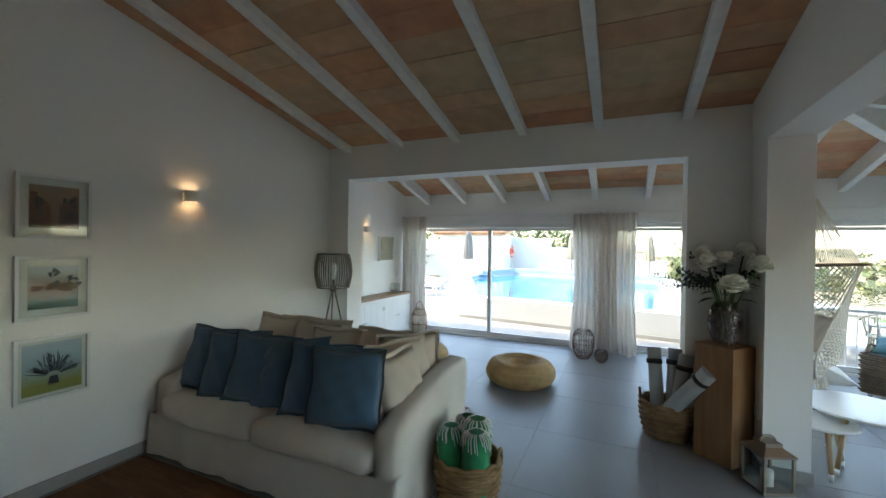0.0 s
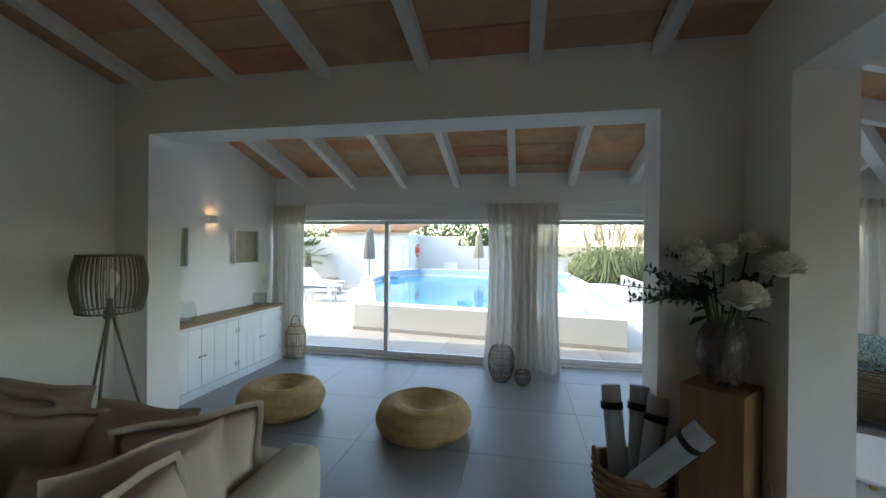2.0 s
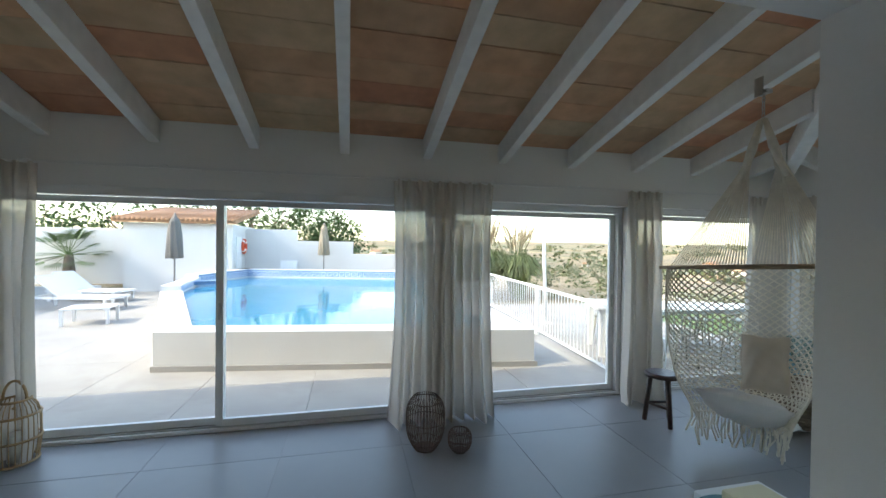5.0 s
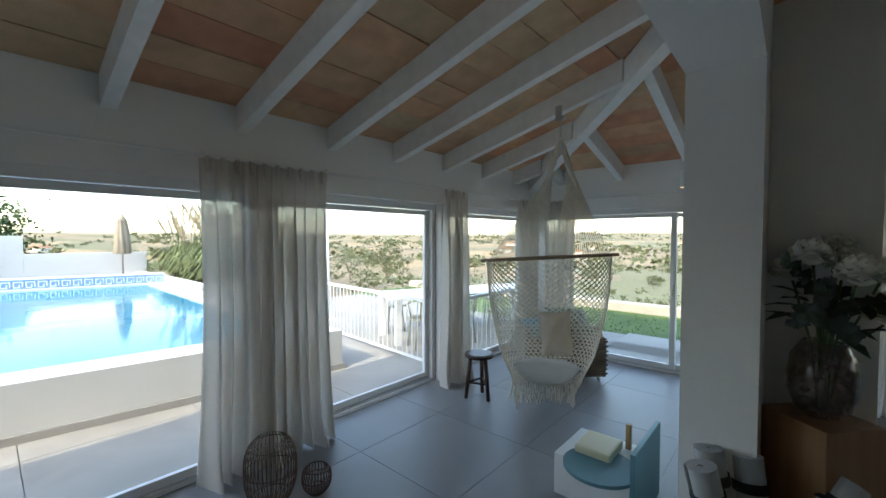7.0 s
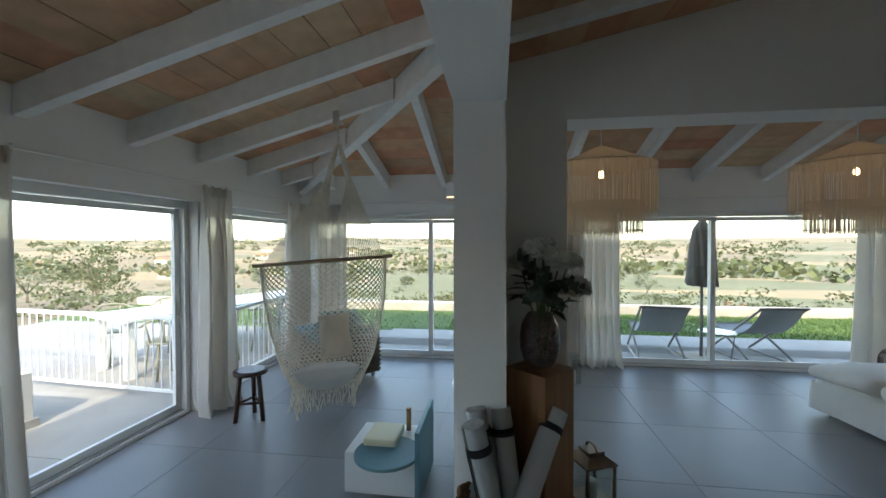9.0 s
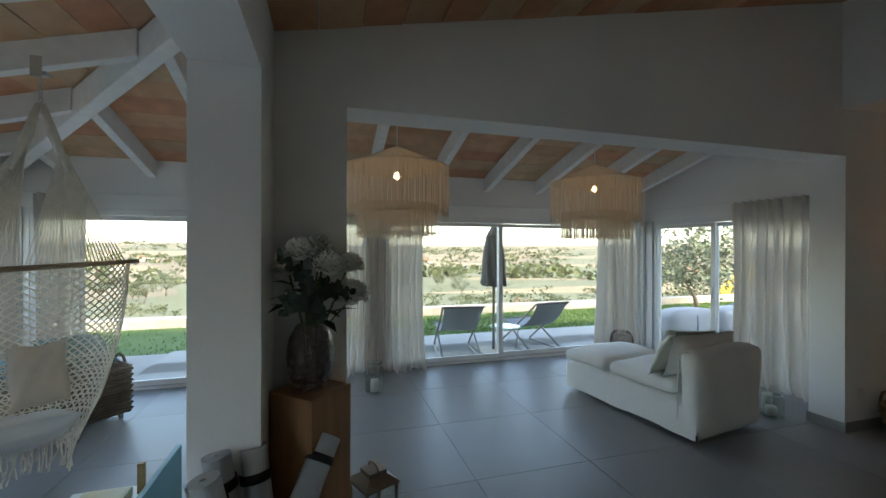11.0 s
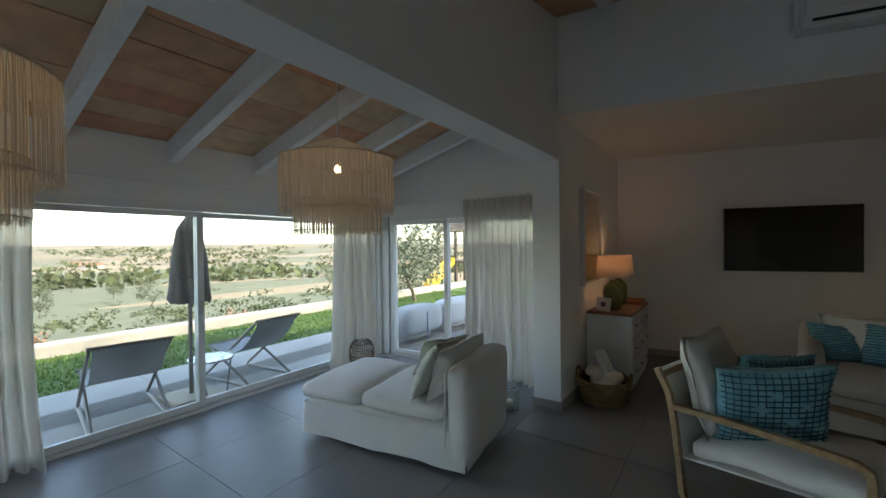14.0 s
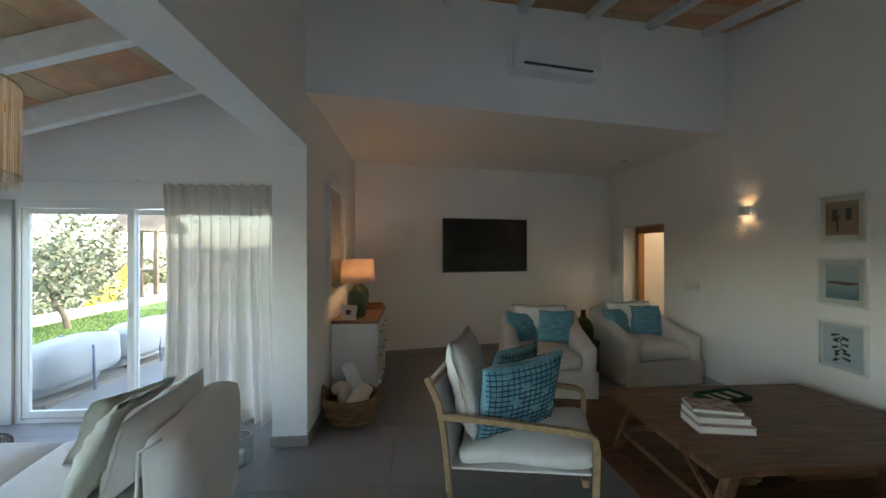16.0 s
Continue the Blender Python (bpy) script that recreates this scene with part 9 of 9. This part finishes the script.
ct = thing("low_table", "low dark wooden coffee table with a lower shelf", "table", pose(-1.86, 0.10, 0.013))
TW, TD = 0.83, 0.61
for i in range(5):
    u0, u1 = -TD + 2 * TD * i / 5, -TD + 2 * TD * (i + 1) / 5
    part("plank", boxed((-TW, TW, u0 + 0.001, u1 - 0.001, 0.375, 0.412)), M_WALNUT, ct, bevel=0.002)
part("shelf", boxed((-TW + 0.12, TW - 0.12, -TD + 0.10, TD - 0.10, 0.10, 0.128)), M_WALNUT, ct, bevel=0.003)
for sx in (-1, 1):
    for sy in (-1, 1):
        bm = bmesh.new()
        prism(bm, [(sx * (TW - 0.20) - 0.03, 0.375), (sx * (TW - 0.20) + 0.03, 0.375), (sx * (TW - 0.06) + 0.03, 0.0), (sx * (TW - 0.06) - 0.03, 0.0)], "y", sy * (TD - 0.12) - 0.03, sy * (TD - 0.12) + 0.03)
        part("leg", bm, M_WALNUT, ct, bevel=0.003)
    part("stretcher", boxed((sx * (TW - 0.10) - 0.02, sx * (TW - 0.10) + 0.02, -TD + 0.15, TD - 0.15, 0.10, 0.14)), M_WALNUT, ct, bevel=0.003)
    bm = bmesh.new()
    for sy in (-1, 1):
        tube(bm, [(sx * (TW - 0.11), sy * (TD - 0.15), 0.14), (sx * (TW - 0.16), 0.0, 0.37)], 0.018, 6)
    part("brace", bm, M_WALNUT, ct)


def book(x, y, z, w, d, h, rz, cover, label):
    b = thing("book", label, "book", pose(x, y, z, 0, 0, rz), "stacked books")
    part("cover", boxed((-w / 2, w / 2, -d / 2, d / 2, 0, 0.003), (-w / 2, w / 2, -d / 2, d / 2, h - 0.003, h), (-w / 2, -w / 2 + 0.003, -d / 2, d / 2, 0.003, h - 0.003)), cover, b)
    part("pages", boxed((-w / 2 + 0.004, w / 2 - 0.006, -d / 2 + 0.005, d / 2 - 0.005, 0.003, h - 0.003)), M_PAPER, b, "cream page block")
    part("title", boxed((-w / 2 - 0.0008, -w / 2, -d * 0.3, d * 0.3, h * 0.35, h * 0.65)), M_RED, b, "small red spine bars")
    return b


M_CV1, M_CV2, M_CV3 = (mat(n, c, 0.5, var=0.12, scale=20.0, alt=a, alt_scale=25.0) for n, c, a in (("floral_cover", (0.62, 0.57, 0.52), (0.50, 0.22, 0.20)), ("cream_cover", (0.56, 0.52, 0.45), (0.5, 0.46, 0.4)), ("red_cover", (0.30, 0.10, 0.08), (0.5, 0.45, 0.4))))
BZ = 0.425
book(-1.42, 0.22, BZ, 0.24, 0.33, 0.045, 80, M_CV1, "thick book with a pink floral cover")
book(-1.43, 0.19, BZ + 0.045, 0.23, 0.31, 0.040, 78, M_CV2, "thick cream hardcover book")
book(-1.44, 0.15, BZ + 0.085, 0.21, 0.29, 0.026, 72, M_CV3, "hardcover book with a red and white spine")
gt = thing("game_box", "open green wooden games tray with dividers", "game", pose(-1.82, -0.23, BZ, 0, 0, 14))
M_GBOX = mat("dark_green_lacquer", (0.02, 0.10, 0.055), 0.35, var=0.1)
part("tray", boxed((-0.17, 0.17, -0.10, 0.10, 0, 0.008), (-0.17, 0.17, 0.09, 0.10, 0.008, 0.035), (-0.17, 0.17, -0.10, -0.09, 0.008, 0.035), (-0.17, -0.16, -0.09, 0.09, 0.008, 0.035), (0.16, 0.17, -0.09, 0.09, 0.008, 0.035), (-0.05, -0.04, -0.09, 0.09, 0.008, 0.03), (0.06, 0.07, -0.09, 0.09, 0.008, 0.03)), M_GBOX, gt)
for i, x in enumerate((-0.105, 0.01, 0.115)):
    part("cards", boxed((x - 0.03, x + 0.03, -0.06, 0.06, 0.008, 0.022)), M_CV2, gt)
basket(-1.50, 0.26, 0.12, 0.15, 0.15, M_SEAGR, "small round seagrass basket on the table shelf", 9, 0.016, handles=False).location.z = 0.142
tr = thing("crate", "flat dark wooden crate on the table shelf", "crate", pose(-2.08, 0.17, 0.142))
part("floor_board", boxed((-0.26, 0.26, -0.18, 0.18, 0, 0.012)), M_WALNUT, tr)
for b in ((-0.27, 0.27, 0.18, 0.192), (-0.27, 0.27, -0.192, -0.18), (-0.27, -0.258, -0.18, 0.18), (0.258, 0.27, -0.18, 0.18)):
    part("side_board", boxed((*b, 0.0, 0.085)), M_WALNUT, tr)

# ---------- floors, tile by tile ----------
floor = solid("floor", boxed((XW - 1.5, XF + 0.02, YT - T, YN + 0.22, -0.2, -0.004)), M_GROUT, "large grey porcelain floor tiles with thin joints", "floor", ST)
TS, G = 0.90, 0.0016
tb = bmesh.new()
box(tb, -TS / 2 + G, TS / 2 - G, -TS / 2 + G, TS / 2 - G, -0.006, 0.0)
tme = mesh(tb, "tile", M_FLOOR, bevel=0.0008)
for i in range(-5, 4):
    for j in range(-11, 1):
        cx, cy = 0.66 + TS * i + TS / 2, 6.30 + TS * j + TS / 2
        x0, x1, y0, y1 = cx - TS / 2, cx + TS / 2, cy - TS / 2, cy + TS / 2
        if x1 < XWA - 0.1 or y0 > YN or y1 < YT or (cx > XF + 0.4):
            continue
        if x1 <= XF + 0.02 and y1 <= YN + 0.1:
            o = new("tile", tme)
        else:
            cb = bmesh.new()
            box(cb, x0 - cx + G, min(x1, XF) - cx - G, y0 - cy + G, min(y1, YN + 0.1) - cy - G, -0.006, 0.0)
            o = new("tile", mesh(cb, "tile", M_FLOOR))
        o.parent = floor
        o.location = (cx, cy, 0)
# terrace slabs
tb = bmesh.new()
PS = 1.2
box(tb, -PS / 2 + 0.003, PS / 2 - 0.003, -PS / 2 + 0.003, PS / 2 - 0.003, -0.012, 0.0)
pme = mesh(tb, "slab", M_TERR, bevel=0.0015)


def pave(x0, y0, nx, ny):
    for i in range(nx):
        for j in range(ny):
            o = new("slab", pme)
            o.parent = terrace
            o.location = (x0 + PS * (i + 0.5), y0 + PS * (j + 0.5), -0.05)


pave(-9.45, YN + 0.13, 10, 9)
pave(XF + 0.14, -6.0, 1, 10)
pave(XF + 1.34 - 0.49, -6.0, 1, 10)
pave(XE1 - 2.2, YS - 0.14 - 4 * PS, 4, 4)
